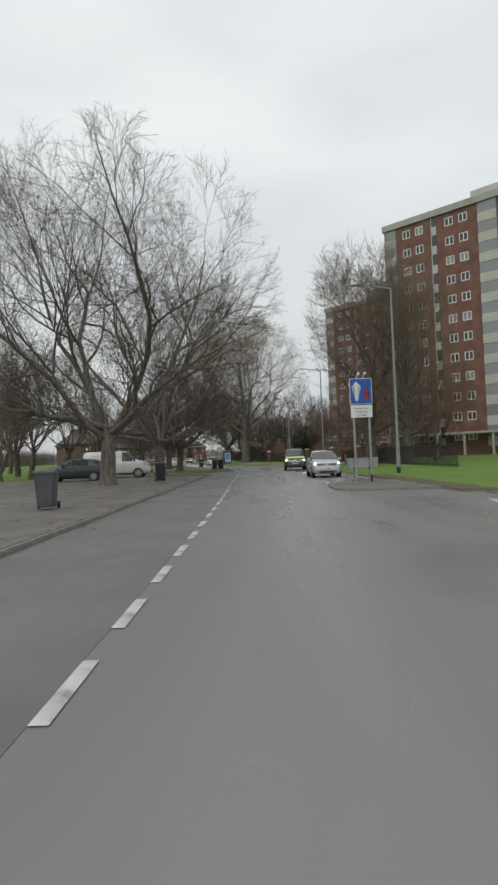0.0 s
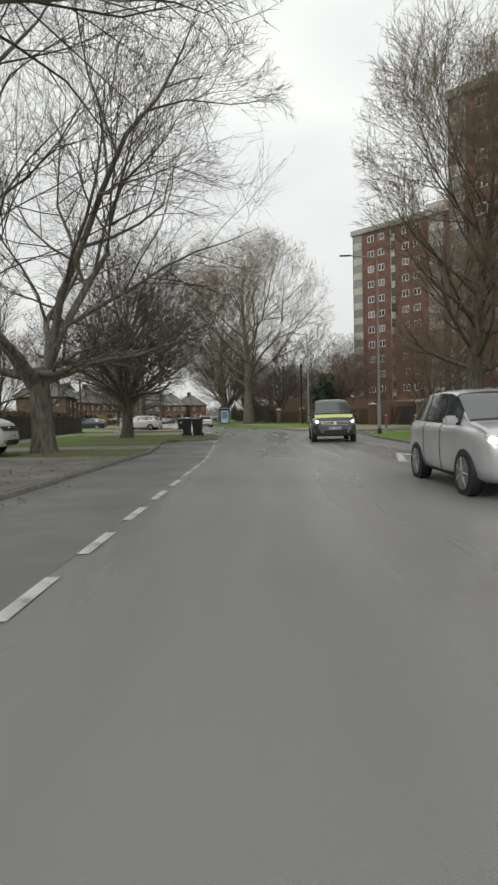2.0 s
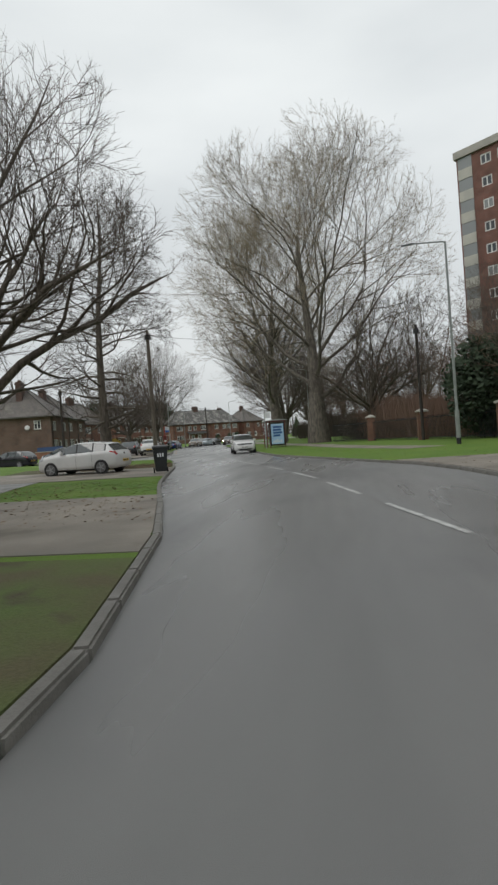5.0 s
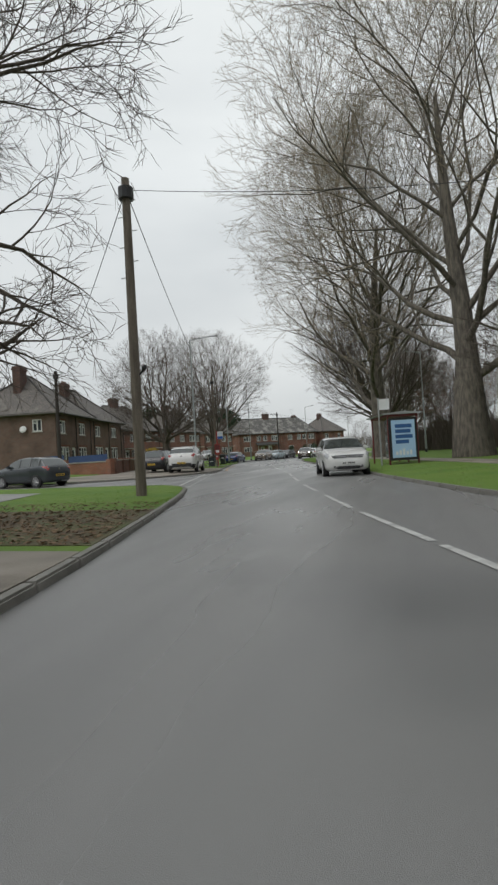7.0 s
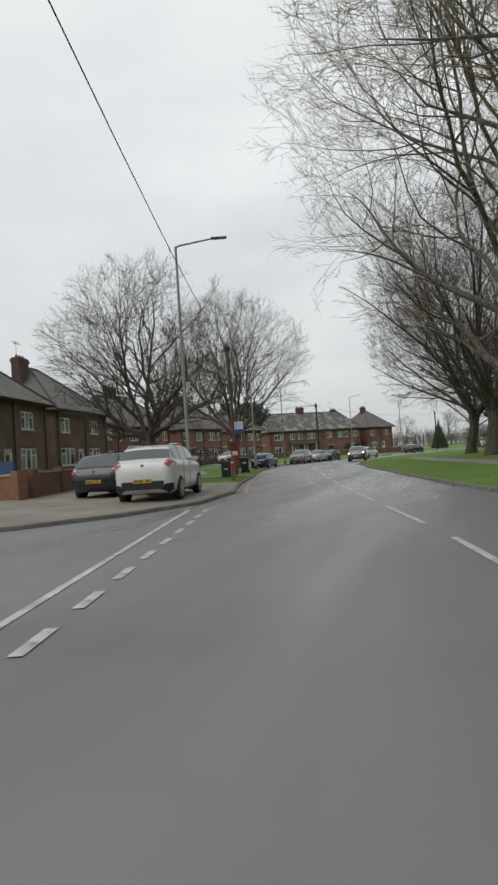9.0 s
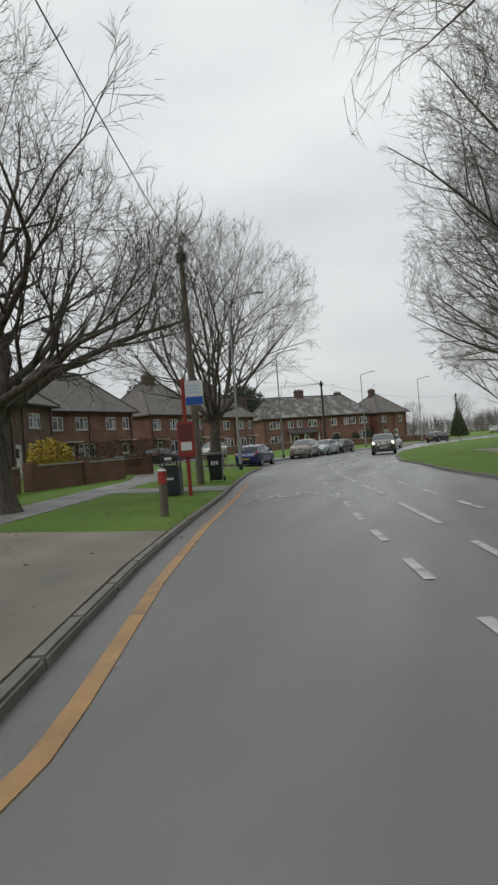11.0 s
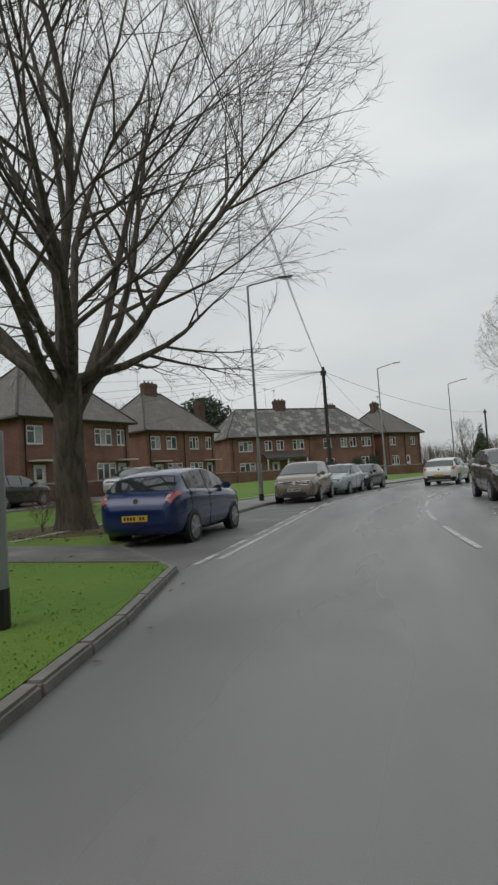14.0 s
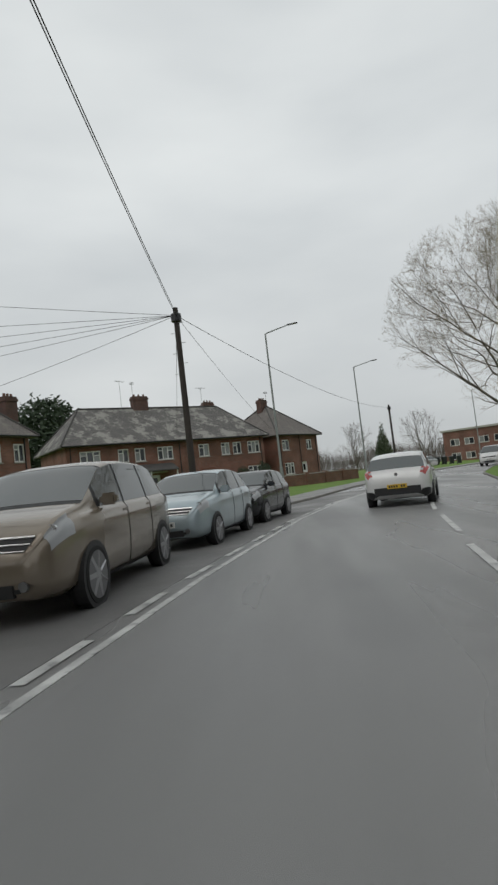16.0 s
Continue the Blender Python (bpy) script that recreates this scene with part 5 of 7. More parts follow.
# ---------------------------------------------------------------- bins
def wheelie_bin(m, material, label, number=False, group="wheelie bins"):
    t = thing("wheelie_bin", m, label, "wheelie bin", group)
    bm = B()
    rings = []
    for z, w, d in ((0.06, 0.40, 0.46), (0.14, 0.43, 0.49), (0.93, 0.55, 0.62), (0.95, 0.585, 0.66), (1.0, 0.585, 0.66)):
        rings.append([bm.verts.new((sx * w / 2, sy * d / 2, z)) for sx, sy in ((-1, -1), (1, -1), (1, 1), (-1, 1))])
    for a, b in zip(rings, rings[1:]):
        for k in range(4):
            bm.faces.new((a[k], a[(k + 1) % 4], b[(k + 1) % 4], b[k]))
    bm.faces.new(rings[0][::-1])
    bm.faces.new(rings[-1])
    bmesh.ops.bevel(bm, geom=[e for e in bm.edges if abs(e.verts[0].co.z - e.verts[1].co.z) > 0.01], offset=0.035, segments=2, affect="EDGES")
    part("body", bm, material, t, smooth=False)
    bm = B()
    a = [(-0.30, -0.345, 1.0), (0.30, -0.345, 1.0), (0.30, 0.36, 1.0), (-0.30, 0.36, 1.0), (-0.28, -0.32, 1.04), (0.28, -0.32, 1.04), (0.27, 0.0, 1.085), (0.28, 0.34, 1.06), (-0.28, 0.34, 1.06), (-0.27, 0.0, 1.085)]
    v = [bm.verts.new(p) for p in a]
    for f in ((0, 1, 5, 4), (1, 2, 7, 6, 5), (2, 3, 8, 7), (3, 0, 4, 9, 8), (4, 5, 6, 9), (9, 6, 7, 8), (3, 2, 1, 0)):
        bm.faces.new([v[i] for i in f])
    part("lid", bm, material, t, "hinged domed lid")
    bm = tube(B(), [(-0.24, 0.42, 0.98), (0.24, 0.42, 0.98)], 0.018, 8)
    for x in (-0.2, 0.2):
        tube(bm, [(x, 0.32, 0.95), (x, 0.42, 0.98)], 0.02, 6)
    part("handle", bm, material, t)
    for x in (-0.26, 0.26):
        bm = tube(B(), [(x - 0.03, 0.24, 0.10), (x + 0.03, 0.24, 0.10)], 0.10, 14)
        part("wheel", bm, M["rubber"], t)
    if number:
        for k in range(3):
            box_part("number_bar", (-0.13 + k * 0.095, -0.07 + k * 0.095, -0.315, -0.288, 0.63, 0.77), M["sign_white"], t, "white painted bar")
    return t


def put(x, y, turn, dz=0.03):
    return Matrix.Translation((x, y, rise(x, y) + dz)) @ Matrix.Rotation(radians(turn), 4, "Z")


b0 = wheelie_bin(put(-1.95, 23.4, 15), M["bin"], "black wheelie bin on the worn forecourt")
b1 = wheelie_bin(put(-4.25, 67.95, 20), M["bin"], "black wheelie bin with a white painted number on the verge", True)
b2 = wheelie_bin(put(-19.7, 120.5, 14), M["bin"], "black wheelie bin with a white painted number beside a telegraph pole", True)
wheelie_bin(put(-2.1, 6.9, 10), M["bin_grey"], "grey wheelie bin on the worn forecourt")
for x, y, a in ((-0.82, 48.2, 8), (-0.2, 48.25, -6)):
    copy_thing(b0, put(x, y, a))["label"] = "dark wheelie bins paired at the lay-by end"
copy_thing(b0, put(-27.8, 127.0, 30))["label"] = "black wheelie bin behind the garden wall"


def litter_bin(m):
    t = thing("litter_bin", m, "dark navy litter bin with a mossy hood at the bus stop", "litter bin")
    part("body", box(B(), -0.29, 0.29, -0.27, 0.27, 0.0, 0.72, bevel=0.03), M["bin_navy"], t)
    bm = B()
    for x in (-0.27, 0.23):
        for y in (-0.25, 0.21):
            box(bm, x, x + 0.04, y, y + 0.04, 0.72, 0.9)
    part("posts", bm, M["bin_navy"], t)
    part("hood", box(B(), -0.31, 0.31, -0.29, 0.29, 0.9, 1.02, bevel=0.035), M["bin_navy"], t)
    part("liner", box(B(), -0.22, 0.22, -0.2, 0.2, 0.70, 0.78), M["black"], t)
    bm = box(B(), -0.13, 0.13, -0.276, -0.271, 0.4, 0.46)
    part("label_plate", bm, M["sign_white"], t, "small pale label")
    part("notice", box(B(), -0.1, 0.12, -0.297, -0.291, 0.925, 0.995), M["sign_white"], t)
    return t


litter_bin(put(-19.05, 115.5, 12) @ Matrix.Diagonal((0.94, 0.94, 1.06, 1)))


def bus_stop():
    t = thing("bus_stop_pole", put(-18.4, 115.3, 14), "red bus stop pole with a blue flag and timetable case", "bus stop")
    bm = tube(B(), [(0, 0, -0.2), (0, 0, 3.2)], 0.055, 12)
    part("post", bm, M["red_paint"], t)
    flag = part("flag", box(B(), 0.06, 0.56, -0.02, 0.02, 2.45, 3.12, bevel=0.01), M["sign_white"], t, "white and blue bus stop flag")
    box_part("blue_band", (0.07, 0.55, -0.026, -0.021, 2.46, 2.68), M["sign_blue"], flag)
    for z in (2.75, 2.85, 2.93):
        box_part("text_bar", (0.12, 0.48, -0.025, -0.021, z + 0.03, z + 0.055), M["poster"], flag)
    case = part("timetable_case", box(B(), -0.22, 0.24, -0.12, -0.05, 1.05, 2.0, bevel=0.015), M["red_paint"], t, "red timetable case")
    box_part("timetable", (-0.14, 0.16, -0.127, -0.121, 1.22, 1.45), M["sign_white"], case)
    box_part("case_door", (-0.18, 0.20, -0.1265, -0.1205, 1.48, 1.94), M["maroon"], case)


bus_stop()


def bollard(m):
    t = thing("bollard", m, "timber bollard with a red reflective band", "bollard")
    part("post", tube(B(), [(0, 0, -0.2), (0, 0, 0.84), (0, 0, 0.9)], [0.078, 0.078, 0.06], 12), M["wood_pole"], t)
    part("red_band", tube(B(), [(0, 0, 0.60), (0, 0, 0.84)], 0.083, 12, cap=False), M["red_paint"], t, "red reflective band")
    part("cap", tube(B(), [(0, 0, 0.85), (0, 0, 0.91)], [0.086, 0.05], 12), M["sign_white"], t)


bollard(put(-16.98, 111.0, 0))


# ---------------------------------------------------------------- priority sign
def priority_sign():
    t = thing("traffic_sign", Matrix.Translation((8.1, 15.5, 0.085)) @ Matrix.Rotation(radians(4), 4, "Z"), "blue priority sign with arrows on two steel posts", "traffic sign")
    for x in (-0.33, 0.33):
        p = part("post", tube(B(), [(x, 0.06, -0.2), (x, 0.06, 4.35)], 0.045, 10), M["steel"], t)
    part("post_band", tube(B(), [(0.33, 0.06, 0), (0.33, 0.06, 0.3)], 0.05, 10), M["black"], t)
    pl = part("sign_plate", box(B(), -0.48, 0.48, 0.0, 0.012, 3.28, 4.38, bevel=0.004), M["sign_white"], t)
    box_part("blue_face", (-0.455, 0.455, -0.006, -0.001, 3.305, 4.355), M["sign_blue"], pl)

    def arrow(x, z0, z1, w, mt, name, flip=False):
        s = -1 if flip else 1
        zc = (z0 + z1) / 2
        o = [(-w * 0.16, z0), (w * 0.16, z0), (w * 0.16, z1 - w * 0.62), (w * 0.6, z1 - w * 0.72), (0, z1), (-w * 0.6, z1 - w * 0.72), (-w * 0.16, z1 - w * 0.62)]
        bm = B()
        v = [bm.verts.new((x + a, -0.010, zc + s * (b - zc))) for a, b in o]
        bm.faces.new(v if not flip else v[::-1])
        bmesh.ops.triangulate(bm, faces=bm.faces)
        part(name, bm, mt, pl)

    arrow(-0.19, 3.42, 4.25, 0.34, M["sign_white"], "white_arrow")
    arrow(0.23, 3.42, 3.98, 0.24, M["red_paint"], "red_arrow", True)
    sub = part("supplementary_plate", box(B(), -0.46, 0.46, 0.0, 0.012, 2.72, 3.24, bevel=0.004), M["sign_white"], t, "white plate lettered with the priority rule")
    for k, line in enumerate(("Priority over", "oncoming", "vehicles")):
        word(line, Matrix.Translation((0, -0.003, 3.11 - k * 0.145)) @ Matrix.Rotation(radians(90), 4, "X"), 0.125, M["ink"], "", "", sub, "lettering")
    for x in (-0.15, 0.12):
        bm = tube(B(), [(x, 0.05, 4.3), (x, 0.0, 4.5), (x + 0.04, -0.16, 4.58)], [0.02, 0.02, 0.055], 8)
        part("sign_light", bm, M["sign_white"], t, "small white sign light")


def planter_trough(m):
    """A hollow grey trough with a rolled rim, end caps and a bracket under each end."""
    t = thing("planter_trough", m, "grey metal planter trough fixed behind the sign posts", "planter")
    w, d, h = 1.28, 0.34, 0.36
    bm = box(B(), -w / 2, w / 2, 0, d, 0, 0.03)
    for y in (0, d - 0.03):
        box(bm, -w / 2, w / 2, y, y + 0.03, 0.03, h)
    for x in (-w / 2, w / 2 - 0.03):
        box(bm, x, x + 0.03, 0.03, d - 0.03, 0.03, h)
    part("trough", bm, M["steel"], t)
    rim = B()
    for y in (-0.03, d - 0.03):
        box(rim, -w / 2 - 0.03, w / 2 + 0.03, y, y + 0.06, h, h + 0.05, bevel=0.012)
    for x in (-w / 2 - 0.03, w / 2 - 0.03):
        box(rim, x, x + 0.06, 0.03, d - 0.03, h, h + 0.05)
    part("rim", rim, M["steel"], t)
    part("soil", box(B(), -w / 2 + 0.03, w / 2 - 0.03, 0.03, d - 0.03, 0.24, 0.3), M["earth"], t, "dark soil")
    for x in (-0.33, 0.33):
        part("bracket", box(B(), x - 0.025, x + 0.025, -0.02, d, -0.06, 0.0), M["black"], t, "dark bracket")
        part("support", box(B(), x - 0.03, x + 0.03, d / 2 - 0.03, d / 2 + 0.03, -0.70, -0.06), M["steel"], t)


priority_sign()
planter_trough(Matrix.Translation((8.1, 15.5, 0.085)) @ Matrix.Rotation(radians(4), 4, "Z") @ Matrix.Translation((0, 0.13, 0.60)))


# ---------------------------------------------------------------- bus shelter
def shelter():
    t = thing("bus_shelter", Matrix.Translation((-2.05, 94.2, rise(-2.05, 94.2))) @ Matrix.Rotation(radians(15), 4, "Z"), "maroon bus shelter with a blue poster panel", "bus shelter")
    for x in (-0.68, 0.62):
        for y in (0.0, 1.75, 3.5):
            part("post", box(B(), x, x + 0.07, y, y + 0.07, -0.1, 2.22), M["maroon"], t)
    for x in (0.64,):
        for y in (0.08, 1.83):
            part("glazing", box(B(), x, x + 0.015, y, y + 1.66, 0.3, 2.05), M["clear_panel"], t, "dull glazing panel")
    part("glazing", box(B(), -0.66, -0.645, 0.08, 0.75, 0.3, 2.05), M["clear_panel"], t)
    part("rail", box(B(), -0.7, 0.72, -0.02, 3.6, 2.2, 2.3), M["maroon"], t)
    bm = prism(B(), [(0, 0), (1.7, 0), (1.75, 0.05), (0.85, 0.13), (-0.05, 0.05)], -0.1, 3.75)
    bmesh.ops.transform(bm, matrix=Matrix.Translation((-0.85, 0, 2.3)) @ Matrix(((0, 1, 0, 0), (1, 0, 0, 0), (0, 0, 1, 0), (0, 0, 0, 1))), verts=bm.verts)
    bmesh.ops.recalc_face_normals(bm, faces=bm.faces)
    part("roof", bm, M["steel"], t, "grey shallow gabled roof")
    adv = part("poster_case", box(B(), -0.66, 0.62, -0.12, -0.02, 0.18, 2.12, bevel=0.02), M["black"], t, "black framed poster case")
    box_part("poster", (-0.55, 0.52, -0.128, -0.121, 0.3, 2.02), M["poster"], adv, "pale blue poster with dark blue writing")
    for k, (w, z) in enumerate(((0.76, 1.66), (0.70, 1.42), (0.78, 1.18), (0.6, 0.94))):
        box_part("text_bar", (-0.38, -0.38 + w, -0.134, -0.129, z, z + 0.17), M["poster_ink"], adv)
    for k in range(5):
        box_part("picture_bar", (-0.4 + k * 0.16, -0.3 + k * 0.16, -0.134, -0.129, 0.42, 0.58 + 0.06 * (k % 3)), M["sign_white"], adv)
    part("bench", box(B(), 0.25, 0.55, 0.5, 3.2, 0.48, 0.53), M["maroon"], t)
    part("flag_post", tube(B(), [(-1.0, 0.2, -0.1), (-1.0, 0.2, 3.1)], 0.04, 10), M["steel"], t)
    part("flag", box(B(), -0.97, -0.5, 0.18, 0.21, 2.55, 3.05), M["sign_white"], t, "white bus stop flag")


shelter()


# ---------------------------------------------------------------- walls, fences, hedges
def garden_wall(pts, h, label, material, blue=None):
    t = thing("garden_wall", None, label, "garden wall")
    for (x0, y0), (x1, y1) in zip(pts, pts[1:]):
        ln = math.hypot(x1 - x0, y1 - y0)
        n = max(1, int(ln / 3.0))
        for i in range(n):
            a = Vector((x0, y0, 0)).lerp(Vector((x1, y1, 0)), i / n)
            b = Vector((x0, y0, 0)).lerp(Vector((x1, y1, 0)), (i + 1) / n)
            z = min(rise(a.x, a.y), rise(b.x, b.y)) - 0.1
            m = Matrix.Translation((a.x, a.y, z)) @ Matrix.Rotation(math.atan2(b.y - a.y, b.x - a.x), 4, "Z")
            seg = ln / n
            w = part("brickwork", box(B(), 0.0, seg - 0.002, -0.11, 0.11, 0, h + 0.1), material, t)
            uv_walls(w)
            w.matrix_basis = m
            c = part("coping", box(B(), 0.0, seg - 0.004, -0.16, 0.16, h + 0.1, h + 0.18, bevel=0.02), M["concrete"], t)
            c.matrix_basis = m
            p = uv_walls(part("pier", box(B(), -0.2, 0.2, -0.2, 0.2, 0, h + 0.28, bevel=0.01), material, t))
            p.matrix_basis = m
            if blue:
                bb = part("board", box(B(), 0.25, seg - 0.25, -0.03, 0.03, h + 0.19, h + 0.19 + blue), M["blue_board"], t, "blue painted board")
                bb.matrix_basis = m
    return t


garden_wall([(-26.4, 118.5), (-26.9, 125.8)], 0.95, "low brown brick garden wall with piers", M["brick_wall"])
garden_wall([(-27.5, 129.5), (-33.8, 131.5)], 0.95, "low brown brick garden wall with piers", M["brick_wall"])
garden_wall([(-21.3, 101.4), (-29.5, 103.5)], 0.85, "red brick garden wall topped by blue boards", M["brick_bright"], 0.45)
garden_wall([(-21.5, 102.2), (-24.6, 111.0), (-26.4, 117.8)], 0.9, "low brown brick garden wall with piers", M["brick_wall"])
garden_wall([(-37.0, 164.5), (-33.9, 175.5), (-33.2, 180.0), (-18.6, 191.4), (-13.2, 199.5)], 0.95, "long low brick garden wall before the houses", M["brick_wall"])
garden_wall([(-39.4, 131.0), (-38.4, 142.0)], 0.95, "low brown brick garden wall with piers", M["brick_wall"])
garden_wall([(-38.0, 144.5), (-36.6, 160.5)], 0.95, "low brown brick garden wall with piers", M["brick_wall"])


def fence(pts, h, label, gap=0.11, posts=True):
    t = thing("fence", None, label, "fence")
    bmb = bpy.data.meshes.new("board")
    bm = box(B(), 0.0, gap - 0.012, -0.012, 0.012, 0.05, h, bevel=0.0)
    bm.to_mesh(bmb)
    bm.free()
    bmb.materials.append(M["fence_wood"])
    for (x0, y0), (x1, y1) in zip(pts, pts[1:]):
        ln = math.hypot(x1 - x0, y1 - y0)
        n = int(ln / gap)
        ang = math.atan2(y1 - y0, x1 - x0)
        for i in range(n):
            x, y = x0 + (x1 - x0) * i / n, y0 + (y1 - y0) * i / n
            ob = new("board", bmb)
            ob.parent = t
            ob.matrix_basis = Matrix.Translation((x, y, rise(x, y) - 0.04)) @ Matrix.Rotation(ang, 4, "Z")
    return t


fence([(-10.0, 39.5), (-10.4, 47.0), (-12.2, 63.5), (-15.0, 68.5)], 1.35, "dark weathered close-boarded garden fence", gap=0.16)
leaf_mass("hedge", Matrix.Translation((-12.6, 56.0, 0.2)) @ Matrix.Rotation(radians(6), 4, "Z"), (1.4, 14, 1.6), 5200, 0.10, M["hedge_brown"], "dense brown-green garden hedge", seed=3)
leaf_mass("hedge", Matrix.Translation((-12.0, 43.0, 0.2)), (1.6, 9, 1.5), 5200, 0.10, M["hedge_brown"], "rough brown garden hedge", seed=4)
leaf_mass("hedge", Matrix.Translation((-30.0, 128.5, 0.7)) @ Matrix.Rotation(radians(-70), 4, "Z"), (1.3, 8, 1.5), 7000, 0.055, M["hedge_brown"], "clipped dull garden hedge", seed=5)
leaf_mass("yellow_shrub", Matrix.Translation((-27.6, 121.2, 0.6)), (1.9, 2.2, 1.7), 2200, 0.08, M["yellow_bush"], "shrub in yellow flower behind the garden wall", "shrub", seed=6, shape="ball")
for x, y, s, sd in ((-27.0, 191.0, 1.5, 7), (-24.2, 193.2, 1.6, 8), (-22.4, 194.6, 1.9, 9)):
    leaf_mass("clipped_bush", Matrix.Translation((x, y, 0.45)), (1.5, 1.5, s + 0.5), 1800, 0.08, M["leaf_dark"], "rounded dark evergreen bush before the terrace", "bush", seed=sd, shape="ball", group="terrace bushes")
leaf_mass("conifer", Matrix.Translation((-48.0, 206.0, 0.5)), (11.5, 11.5, 13.2), 10500, 0.32, M["leaf_dark"], "broad dark evergreen tree behind the roofs", "tree", seed=12, shape="ball")
leaf_mass("conifer", Matrix.Translation((-56.0, 180.0, 0.5)), (6.5, 6.5, 12.5), 5200, 0.28, M["leaf_dark"], "dark evergreen tree rising behind the houses", "tree", seed=15, shape="ball")
leaf_mass("conifer", Matrix.Translation((-7.5, 216.0, 0.3)), (3.6, 3.6, 6.5), 3600, 0.2, M["hedge"], "small green conifer by the far road", "tree", seed=13, shape="cone")
leaf_mass("conifer", Matrix.Translation((11.0, 78.5, 0.3)), (4.5, 4.5, 5.5), 4200, 0.2, M["leaf_dark"], "dark green evergreen clump behind the railings", "tree", seed=14, shape="ball")
for i, (x, y, ln, a) in enumerate(((17.5, 67, 20, 8), (13.2, 82, 16, 25), (8.0, 95.5, 10, 55))):
    leaf_mass("hedge", Matrix.Translation((x, y, 0.25)) @ Matrix.Rotation(radians(a), 4, "Z"), (1.8, ln, 1.9), 7000, 0.12, M["hedge_brown"], "dark bare hedge behind the park railings", seed=20 + i)


def railings(pts, h, label):
    t = thing("railing", None, label, "railing")
    for (x0, y0), (x1, y1) in zip(pts, pts[1:]):
        ln = math.hypot(x1 - x0, y1 - y0)
        n = int(ln / 0.14)
        bm = B()
        for i in range(n):
            x, y = x0 + (x1 - x0) * i / n, y0 + (y1 - y0) * i / n
            z = rise(x, y)
            box(bm, x - 0.012, x + 0.012, y - 0.012, y + 0.012, z, z + h)
        part("railing_infill", bm, M["black"], t, "black upright bars")["kind"] = "stuff"
        for q in (0.15, h - 0.12):
            part("rail", tube(B(), [(x0, y0, rise(x0, y0) + q), (x1, y1, rise(x1, y1) + q)], 0.025, 5), M["black"], t)
    return t


railings([(15.8, 26.0), (15.4, 47.2)], 1.5, "black park railings before the tower lawn")
railings([(15.0, 56.2), (14.6, 62.0), (11.0, 76.0), (5.5, 90.0), (2.6, 95.0)], 1.5, "black park railings between brick piers")


def pier(x, y):
    t = thing("brick_pier", Matrix.Translation((x, y, rise(x, y))), "brick pier with a pale pyramid cap", "pier", "park gate piers")
    uv_walls(part("shaft", box(B(), -0.28, 0.28, -0.28, 0.28, -0.2, 1.75), M["brick_wall"], t))
    bm = B()
    a = [bm.verts.new((sx * 0.36, sy * 0.36, 1.752)) for sx, sy in ((-1, -1), (1, -1), (1, 1), (-1, 1))]
    b = [bm.verts.new((sx * 0.36, sy * 0.36, 1.84)) for sx, sy in ((-1, -1), (1, -1), (1, 1), (-1, 1))]
    c = bm.verts.new((0, 0, 2.0))
    for k in range(4):
        bm.faces.new((a[k], a[(k + 1) % 4], b[(k + 1) % 4], b[k]))
        bm.faces.new((b[k], b[(k + 1) % 4], c))
    bm.faces.new(a[::-1])
    part("cap", bm, M["concrete"], t)


for x, y in ((15.4, 47.4), (15.0, 56.0), (13.4, 66.0), (11.0, 76.0), (8.2, 83.2), (5.5, 90.0)):
    pier(x, y)
for x, y in ((12.2, 47.0), (12.4, 55.6)):
    bollard(put(x, y, 0))
# distant skyline
for i in range(12):
    a = -70 + i * 17
    copy_thing(t_light, Matrix.Translation((a + random.uniform(-5, 5), 262 + abs(a) * 0.1 + random.uniform(-8, 20), -0.2)) @ Matrix.Rotation(i * 1.3, 4, "Z") @ Matrix.Scale(random.uniform(0.8, 1.2), 4))


def far_woods(line, n, hmin, hmax, depth, material, label, seed):
    """A far belt of bare trees: thousands of slender stems and boughs with an uneven top."""
    rng = random.Random(seed)
    verts, faces = [], []
    for _ in range(n):
        t = rng.random() * (len(line) - 1)
        i = min(int(t), len(line) - 2)
        f = t - i
        x = line[i][0] + (line[i + 1][0] - line[i][0]) * f + rng.uniform(-depth, depth)
        y = line[i][1] + (line[i + 1][1] - line[i][1]) * f + rng.uniform(-depth, depth)
        top = hmin + (hmax - hmin) * (0.5 + 0.5 * noise.noise((x * 0.09, y * 0.09, seed))) * rng.uniform(0.6, 1.0)
        z0 = -0.3 if rng.random() < 0.35 else top * rng.uniform(0.1, 0.6)
        ln = (top - z0)
        a = rng.uniform(0, 6.28)
        lean = ln * rng.uniform(0.05, 0.5)
        w = rng.uniform(0.012, 0.05)
        k = len(verts)
        verts += [(x - w, y, z0), (x + w, y, z0), (x + math.cos(a) * lean, y + math.sin(a) * lean, z0 + ln)]
        faces.append((k, k + 1, k + 2))
    ob = pydata("far_woods", verts, faces, material)
    return tagged(ob, label, "woodland", kind="stuff")


far_woods([(-160, 250), (-80, 285), (0, 300), (70, 290), (140, 250)], 20000, 4, 11, 8, M["twig"], "hazy belt of bare woodland on the skyline", 1)
far_woods([(70, 250), (85, 180), (80, 120), (75, 40), (80, -20)], 12000, 4, 10, 8, M["twig_red"], "bare brown woodland beyond the park", 2)
far_woods([(-75, -20), (-80, 50), (-85, 100), (-80, 170), (-90, 230)], 10000, 4, 10, 8, M["twig"], "bare woodland behind the estate", 3)
far_woods([(-1, 140), (6, 128), (14, 120), (24, 112)], 7000, 2, 6.5, 3, M["twig"], "bare scrub and saplings behind the bus shelter", 6)
far_woods([(15, 205), (34, 222), (50, 235)], 5000, 2, 5, 3, M["twig_red"], "bare scrub along the far bend", 4)
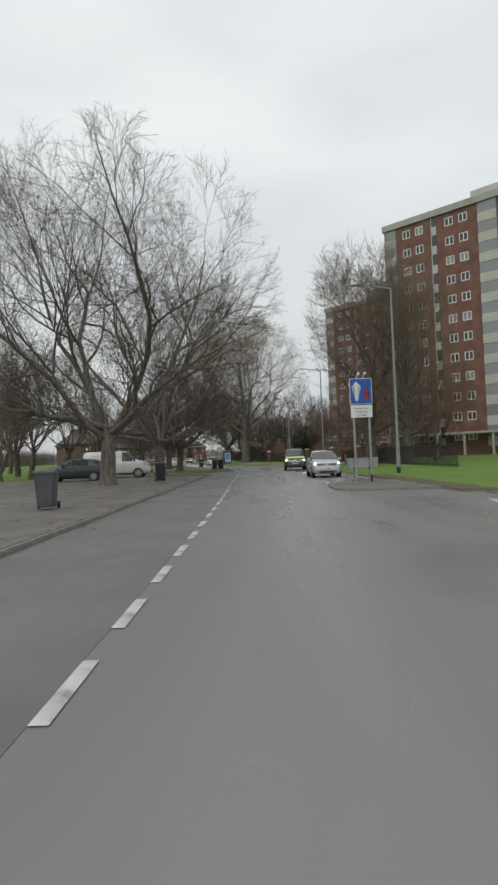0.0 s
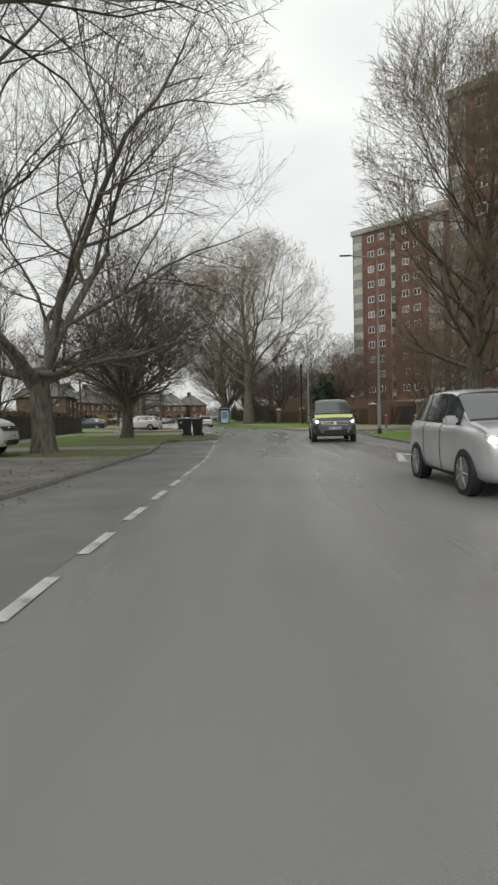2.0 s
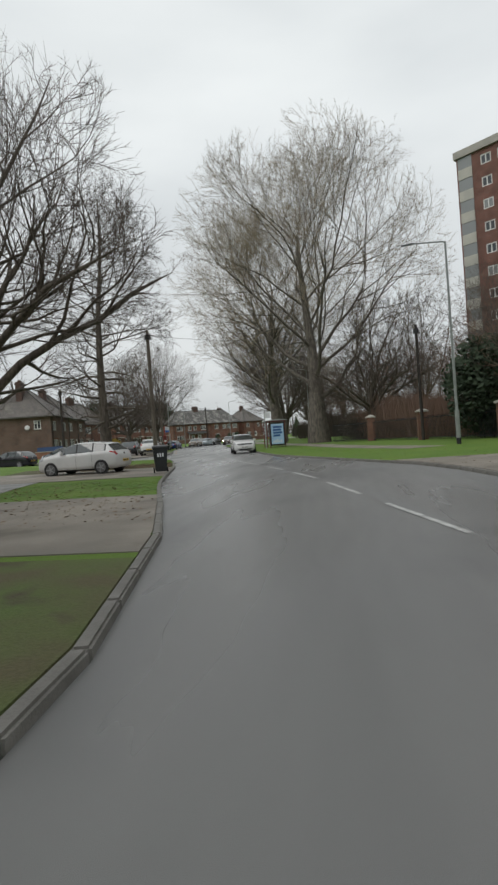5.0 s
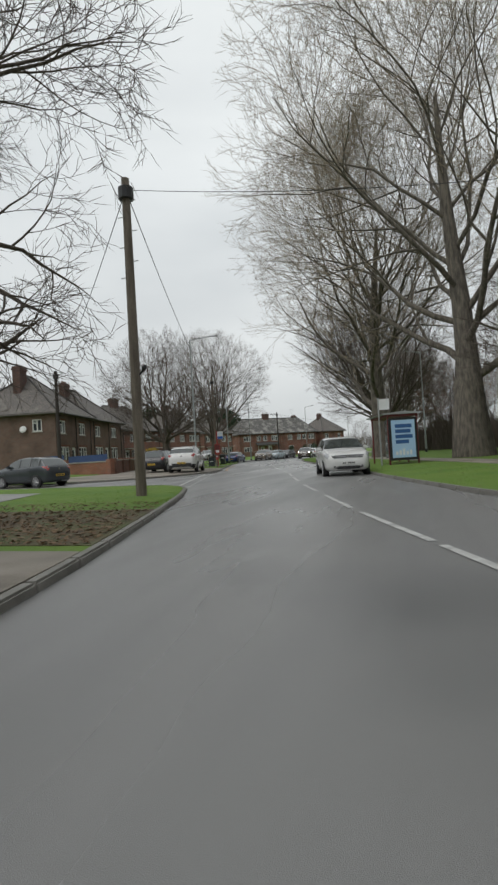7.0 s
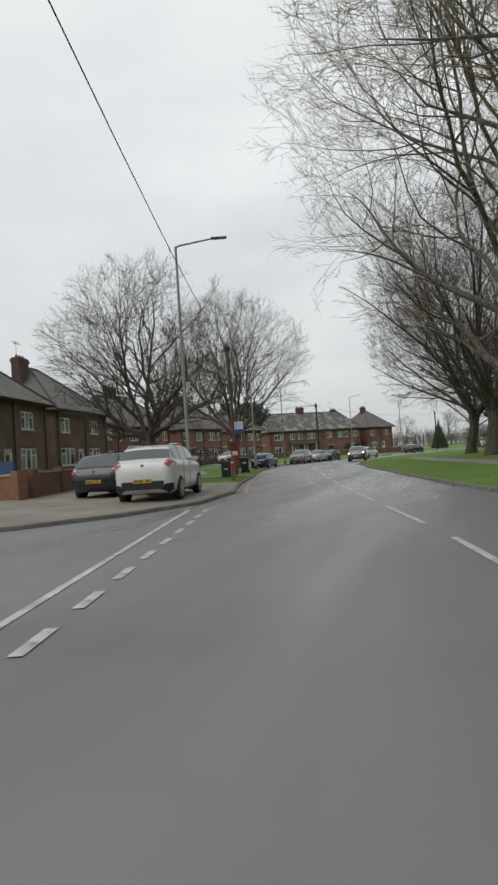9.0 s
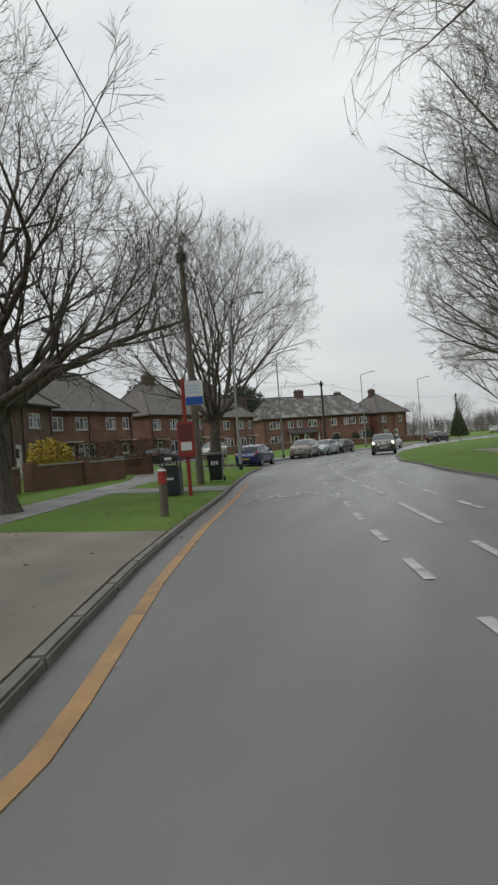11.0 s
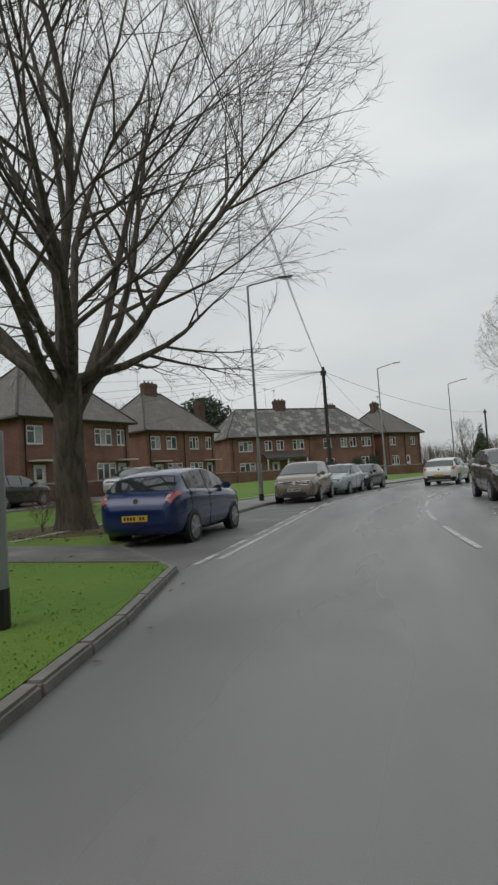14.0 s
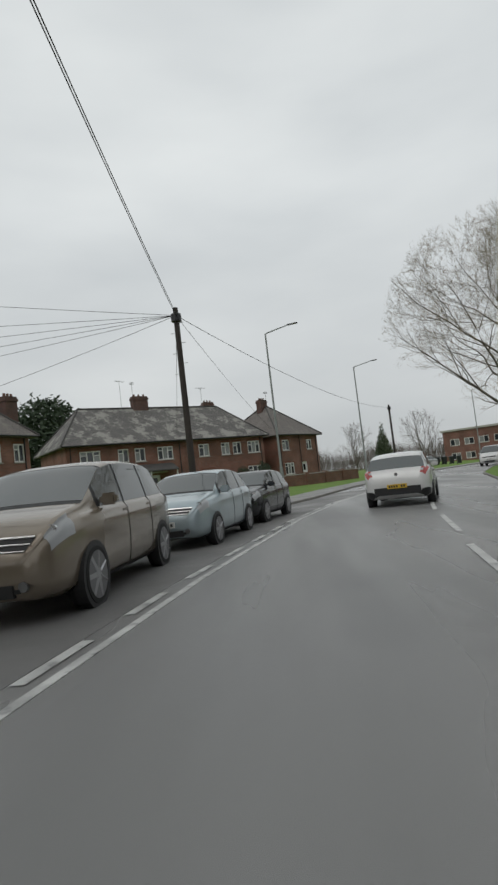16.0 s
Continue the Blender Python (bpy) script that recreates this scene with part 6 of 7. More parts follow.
far_woods([(15.5, 62), (13.5, 78), (9.5, 92), (6.5, 99)], 6500, 1.5, 5.0, 1.8, M["twig_red"], "bare reddish scrub behind the railings", 5)
for x0, y0, x1, y1 in ((34, 246, 50, 238), (52, 232, 70, 222)):
    copy_thing(hp, face(x0, y0, x1, y1, -0.1) @ Matrix.Diagonal((2.0, 1.2, 0.8, 1)))["label"] = "low brick building at the far bend"


def low_block(m, w, d, h):
    """A long flat-roofed brick building with a band of white-framed windows."""
    t = thing("brick_building", m, "long low brown brick building with a flat roof", "building")
    ops = [(1.2 + k * 2.6, 2.9 + k * 2.6, z, z + 1.2) for k in range(int((w - 2) / 2.6)) for z in (0.9, 3.5)]
    wall = uv_walls(part("wall", wall_boxes(B(), w, h, 0.3, ops), M["brick_tower"], t))
    uv_walls(part("wall", box(B(), 0, w, d - 0.3, d, 0, h), M["brick_tower"], t))
    for x in (0, w - 0.3):
        uv_walls(part("wall", box(B(), x, x + 0.3, 0.302, d - 0.302, 0, h), M["brick_tower"], t))
    for x0, x1, z0, z1 in ops:
        window_part(wall, x0, x1, z0, z1, 2, transom=False)
    part("roof", box(B(), -0.3, w + 0.3, -0.3, d + 0.3, h + 0.002, h + 0.35), M["concrete"], t, "pale flat roof edge")


low_block(face(9.5, 250.0, 30.0, 238.0, -0.1), 24.0, 9.0, 6.2)
for k in range(4):
    copy_thing(b0, put(2.6 + k * 0.95, 229.6 - k * 0.5, 20 - k * 9) @ Matrix.Scale(1.15, 4))["label"] = "dark refuse bins lined up on the far grass"


# ---------------------------------------------------------------- grass blades and fallen leaves
def on_paving(x, y):
    return any(y0 - 0.1 <= y <= y1 + 0.1 and a(y) - 0.05 <= x <= b(y) + 0.05 for y0, y1, a, b in PAVED)


def blades(name, side, spans, material, label, seed, tall):
    """Tufts of grass along a verge, denser towards the kerb."""
    rng = random.Random(seed)
    verts, faces = [], []
    for y0, y1, reach, n in spans:
        for _ in range(n):
            y = rng.uniform(y0, y1)
            d = 0.15 + reach * rng.random() ** 1.6
            x = kl(y) - d if side < 0 else kr(y) + d
            if on_paving(x, y):
                continue
            z = rise(x, y) - 0.012
            for _ in range(3):
                a = rng.uniform(0, 6.283)
                h = tall * rng.uniform(0.5, 1.3) * (0.8 + 0.5 * noise.noise((x * 0.8, y * 0.8, seed)))
                w = rng.uniform(0.006, 0.013)
                px, py = x + rng.gauss(0, 0.03), y + rng.gauss(0, 0.03)
                lx, ly = rng.gauss(0, 0.4) * h, rng.gauss(0, 0.4) * h
                k = len(verts)
                verts += [(px - w * math.cos(a), py - w * math.sin(a), z), (px + w * math.cos(a), py + w * math.sin(a), z), (px + lx, py + ly, z + h)]
                faces.append((k, k + 1, k + 2))
    return tagged(pydata(name, verts, faces, material), label, "grass", kind="stuff")


blades("verge_grass", -1, [(51, 88, 7.0, 17000), (104, 134, 5.0, 16000), (136, 172, 6.5, 7000)], M["grass_blade"], "short green grass blades on the west verge", 81, 0.03)
blades("lawn_grass", 1, [(48, 61, 5.0, 3500), (73, 137, 5.0, 14000)], M["grass_blade"], "short green grass blades on the park side", 82, 0.03)


def leaf_scatter(spots, seed):
    rng = random.Random(seed)
    verts, faces = [], []
    for f, y0, y1, d0, d1, n in spots:
        for _ in range(n):
            y, d = rng.uniform(y0, y1), rng.uniform(d0, d1)
            x = f(y) + d
            z = (rise(x, y) if not kl(y) < x < kr(y) else 0.004) + 0.016
            a, s = rng.uniform(0, 6.283), rng.uniform(0.025, 0.055)
            c_, s_ = math.cos(a) * s, math.sin(a) * s
            k = len(verts)
            verts += [(x - c_, y - s_, z), (x + s_ * 0.6, y - c_ * 0.6, z + rng.uniform(0, 0.02)), (x + c_, y + s_, z + rng.uniform(0, 0.012)), (x - s_ * 0.6, y + c_ * 0.6, z + rng.uniform(0, 0.02))]
            faces.append((k, k + 1, k + 2, k + 3))
    return tagged(pydata("dead_leaves", verts, faces, M["dead_leaf"]), "scattered brown dead leaves on verge and gutter", "leaves", kind="stuff")


leaf_scatter([(kl, 73.2, 77.0, -7.0, -0.2, 4200), (kl, 76.6, 78.8, -6.0, -0.2, 700), (kl, 55, 64, -7.0, -0.2, 900), (kl, -5, 40, -4.0, 0.5, 1800), (kl, 104, 134, -6, 0.25, 500), (kl, 136, 139.5, -4.2, -1.0, 700), (kr, 50, 120, -0.25, 5, 700)], 5)


# ---------------------------------------------------------------- cars
CARS = {
    # position along the car from nose to tail, height as a share of the whole
    "coupe": dict(sh=[(0, .36), (.010, .43), (.03, .52), (.07, .585), (.15, .615), (.28, .645), (.5, .665), (.80, .70), (.90, .69), (.965, .655), (.985, .58), (1, .45)],
                  top=[(0, .375), (.010, .45), (.03, .54), (.07, .61), (.15, .655), (.225, .695), (.385, .925), (.46, .985), (.56, 1.0), (.68, .985), (.79, .945), (.855, .895), (.950, .70), (.975, .64), (.988, .58), (1, .46)],
                  screen=(.235, .405), side=((.315, .57), (.59, .815)), rear=(.862, .948), wheels=(.195, .80)),
    "hatch": dict(sh=[(0, .36), (.010, .43), (.03, .51), (.07, .575), (.15, .605), (.28, .635), (.5, .655), (.84, .69), (.93, .675), (.97, .63), (.988, .56), (1, .45)],
                  top=[(0, .375), (.010, .45), (.03, .53), (.07, .60), (.15, .65), (.235, .69), (.40, .93), (.47, .982), (.58, 1.0), (.72, .99), (.83, .955), (.875, .915), (.955, .69), (.978, .63), (.990, .56), (1, .46)],
                  screen=(.245, .415), side=((.325, .50), (.52, .70), (.72, .84)), rear=(.88, .952), wheels=(.195, .81)),
    "mpv": dict(sh=[(0, .34), (.010, .42), (.03, .50), (.07, .565), (.14, .60), (.24, .62), (.5, .635), (.90, .66), (.965, .64), (.988, .57), (1, .46)],
                top=[(0, .355), (.010, .44), (.03, .525), (.07, .60), (.13, .645), (.185, .67), (.365, .935), (.45, .985), (.58, 1.0), (.80, .985), (.91, .935), (.962, .68), (.980, .62), (.992, .56), (1, .47)],
                screen=(.195, .385), side=((.275, .46), (.48, .69), (.71, .885)), rear=(.916, .960), wheels=(.19, .80)),
    "suv": dict(sh=[(0, .38), (.010, .46), (.03, .55), (.07, .605), (.14, .635), (.28, .66), (.5, .675), (.88, .71), (.96, .69), (.985, .62), (1, .50)],
                top=[(0, .395), (.010, .48), (.03, .575), (.07, .63), (.14, .67), (.23, .70), (.395, .94), (.47, .985), (.58, 1.0), (.76, .985), (.87, .935), (.945, .735), (.975, .69), (.988, .62), (1, .51)],
                screen=(.24, .415), side=((.32, .50), (.52, .70), (.72, .86)), rear=(.876, .942), wheels=(.20, .80)),
    "van": dict(sh=[(0, .30), (.010, .38), (.03, .45), (.06, .51), (.12, .555), (.22, .585), (.5, .59), (.96, .60), (.985, .58), (1, .50)],
                top=[(0, .315), (.010, .40), (.03, .475), (.06, .54), (.12, .60), (.175, .64), (.31, .93), (.38, .985), (.6, 1.0), (.94, .985), (.974, .93), (.988, .64), (1, .51)],
                screen=(.185, .325), side=((.24, .40),), rear=(.976, .986), wheels=(.18, .79)),
}
EVEN = np.unique(np.concatenate([[0, .004, .010, .018, .028, .04], np.linspace(.055, .945, 56), [.957, .968, .978, .986, .993, .997, 1.0]]))


def profile(pts):
    """A polyline of (position, value) read at the stations, with its corners eased."""
    fine = np.linspace(0, 1, 801)
    v = np.interp(fine, [p[0] for p in pts], [p[1] for p in pts])
    for width in (25, 17):
        pad = np.concatenate([np.full(width, v[0]), v, np.full(width, v[-1])])
        sm = np.convolve(pad, np.ones(width) / width, "same")[width:-width]
        keep = np.clip(np.minimum(fine, 1 - fine) / 0.03, 0, 1)
        v = v * (1 - keep) + sm * keep
    return np.interp(EVEN, fine, v)


def car(label, m, kind, L, W, H, colour, category="car", lit=False, plate=None, black_bumper=False, bonnet=None, rails=False, group="parked cars", tail="red", hub=None):
    """A car with its nose towards +y, standing on z = 0."""
    t = thing("car", m, label, category, group)
    k = CARS[kind]
    s = EVEN
    N = len(s)
    sh, top = profile(k["sh"]) * H, profile(k["top"]) * H
    top = np.maximum(top, sh + 0.012)
    width = np.interp(s, [0, .006, .015, .03, .055, .09, .15, .25, .75, .88, .94, .97, .986, 1], [.60, .70, .785, .86, .92, .958, .985, 1.0, 1.0, .985, .955, .905, .84, .70]) * W / 2
    zb = np.interp(s, [0, .02, .08, .15, .88, .96, 1], [.205, .15, .13, .125, .125, .15, .215]) * H
    cabin = np.clip((top - sh) / (0.30 * H), 0, 1)
    ygrid = (0.5 - s) * L

    def section(i):
        w, a, b, c, cb = width[i], zb[i], sh[i], top[i], cabin[i]
        wr = w * (0.92 - 0.155 * cb) * (1 - np.interp(s[i], [0.5, 0.75, 0.95], [0, 0.02, 0.09]) * cb * (0 if kind == "van" else 1))
        mid = a + (b - a) * 0.55
        return [(0, a), (w * .80, a), (w * .955, a + 0.05 * H), (w * .985, a + (b - a) * .30), (w, mid), (w * .996, a + (b - a) * .80), (w * .985, b - 0.03 * H), (w * .945, b), (w * .915, b + 0.012 * H * cb + 0.004),
                (wr + (w * .915 - wr) * .45, b + (c - b) * .55), (wr, b + (c - b) * .90), (wr * .90, c - 0.012 * H * cb), (wr * .55, c + 0.006), (0, c + 0.012)]

    secs = [section(i) for i in range(N)]
    n = len(secs[0])

    def P(i, j, sx, off=0.0):
        x, z = secs[i][j]
        return Vector((sx * x, ygrid[i], z))

    bm = B()
    grid = []
    for i in range(N):
        row = [bm.verts.new(P(i, j, 1)) for j in range(n)]
        neg = [row[0]] + [bm.verts.new(P(i, j, -1)) for j in range(1, n - 1)] + [row[-1]]
        grid.append((row, neg))
    for i in range(N - 1):
        for side, flip in ((0, 0), (1, 1)):
            a, b = grid[i][side], grid[i + 1][side]
            for j in range(n - 1):
                q = (a[j], a[j + 1], b[j + 1], b[j])
                bm.faces.new(q if not flip else q[::-1])
    for gi in (0, N - 1):
        loop = grid[gi][0] + grid[gi][1][-2:0:-1]
        bm.faces.new(loop if gi else loop[::-1])
    bmesh.ops.recalc_face_normals(bm, faces=bm.faces)
    body = part("body", bm, colour, t, smooth=True)

    def si(v):
        return int(np.argmin(np.abs(EVEN - v)))

    def patch(name, mt, i0, i1, j0, j1, sides=(1, -1), off=0.006, label="", both=False, parent=None):
        """A skin laid just proud of the body between stations and section points."""
        out = []
        for sx in ((1,) if both else sides):
            vs = {}
            bmp = B()
            cols = [(sx, j) for j in range(j0, j1 + 1)] if not both else [(1, j) for j in range(j0, n)] + [(-1, j) for j in range(n - 2, j0 - 1, -1)]
            pts = [[P(i, j, q) for q, j in cols] for i in range(i0, i1 + 1)]
            for r in range(len(pts)):
                for c in range(len(cols)):
                    pu = pts[min(r + 1, len(pts) - 1)][c] - pts[max(r - 1, 0)][c]
                    pv = pts[r][min(c + 1, len(cols) - 1)] - pts[r][max(c - 1, 0)]
                    nn = pu.cross(pv)
                    nn = nn.normalized() if nn.length > 1e-9 else Vector((0, 0, 1))
                    if nn.dot(pts[r][c] - Vector((0, pts[r][c].y * 0.6, H * 0.45))) < 0:
                        nn = -nn
                    vs[r, c] = bmp.verts.new(pts[r][c] + nn * off)
            for r in range(len(pts) - 1):
                for c in range(len(cols) - 1):
                    bmp.faces.new((vs[r, c], vs[r, c + 1], vs[r + 1, c + 1], vs[r + 1, c]))
            bmesh.ops.recalc_face_normals(bmp, faces=bmp.faces)
            out.append(part(name, bmp, mt, parent or t, label, smooth=True))
        return out

    a0, a1 = si(k["screen"][0]), si(k["screen"][1])
    patch("window_seal", M["trim"], a0 - 1, a1 + 1, 10, 13, both=True, off=0.003)
    patch("window_seal", M["trim"], si(k["side"][0][0]) - 1, si(k["side"][-1][1]) + 1, 8, 10, off=0.003)
    patch("windscreen", M["car_glass"], si(k["screen"][0]), si(k["screen"][1]), 10, 13, both=True)
    patch("rear_window", M["car_glass"], si(k["rear"][0]), max(si(k["rear"][1]), si(k["rear"][0]) + 1), 10, 13, both=True)
    for a, b in k["side"]:
        patch("side_window", M["car_glass"], si(a), si(b), 8, 10)
    patch("sill", M["trim"], si(.1), si(.9), 1, 2, off=0.008)
    # lights
    on = M["headlight_on"] if lit else M["clear_lens"]
    patch("headlight", M["clear_lens"], si(.026), si(.105), 5, 10, off=0.007, label="clear headlamp lens")
    for sx in (-1, 1):
        q = P(si(.055), 8, sx)
        part("bulb_ring", tube(B(), [(q.x * .97, q.y - 0.01, q.z - 0.02), (q.x * .97, q.y + 0.03, q.z - 0.012)], [0.055, 0.05], 14), M["chrome"], t)
    if kind != "van":
        patch("tail_light", M["red_lens"], si(.915), si(.985), 6, 8, off=0.007, label="red tail lamp")
        patch("tail_light", M["red_lens"], si(.962), si(.988), 8, 11, off=0.007, label="red tail lamp")
        patch("reversing_lens", M["clear_lens"], si(.968), si(.982), 10, 11, off=0.010)
    if lit:
        for sx in (-1, 1):
            bml = B()
            bmesh.ops.create_uvsphere(bml, u_segments=12, v_segments=8, radius=0.052)
            q = P(si(.04), 8, sx)
            lo = part("headlamp_bulb", bml, on, t, "lit headlamp", smooth=True)
            lo.matrix_basis = Matrix.Translation((q.x * 0.97, q.y + 0.02, q.z - 0.01))
    if kind == "van":
        patch("tail_light", M["red_lens"], si(.965), N - 2, 5, 9, off=0.008)
    # nose: grille, intake, plate
    z0, z1, zs = zb[0], top[0], H
    yf = L / 2
    wf = width[0]
    g = patch("grille", M["trim"], 2, 4, 11, 13, off=0.006, both=True, label="dark grille")[0]
    for i in (2, 3, 4):
        rim_line = [P(i, j, sx) + Vector((0, 0.012, 0.002)) for sx, js in ((1, (11, 12)), (1, (13,)), (-1, (12, 11))) for j in js]
        part("grille_bar", tube(B(), rim_line, 0.016 if i == 4 else 0.009, 6), M["chrome"], g)
    q = P(si(.018), 13, 1)
    part("badge", tube(B(), [(0, q.y - 0.01, q.z), (0, q.y + 0.03, q.z + 0.005)], 0.06, 16), M["chrome"], g)
    part("lower_intake", box(B(), -wf * .80, wf * .80, yf - 0.05, yf + 0.012, H * .175, H * .25, bevel=0.008), M["trim"], t)
    for sx in (-1, 1):
        part("fog_lamp", tube(B(), [(sx * wf * .98, yf - 0.1, H * .235), (sx * wf * .96, yf + 0.006, H * .235)], 0.05, 10), M["rim_dark"], t)
    pw = part("number_plate", box(B(), -0.26, 0.26, yf + 0.014, yf + 0.034, H * .29, H * .29 + 0.11), M["plate_white"], t, "white front plate")
    for q in range(7):
        if q != 4:
            box_part("plate_bar", (-0.22 + q * 0.064, -0.175 + q * 0.064, yf + 0.0345, yf + 0.037, H * .29 + 0.025, H * .29 + 0.085), M["ink"], pw)
    # tail: plate, bumper, badge, handle
    yr = -L / 2
    zp = H * (.335 if kind != "van" else .36)
    py = part("number_plate", box(B(), -0.26, 0.26, yr - 0.026, yr + 0.03, zp, zp + 0.11), M["plate_yellow"], t, "yellow rear plate")
    for q in range(7):
        if q != 4:
            box_part("plate_bar", (-0.22 + q * 0.064, -0.175 + q * 0.064, yr - 0.0285, yr - 0.0262, zp + 0.025, zp + 0.085), M["ink"], py)
    q = P(si(.984), 13, 1)
    part("tailgate_badge", tube(B(), [(0, q.y + 0.03, q.z), (0, q.y - 0.016, q.z)], 0.05, 12), M["chrome"], t)
    if black_bumper:
        patch("rear_bumper", M["trim"], si(.94), N - 1, 1, 3, off=0.010, label="black lower bumper")
        box_part("bumper_panel", (-width[-1] * .96, width[-1] * .96, yr - 0.012, yr + 0.05, zb[-1] + 0.005, H * .36), M["trim"], t)
    box_part("front_lip", (-wf * .9, wf * .9, yf - 0.06, yf + 0.006, zb[0] - 0.01, zb[0] + 0.03), M["trim"], t)
    if bonnet:
        patch("bonnet_band", bonnet, si(.075), si(.15), 9, 13, off=0.008, both=True, label="bright yellow bonnet band")
        patch("side_band", bonnet, si(.2), si(.95), 4, 5, off=0.008, label="bright yellow side stripe")
    # door seams and handles
    for sx in (-1, 1):
        for a, b in k["side"][:2]:
            i = si(b) - 1
            q = P(i, 6, sx)
            part("door_handle", box(B(), q.x - 0.012, q.x + 0.022 * sx + 0.012, q.y - 0.09, q.y + 0.09, q.z - 0.045, q.z - 0.015, bevel=0.006), colour, t)
            seam = part("door_seam", tube(B(), [P(si(b), j, sx) + Vector((sx * 0.001, 0, 0)) for j in range(2, 9)], 0.006, 4), M["trim"], t)
        i = si(k["side"][0][0]) + 1
        q = P(i, 8, sx)
        mir = part("wing_mirror", box(B(), min(q.x, q.x + sx * .21), max(q.x, q.x + sx * .21), q.y - 0.06, q.y + 0.07, q.z + 0.0, q.z + 0.14, bevel=0.035), colour, t)
        if rails:
            part("roof_rail", tube(B(), [P(si(.46), 11, sx) + Vector((0, 0, 0.02)), P(si(.5), 11, sx) + Vector((0, 0, 0.06)), P(si(.8), 11, sx) + Vector((0, 0, 0.06)), P(si(.85), 11, sx)], 0.018, 6), M["chrome"], t)
    # wheels
    r = 0.198 * H if kind != "van" else 0.17 * H
    r = max(0.29, min(r, 0.35))
    for f in k["wheels"]:
        yy = (0.5 - f) * L
        for sx in (-1, 1):
            xo = W / 2
            # Black disc over the body side: the arch gap's shade put in as colour.
            arch = part("wheel_arch", tube(B(), [(sx * (xo - 0.12), yy, r), (sx * (xo + 0.004), yy, r)], r + 0.04, 24), M["trim"], t, "black disc painted as the shade of the wheel arch gap")
            w = part("wheel", tube(B(), [(sx * (xo - 0.2), yy, r), (sx * (xo - 0.02), yy, r), (sx * (xo + 0.012), yy, r)], [r, r, r * .93], 26), M["rubber"], t, "black tyre")
            rim = part("rim", tube(B(), [(sx * (xo - 0.05), yy, r), (sx * (xo + 0.016), yy, r)], r * .78, 22), M["rim_dark"], w)
            bmr = B()
            for q in range(7 if hub is None else hub):
                a = q * 2 * math.pi / (7 if hub is None else hub)
                c, s_ = math.cos(a), math.sin(a)
                tube(bmr, [(sx * (xo - 0.012), yy + 0.04 * c, r + 0.04 * s_), (sx * (xo - 0.016), yy + r * .76 * c, r + r * .76 * s_)], [0.045, 0.042], 5)
            tube(bmr, [(sx * (xo + 0.0), yy, r), (sx * (xo + 0.026), yy, r)], 0.06, 12)
            part("spokes", bmr, M["alloy"], w, "silver spokes")
    return t


def park(x, y, turn, z=None):
    """turn 0: nose towards +y; 180: nose towards -y."""
    return Matrix.Translation((x, y, z if z is not None else 0.005)) @ Matrix.Rotation(radians(turn), 4, "Z")


P_SILVER, P_WHITE, P_BLUE = paint("silver_paint", (0.56, 0.57, 0.58), 0.35), paint("white_car_paint", (0.66, 0.66, 0.65)), paint("blue_car_paint", (0.005, 0.021, 0.098), 0.2)
P_GOLD, P_ICE, P_DARK = paint("bronze_paint", (0.255, 0.212, 0.165), 0.4), paint("ice_blue_paint", (0.42, 0.50, 0.53), 0.3), paint("dark_car_paint", (0.020, 0.021, 0.024), 0.2)
P_GREY, P_BROWN, P_LIME = paint("grey_car_paint", (0.05, 0.058, 0.066), 0.3), paint("brown_car_paint", (0.11, 0.085, 0.07), 0.4), paint("lime_band", (0.55, 0.62, 0.03))
QUEUE = "cars in the east lane"
car("silver hatchback waiting with its headlamps lit", park(7.4, 24.6, 181), "mpv", 3.7, 1.66, 1.52, P_SILVER, lit=True, group=QUEUE)
car("dark van with a bright yellow bonnet band and lit lamps", park(6.85, 41.6, 178), "van", 4.6, 1.88, 1.88, P_GREY, "van", lit=True, bonnet=P_LIME, group=QUEUE)
car("white hatchback in the oncoming lane", park(-4.5, 90.2, 194), "hatch", 4.3, 1.71, 1.47, P_WHITE, group=QUEUE)
car("brown off-roader with lit headlamps in the oncoming lane", park(-15.7, 145.0, 184), "suv", 4.0, 1.78, 1.55, P_BROWN, lit=True, group=QUEUE)
car("white hatchback with black bumper and red tail lights", park(-16.55, 159.5, -16), "hatch", 4.3, 1.81, 1.47, P_WHITE, black_bumper=True, group="cars in the west lane")
car("white panel van standing at the far bend", park(0.3, 199.5, 152), "van", 4.9, 1.95, 1.97, P_WHITE, "van", group=QUEUE)
LAYBY = "cars parked in the north lay-by"
car("dark blue three-door hatchback parked in the lay-by", park(-23.65, 137.5, -1), "coupe", 4.0, 1.71, 1.45, P_BLUE, group=LAYBY)
car("bronze people carrier parked in the lay-by", park(-22.95, 149.6, 178), "mpv", 4.47, 1.80, 1.64, P_GOLD, group=LAYBY)
car("pale blue hatchback parked in the lay-by", park(-22.05, 154.4, 170), "hatch", 3.9, 1.70, 1.48, P_ICE, group=LAYBY)
car("dark small hatchback parked in the lay-by", park(-21.2, 158.6, 166), "hatch", 3.75, 1.68, 1.42, P_DARK, group=LAYBY)
car("dark hatchback parked at the far kerb", park(-11.6, 183.5, -28), "hatch", 4.1, 1.74, 1.47, P_DARK, group=LAYBY)
WESTCARS = "cars parked on the west side"
car("white hatchback parked on the drive across the verge", park(-8.75, 70.9, 85, rise(-8.75, 70.9) + 0.013), "hatch", 4.03, 1.74, 1.42, P_WHITE, group=WESTCARS, hub=5)
car("white off-roader with roof rails parked at the corner", park(-15.75, 101.5, 13, rise(-15.75, 101.5) + 0.013), "suv", 4.4, 1.80, 1.63, P_WHITE, black_bumper=True, rails=True, group=WESTCARS)
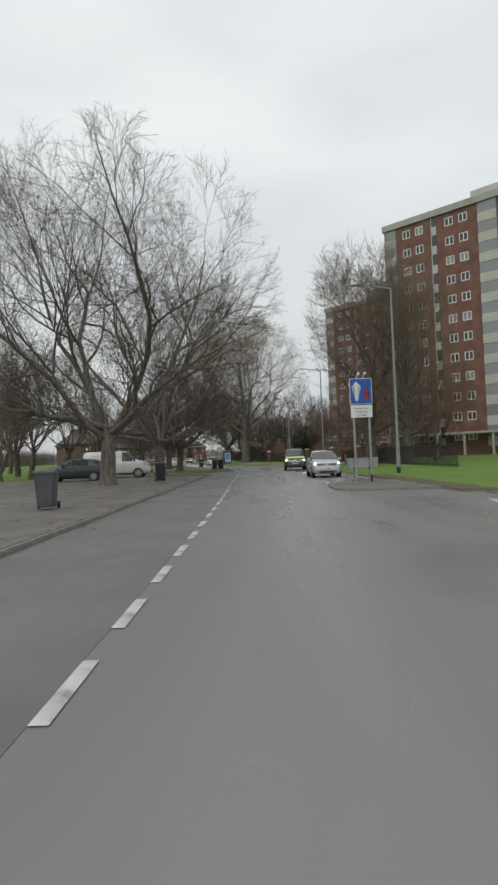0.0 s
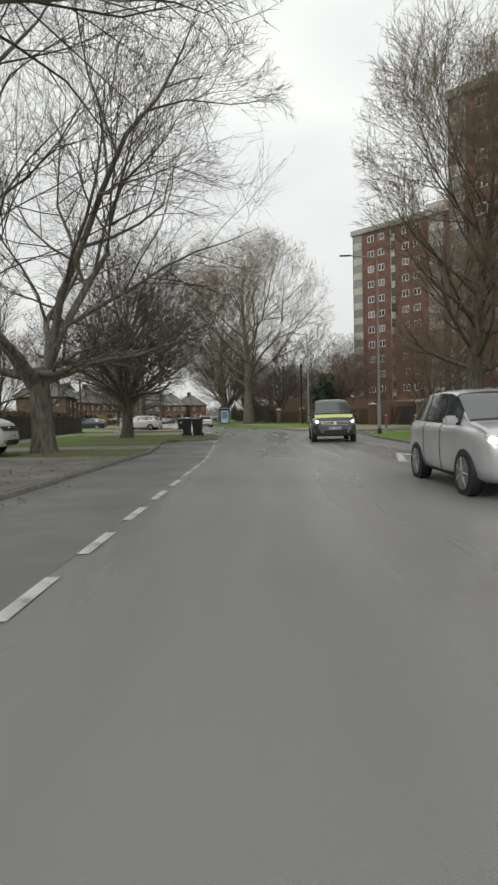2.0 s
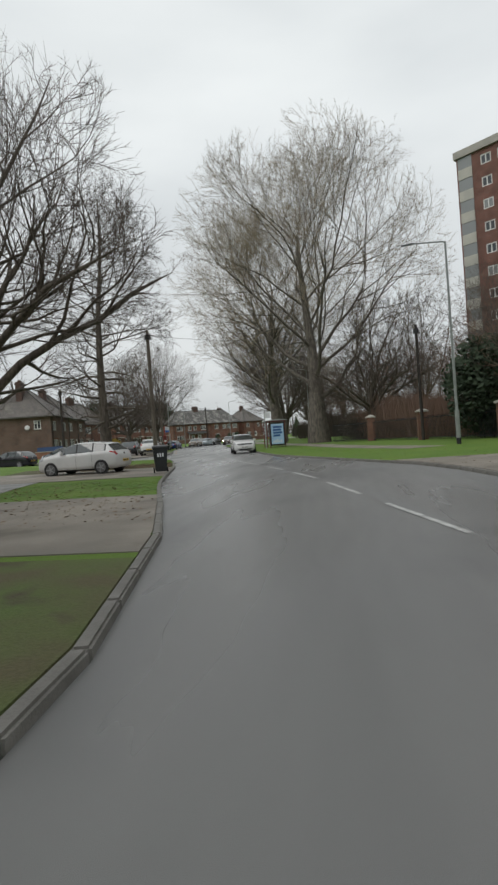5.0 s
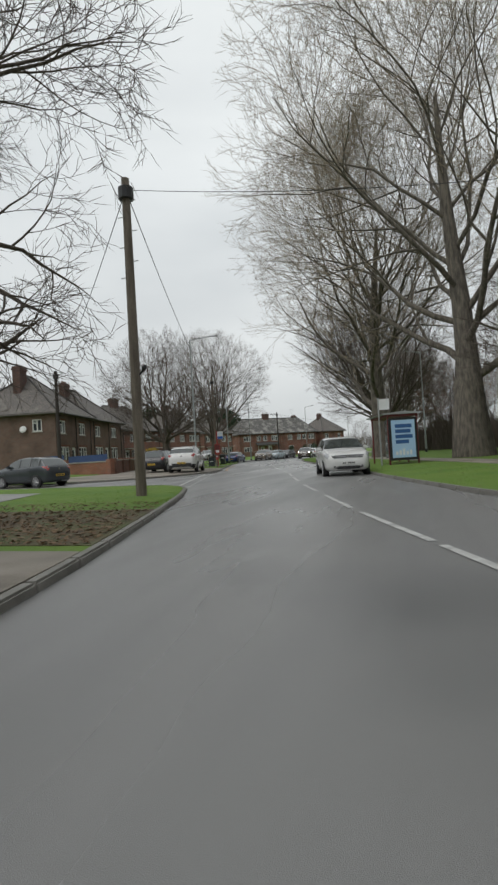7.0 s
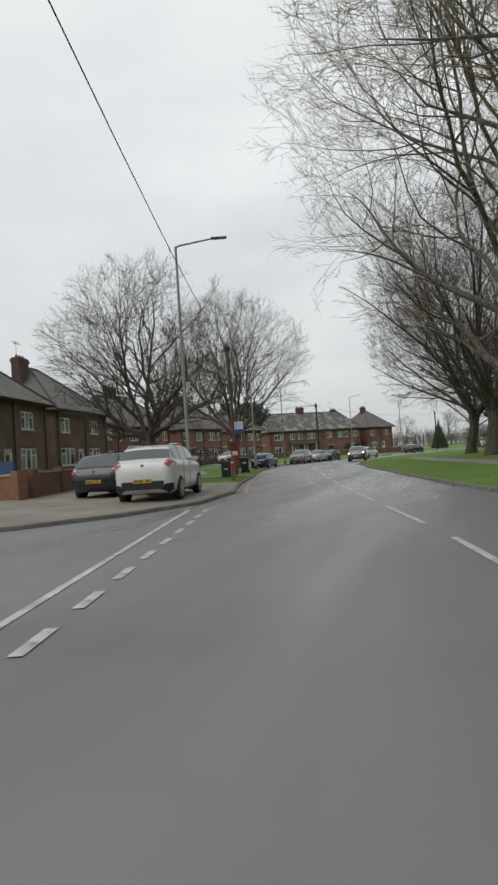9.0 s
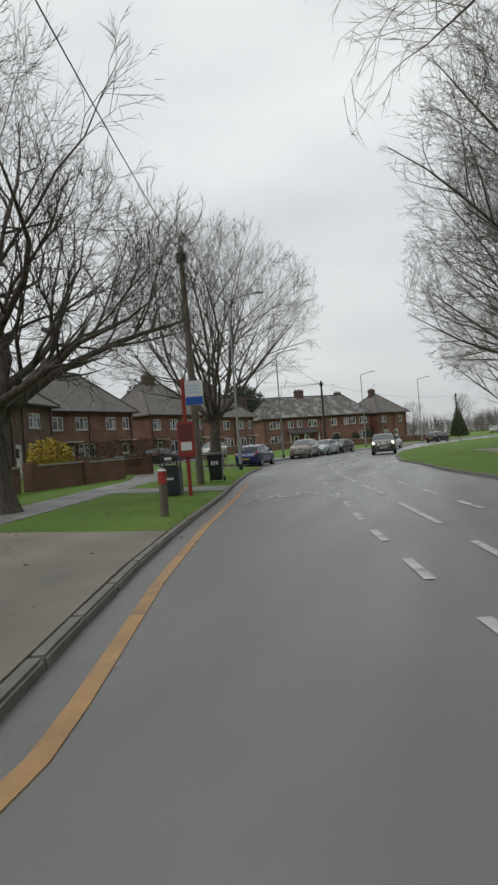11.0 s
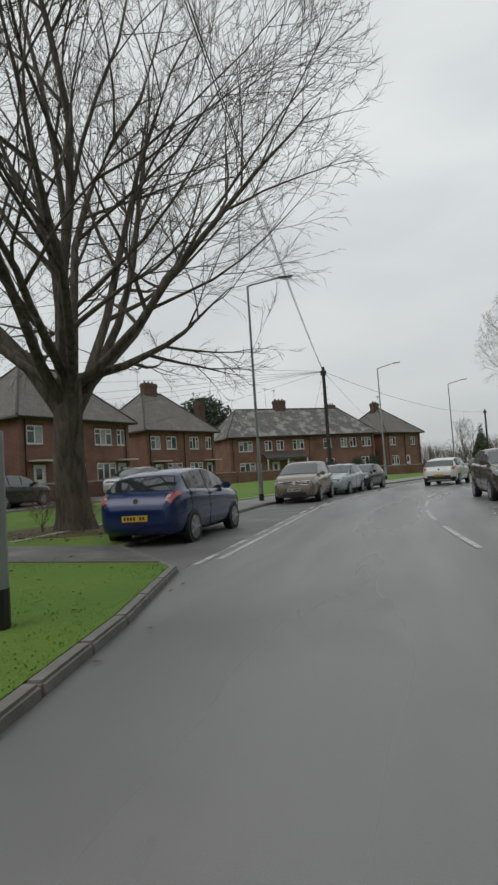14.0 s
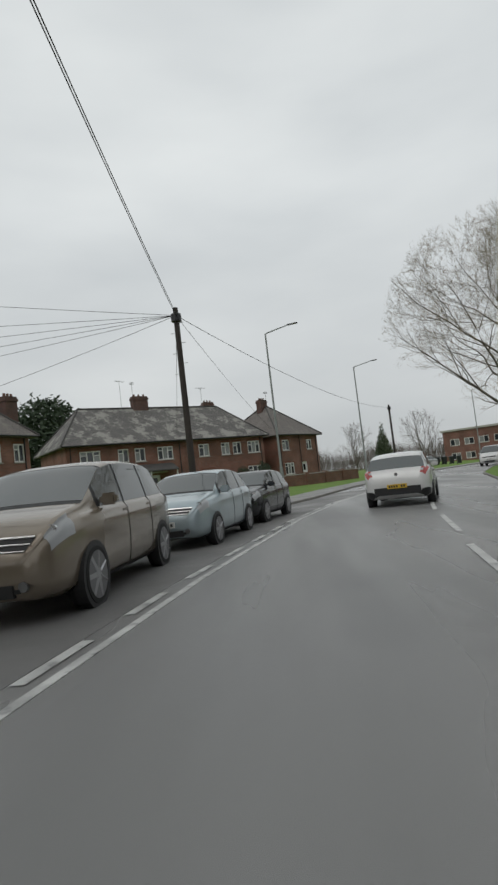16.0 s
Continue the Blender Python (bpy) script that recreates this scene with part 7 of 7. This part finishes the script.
car("dark hatchback parked at the corner", park(-18.6, 103.4, 10, rise(-18.6, 103.4) + 0.013), "hatch", 4.2, 1.78, 1.50, P_DARK, group=WESTCARS)
car("dark grey hatchback parked on the side road", park(-20.4, 92.0, 78, 0.005), "hatch", 4.0, 1.71, 1.49, P_GREY, group=WESTCARS)
car("black hatchback parked on the side road", park(-25.3, 92.1, 84, 0.005), "hatch", 4.1, 1.73, 1.48, P_DARK, group=WESTCARS)
car("silver hatchback parked on the far grass", park(0.6, 227.5, -40, rise(0.6, 227.5) + 0.01), "hatch", 4.1, 1.73, 1.48, P_SILVER, group=WESTCARS)
car("dark hatchback parked on the service road", park(-36.2, 147.6, -4, rise(-36.2, 147.6) + 0.05), "hatch", 4.0, 1.7, 1.45, P_DARK, group=WESTCARS)
car("silver estate car parked on the service road", park(-34.9, 157.2, 176, rise(-34.9, 157.2) + 0.05), "suv", 4.6, 1.85, 1.68, P_SILVER, rails=True, group=WESTCARS)
car("dark blue-grey hatchback parked on the forecourt", park(-8.5, 28.6, 97, rise(-8.5, 28.6) + 0.013), "hatch", 4.2, 1.76, 1.46, P_GREY, group=WESTCARS)
car("white panel van parked on the forecourt", park(-6.8, 33.0, -85, rise(-6.8, 33.0) + 0.013), "van", 5.0, 1.96, 1.98, P_WHITE, "van", group=WESTCARS)

# ---------------------------------------------------------------- kerb stones
def run_of(f, ys):
    return [(f(y), y) for y in ys]


kerb_run("kerb_west_near", run_of(kl, frange(-20, 31, 3.0) + [34, 36, 38, 41, 43.2, 43.7, 44.5, 46, 48, 50, 52, 54, 56, 57.8] + frange(59.5, 83, 2.0) + [83.7, 85, 86, 86.8, 87.4, 87.8]) + [(-25, 87.88), (-45, 87.9)], -1, "grey stone kerb along the west side")
kerb_run("kerb_west_far", [(-60, 93.1), (-40, 93.12)] + run_of(kl, [93.2, 93.5, 93.8, 94.4, 95, 96, 97, 98.2, 99.5, 101.5, 103.4] + frange(105, 129, 2.0) + [130.5, 133, 135.4, 138, 141] + frange(147, 253, 2.0)), -1, "grey stone kerb along the west side")
kerb_run("kerb_east", run_of(kr, [17.2, 18.6] + frange(20.5, 46.5, 2.0) + [46.8, 48, 48.8, 49]), 1, "grey stone kerb along the park side")
kerb_run("kerb_east", run_of(kr, [53.4, 53.6, 54.4, 55.2, 56, 57.3, 58.6, 60.3, 62, 63.5, 65, 66.5, 68] + frange(70, 120, 2.0)), 1, "grey stone kerb along the park side")
kerb_run("kerb_east", run_of(kr, frange(120, 253, 2.0)), 1, "grey stone kerb along the park side")
kerb_run("kerb_east_corner", run_of(kr, [-6, -3, 0, 2, 4, 6, 8, 9, 10.7]), 1, "grey stone kerb at the side turning")
kerb_run("kerb_island", [(9.9, 10.7), (7.6, 10.8), (6.75, 11.1), (6.38, 11.8), (6.38, 13.5), (6.52, 15.4), (7.25, 16.4), (9.5, 17.1)], 1, "grey stone kerb round the build-out")
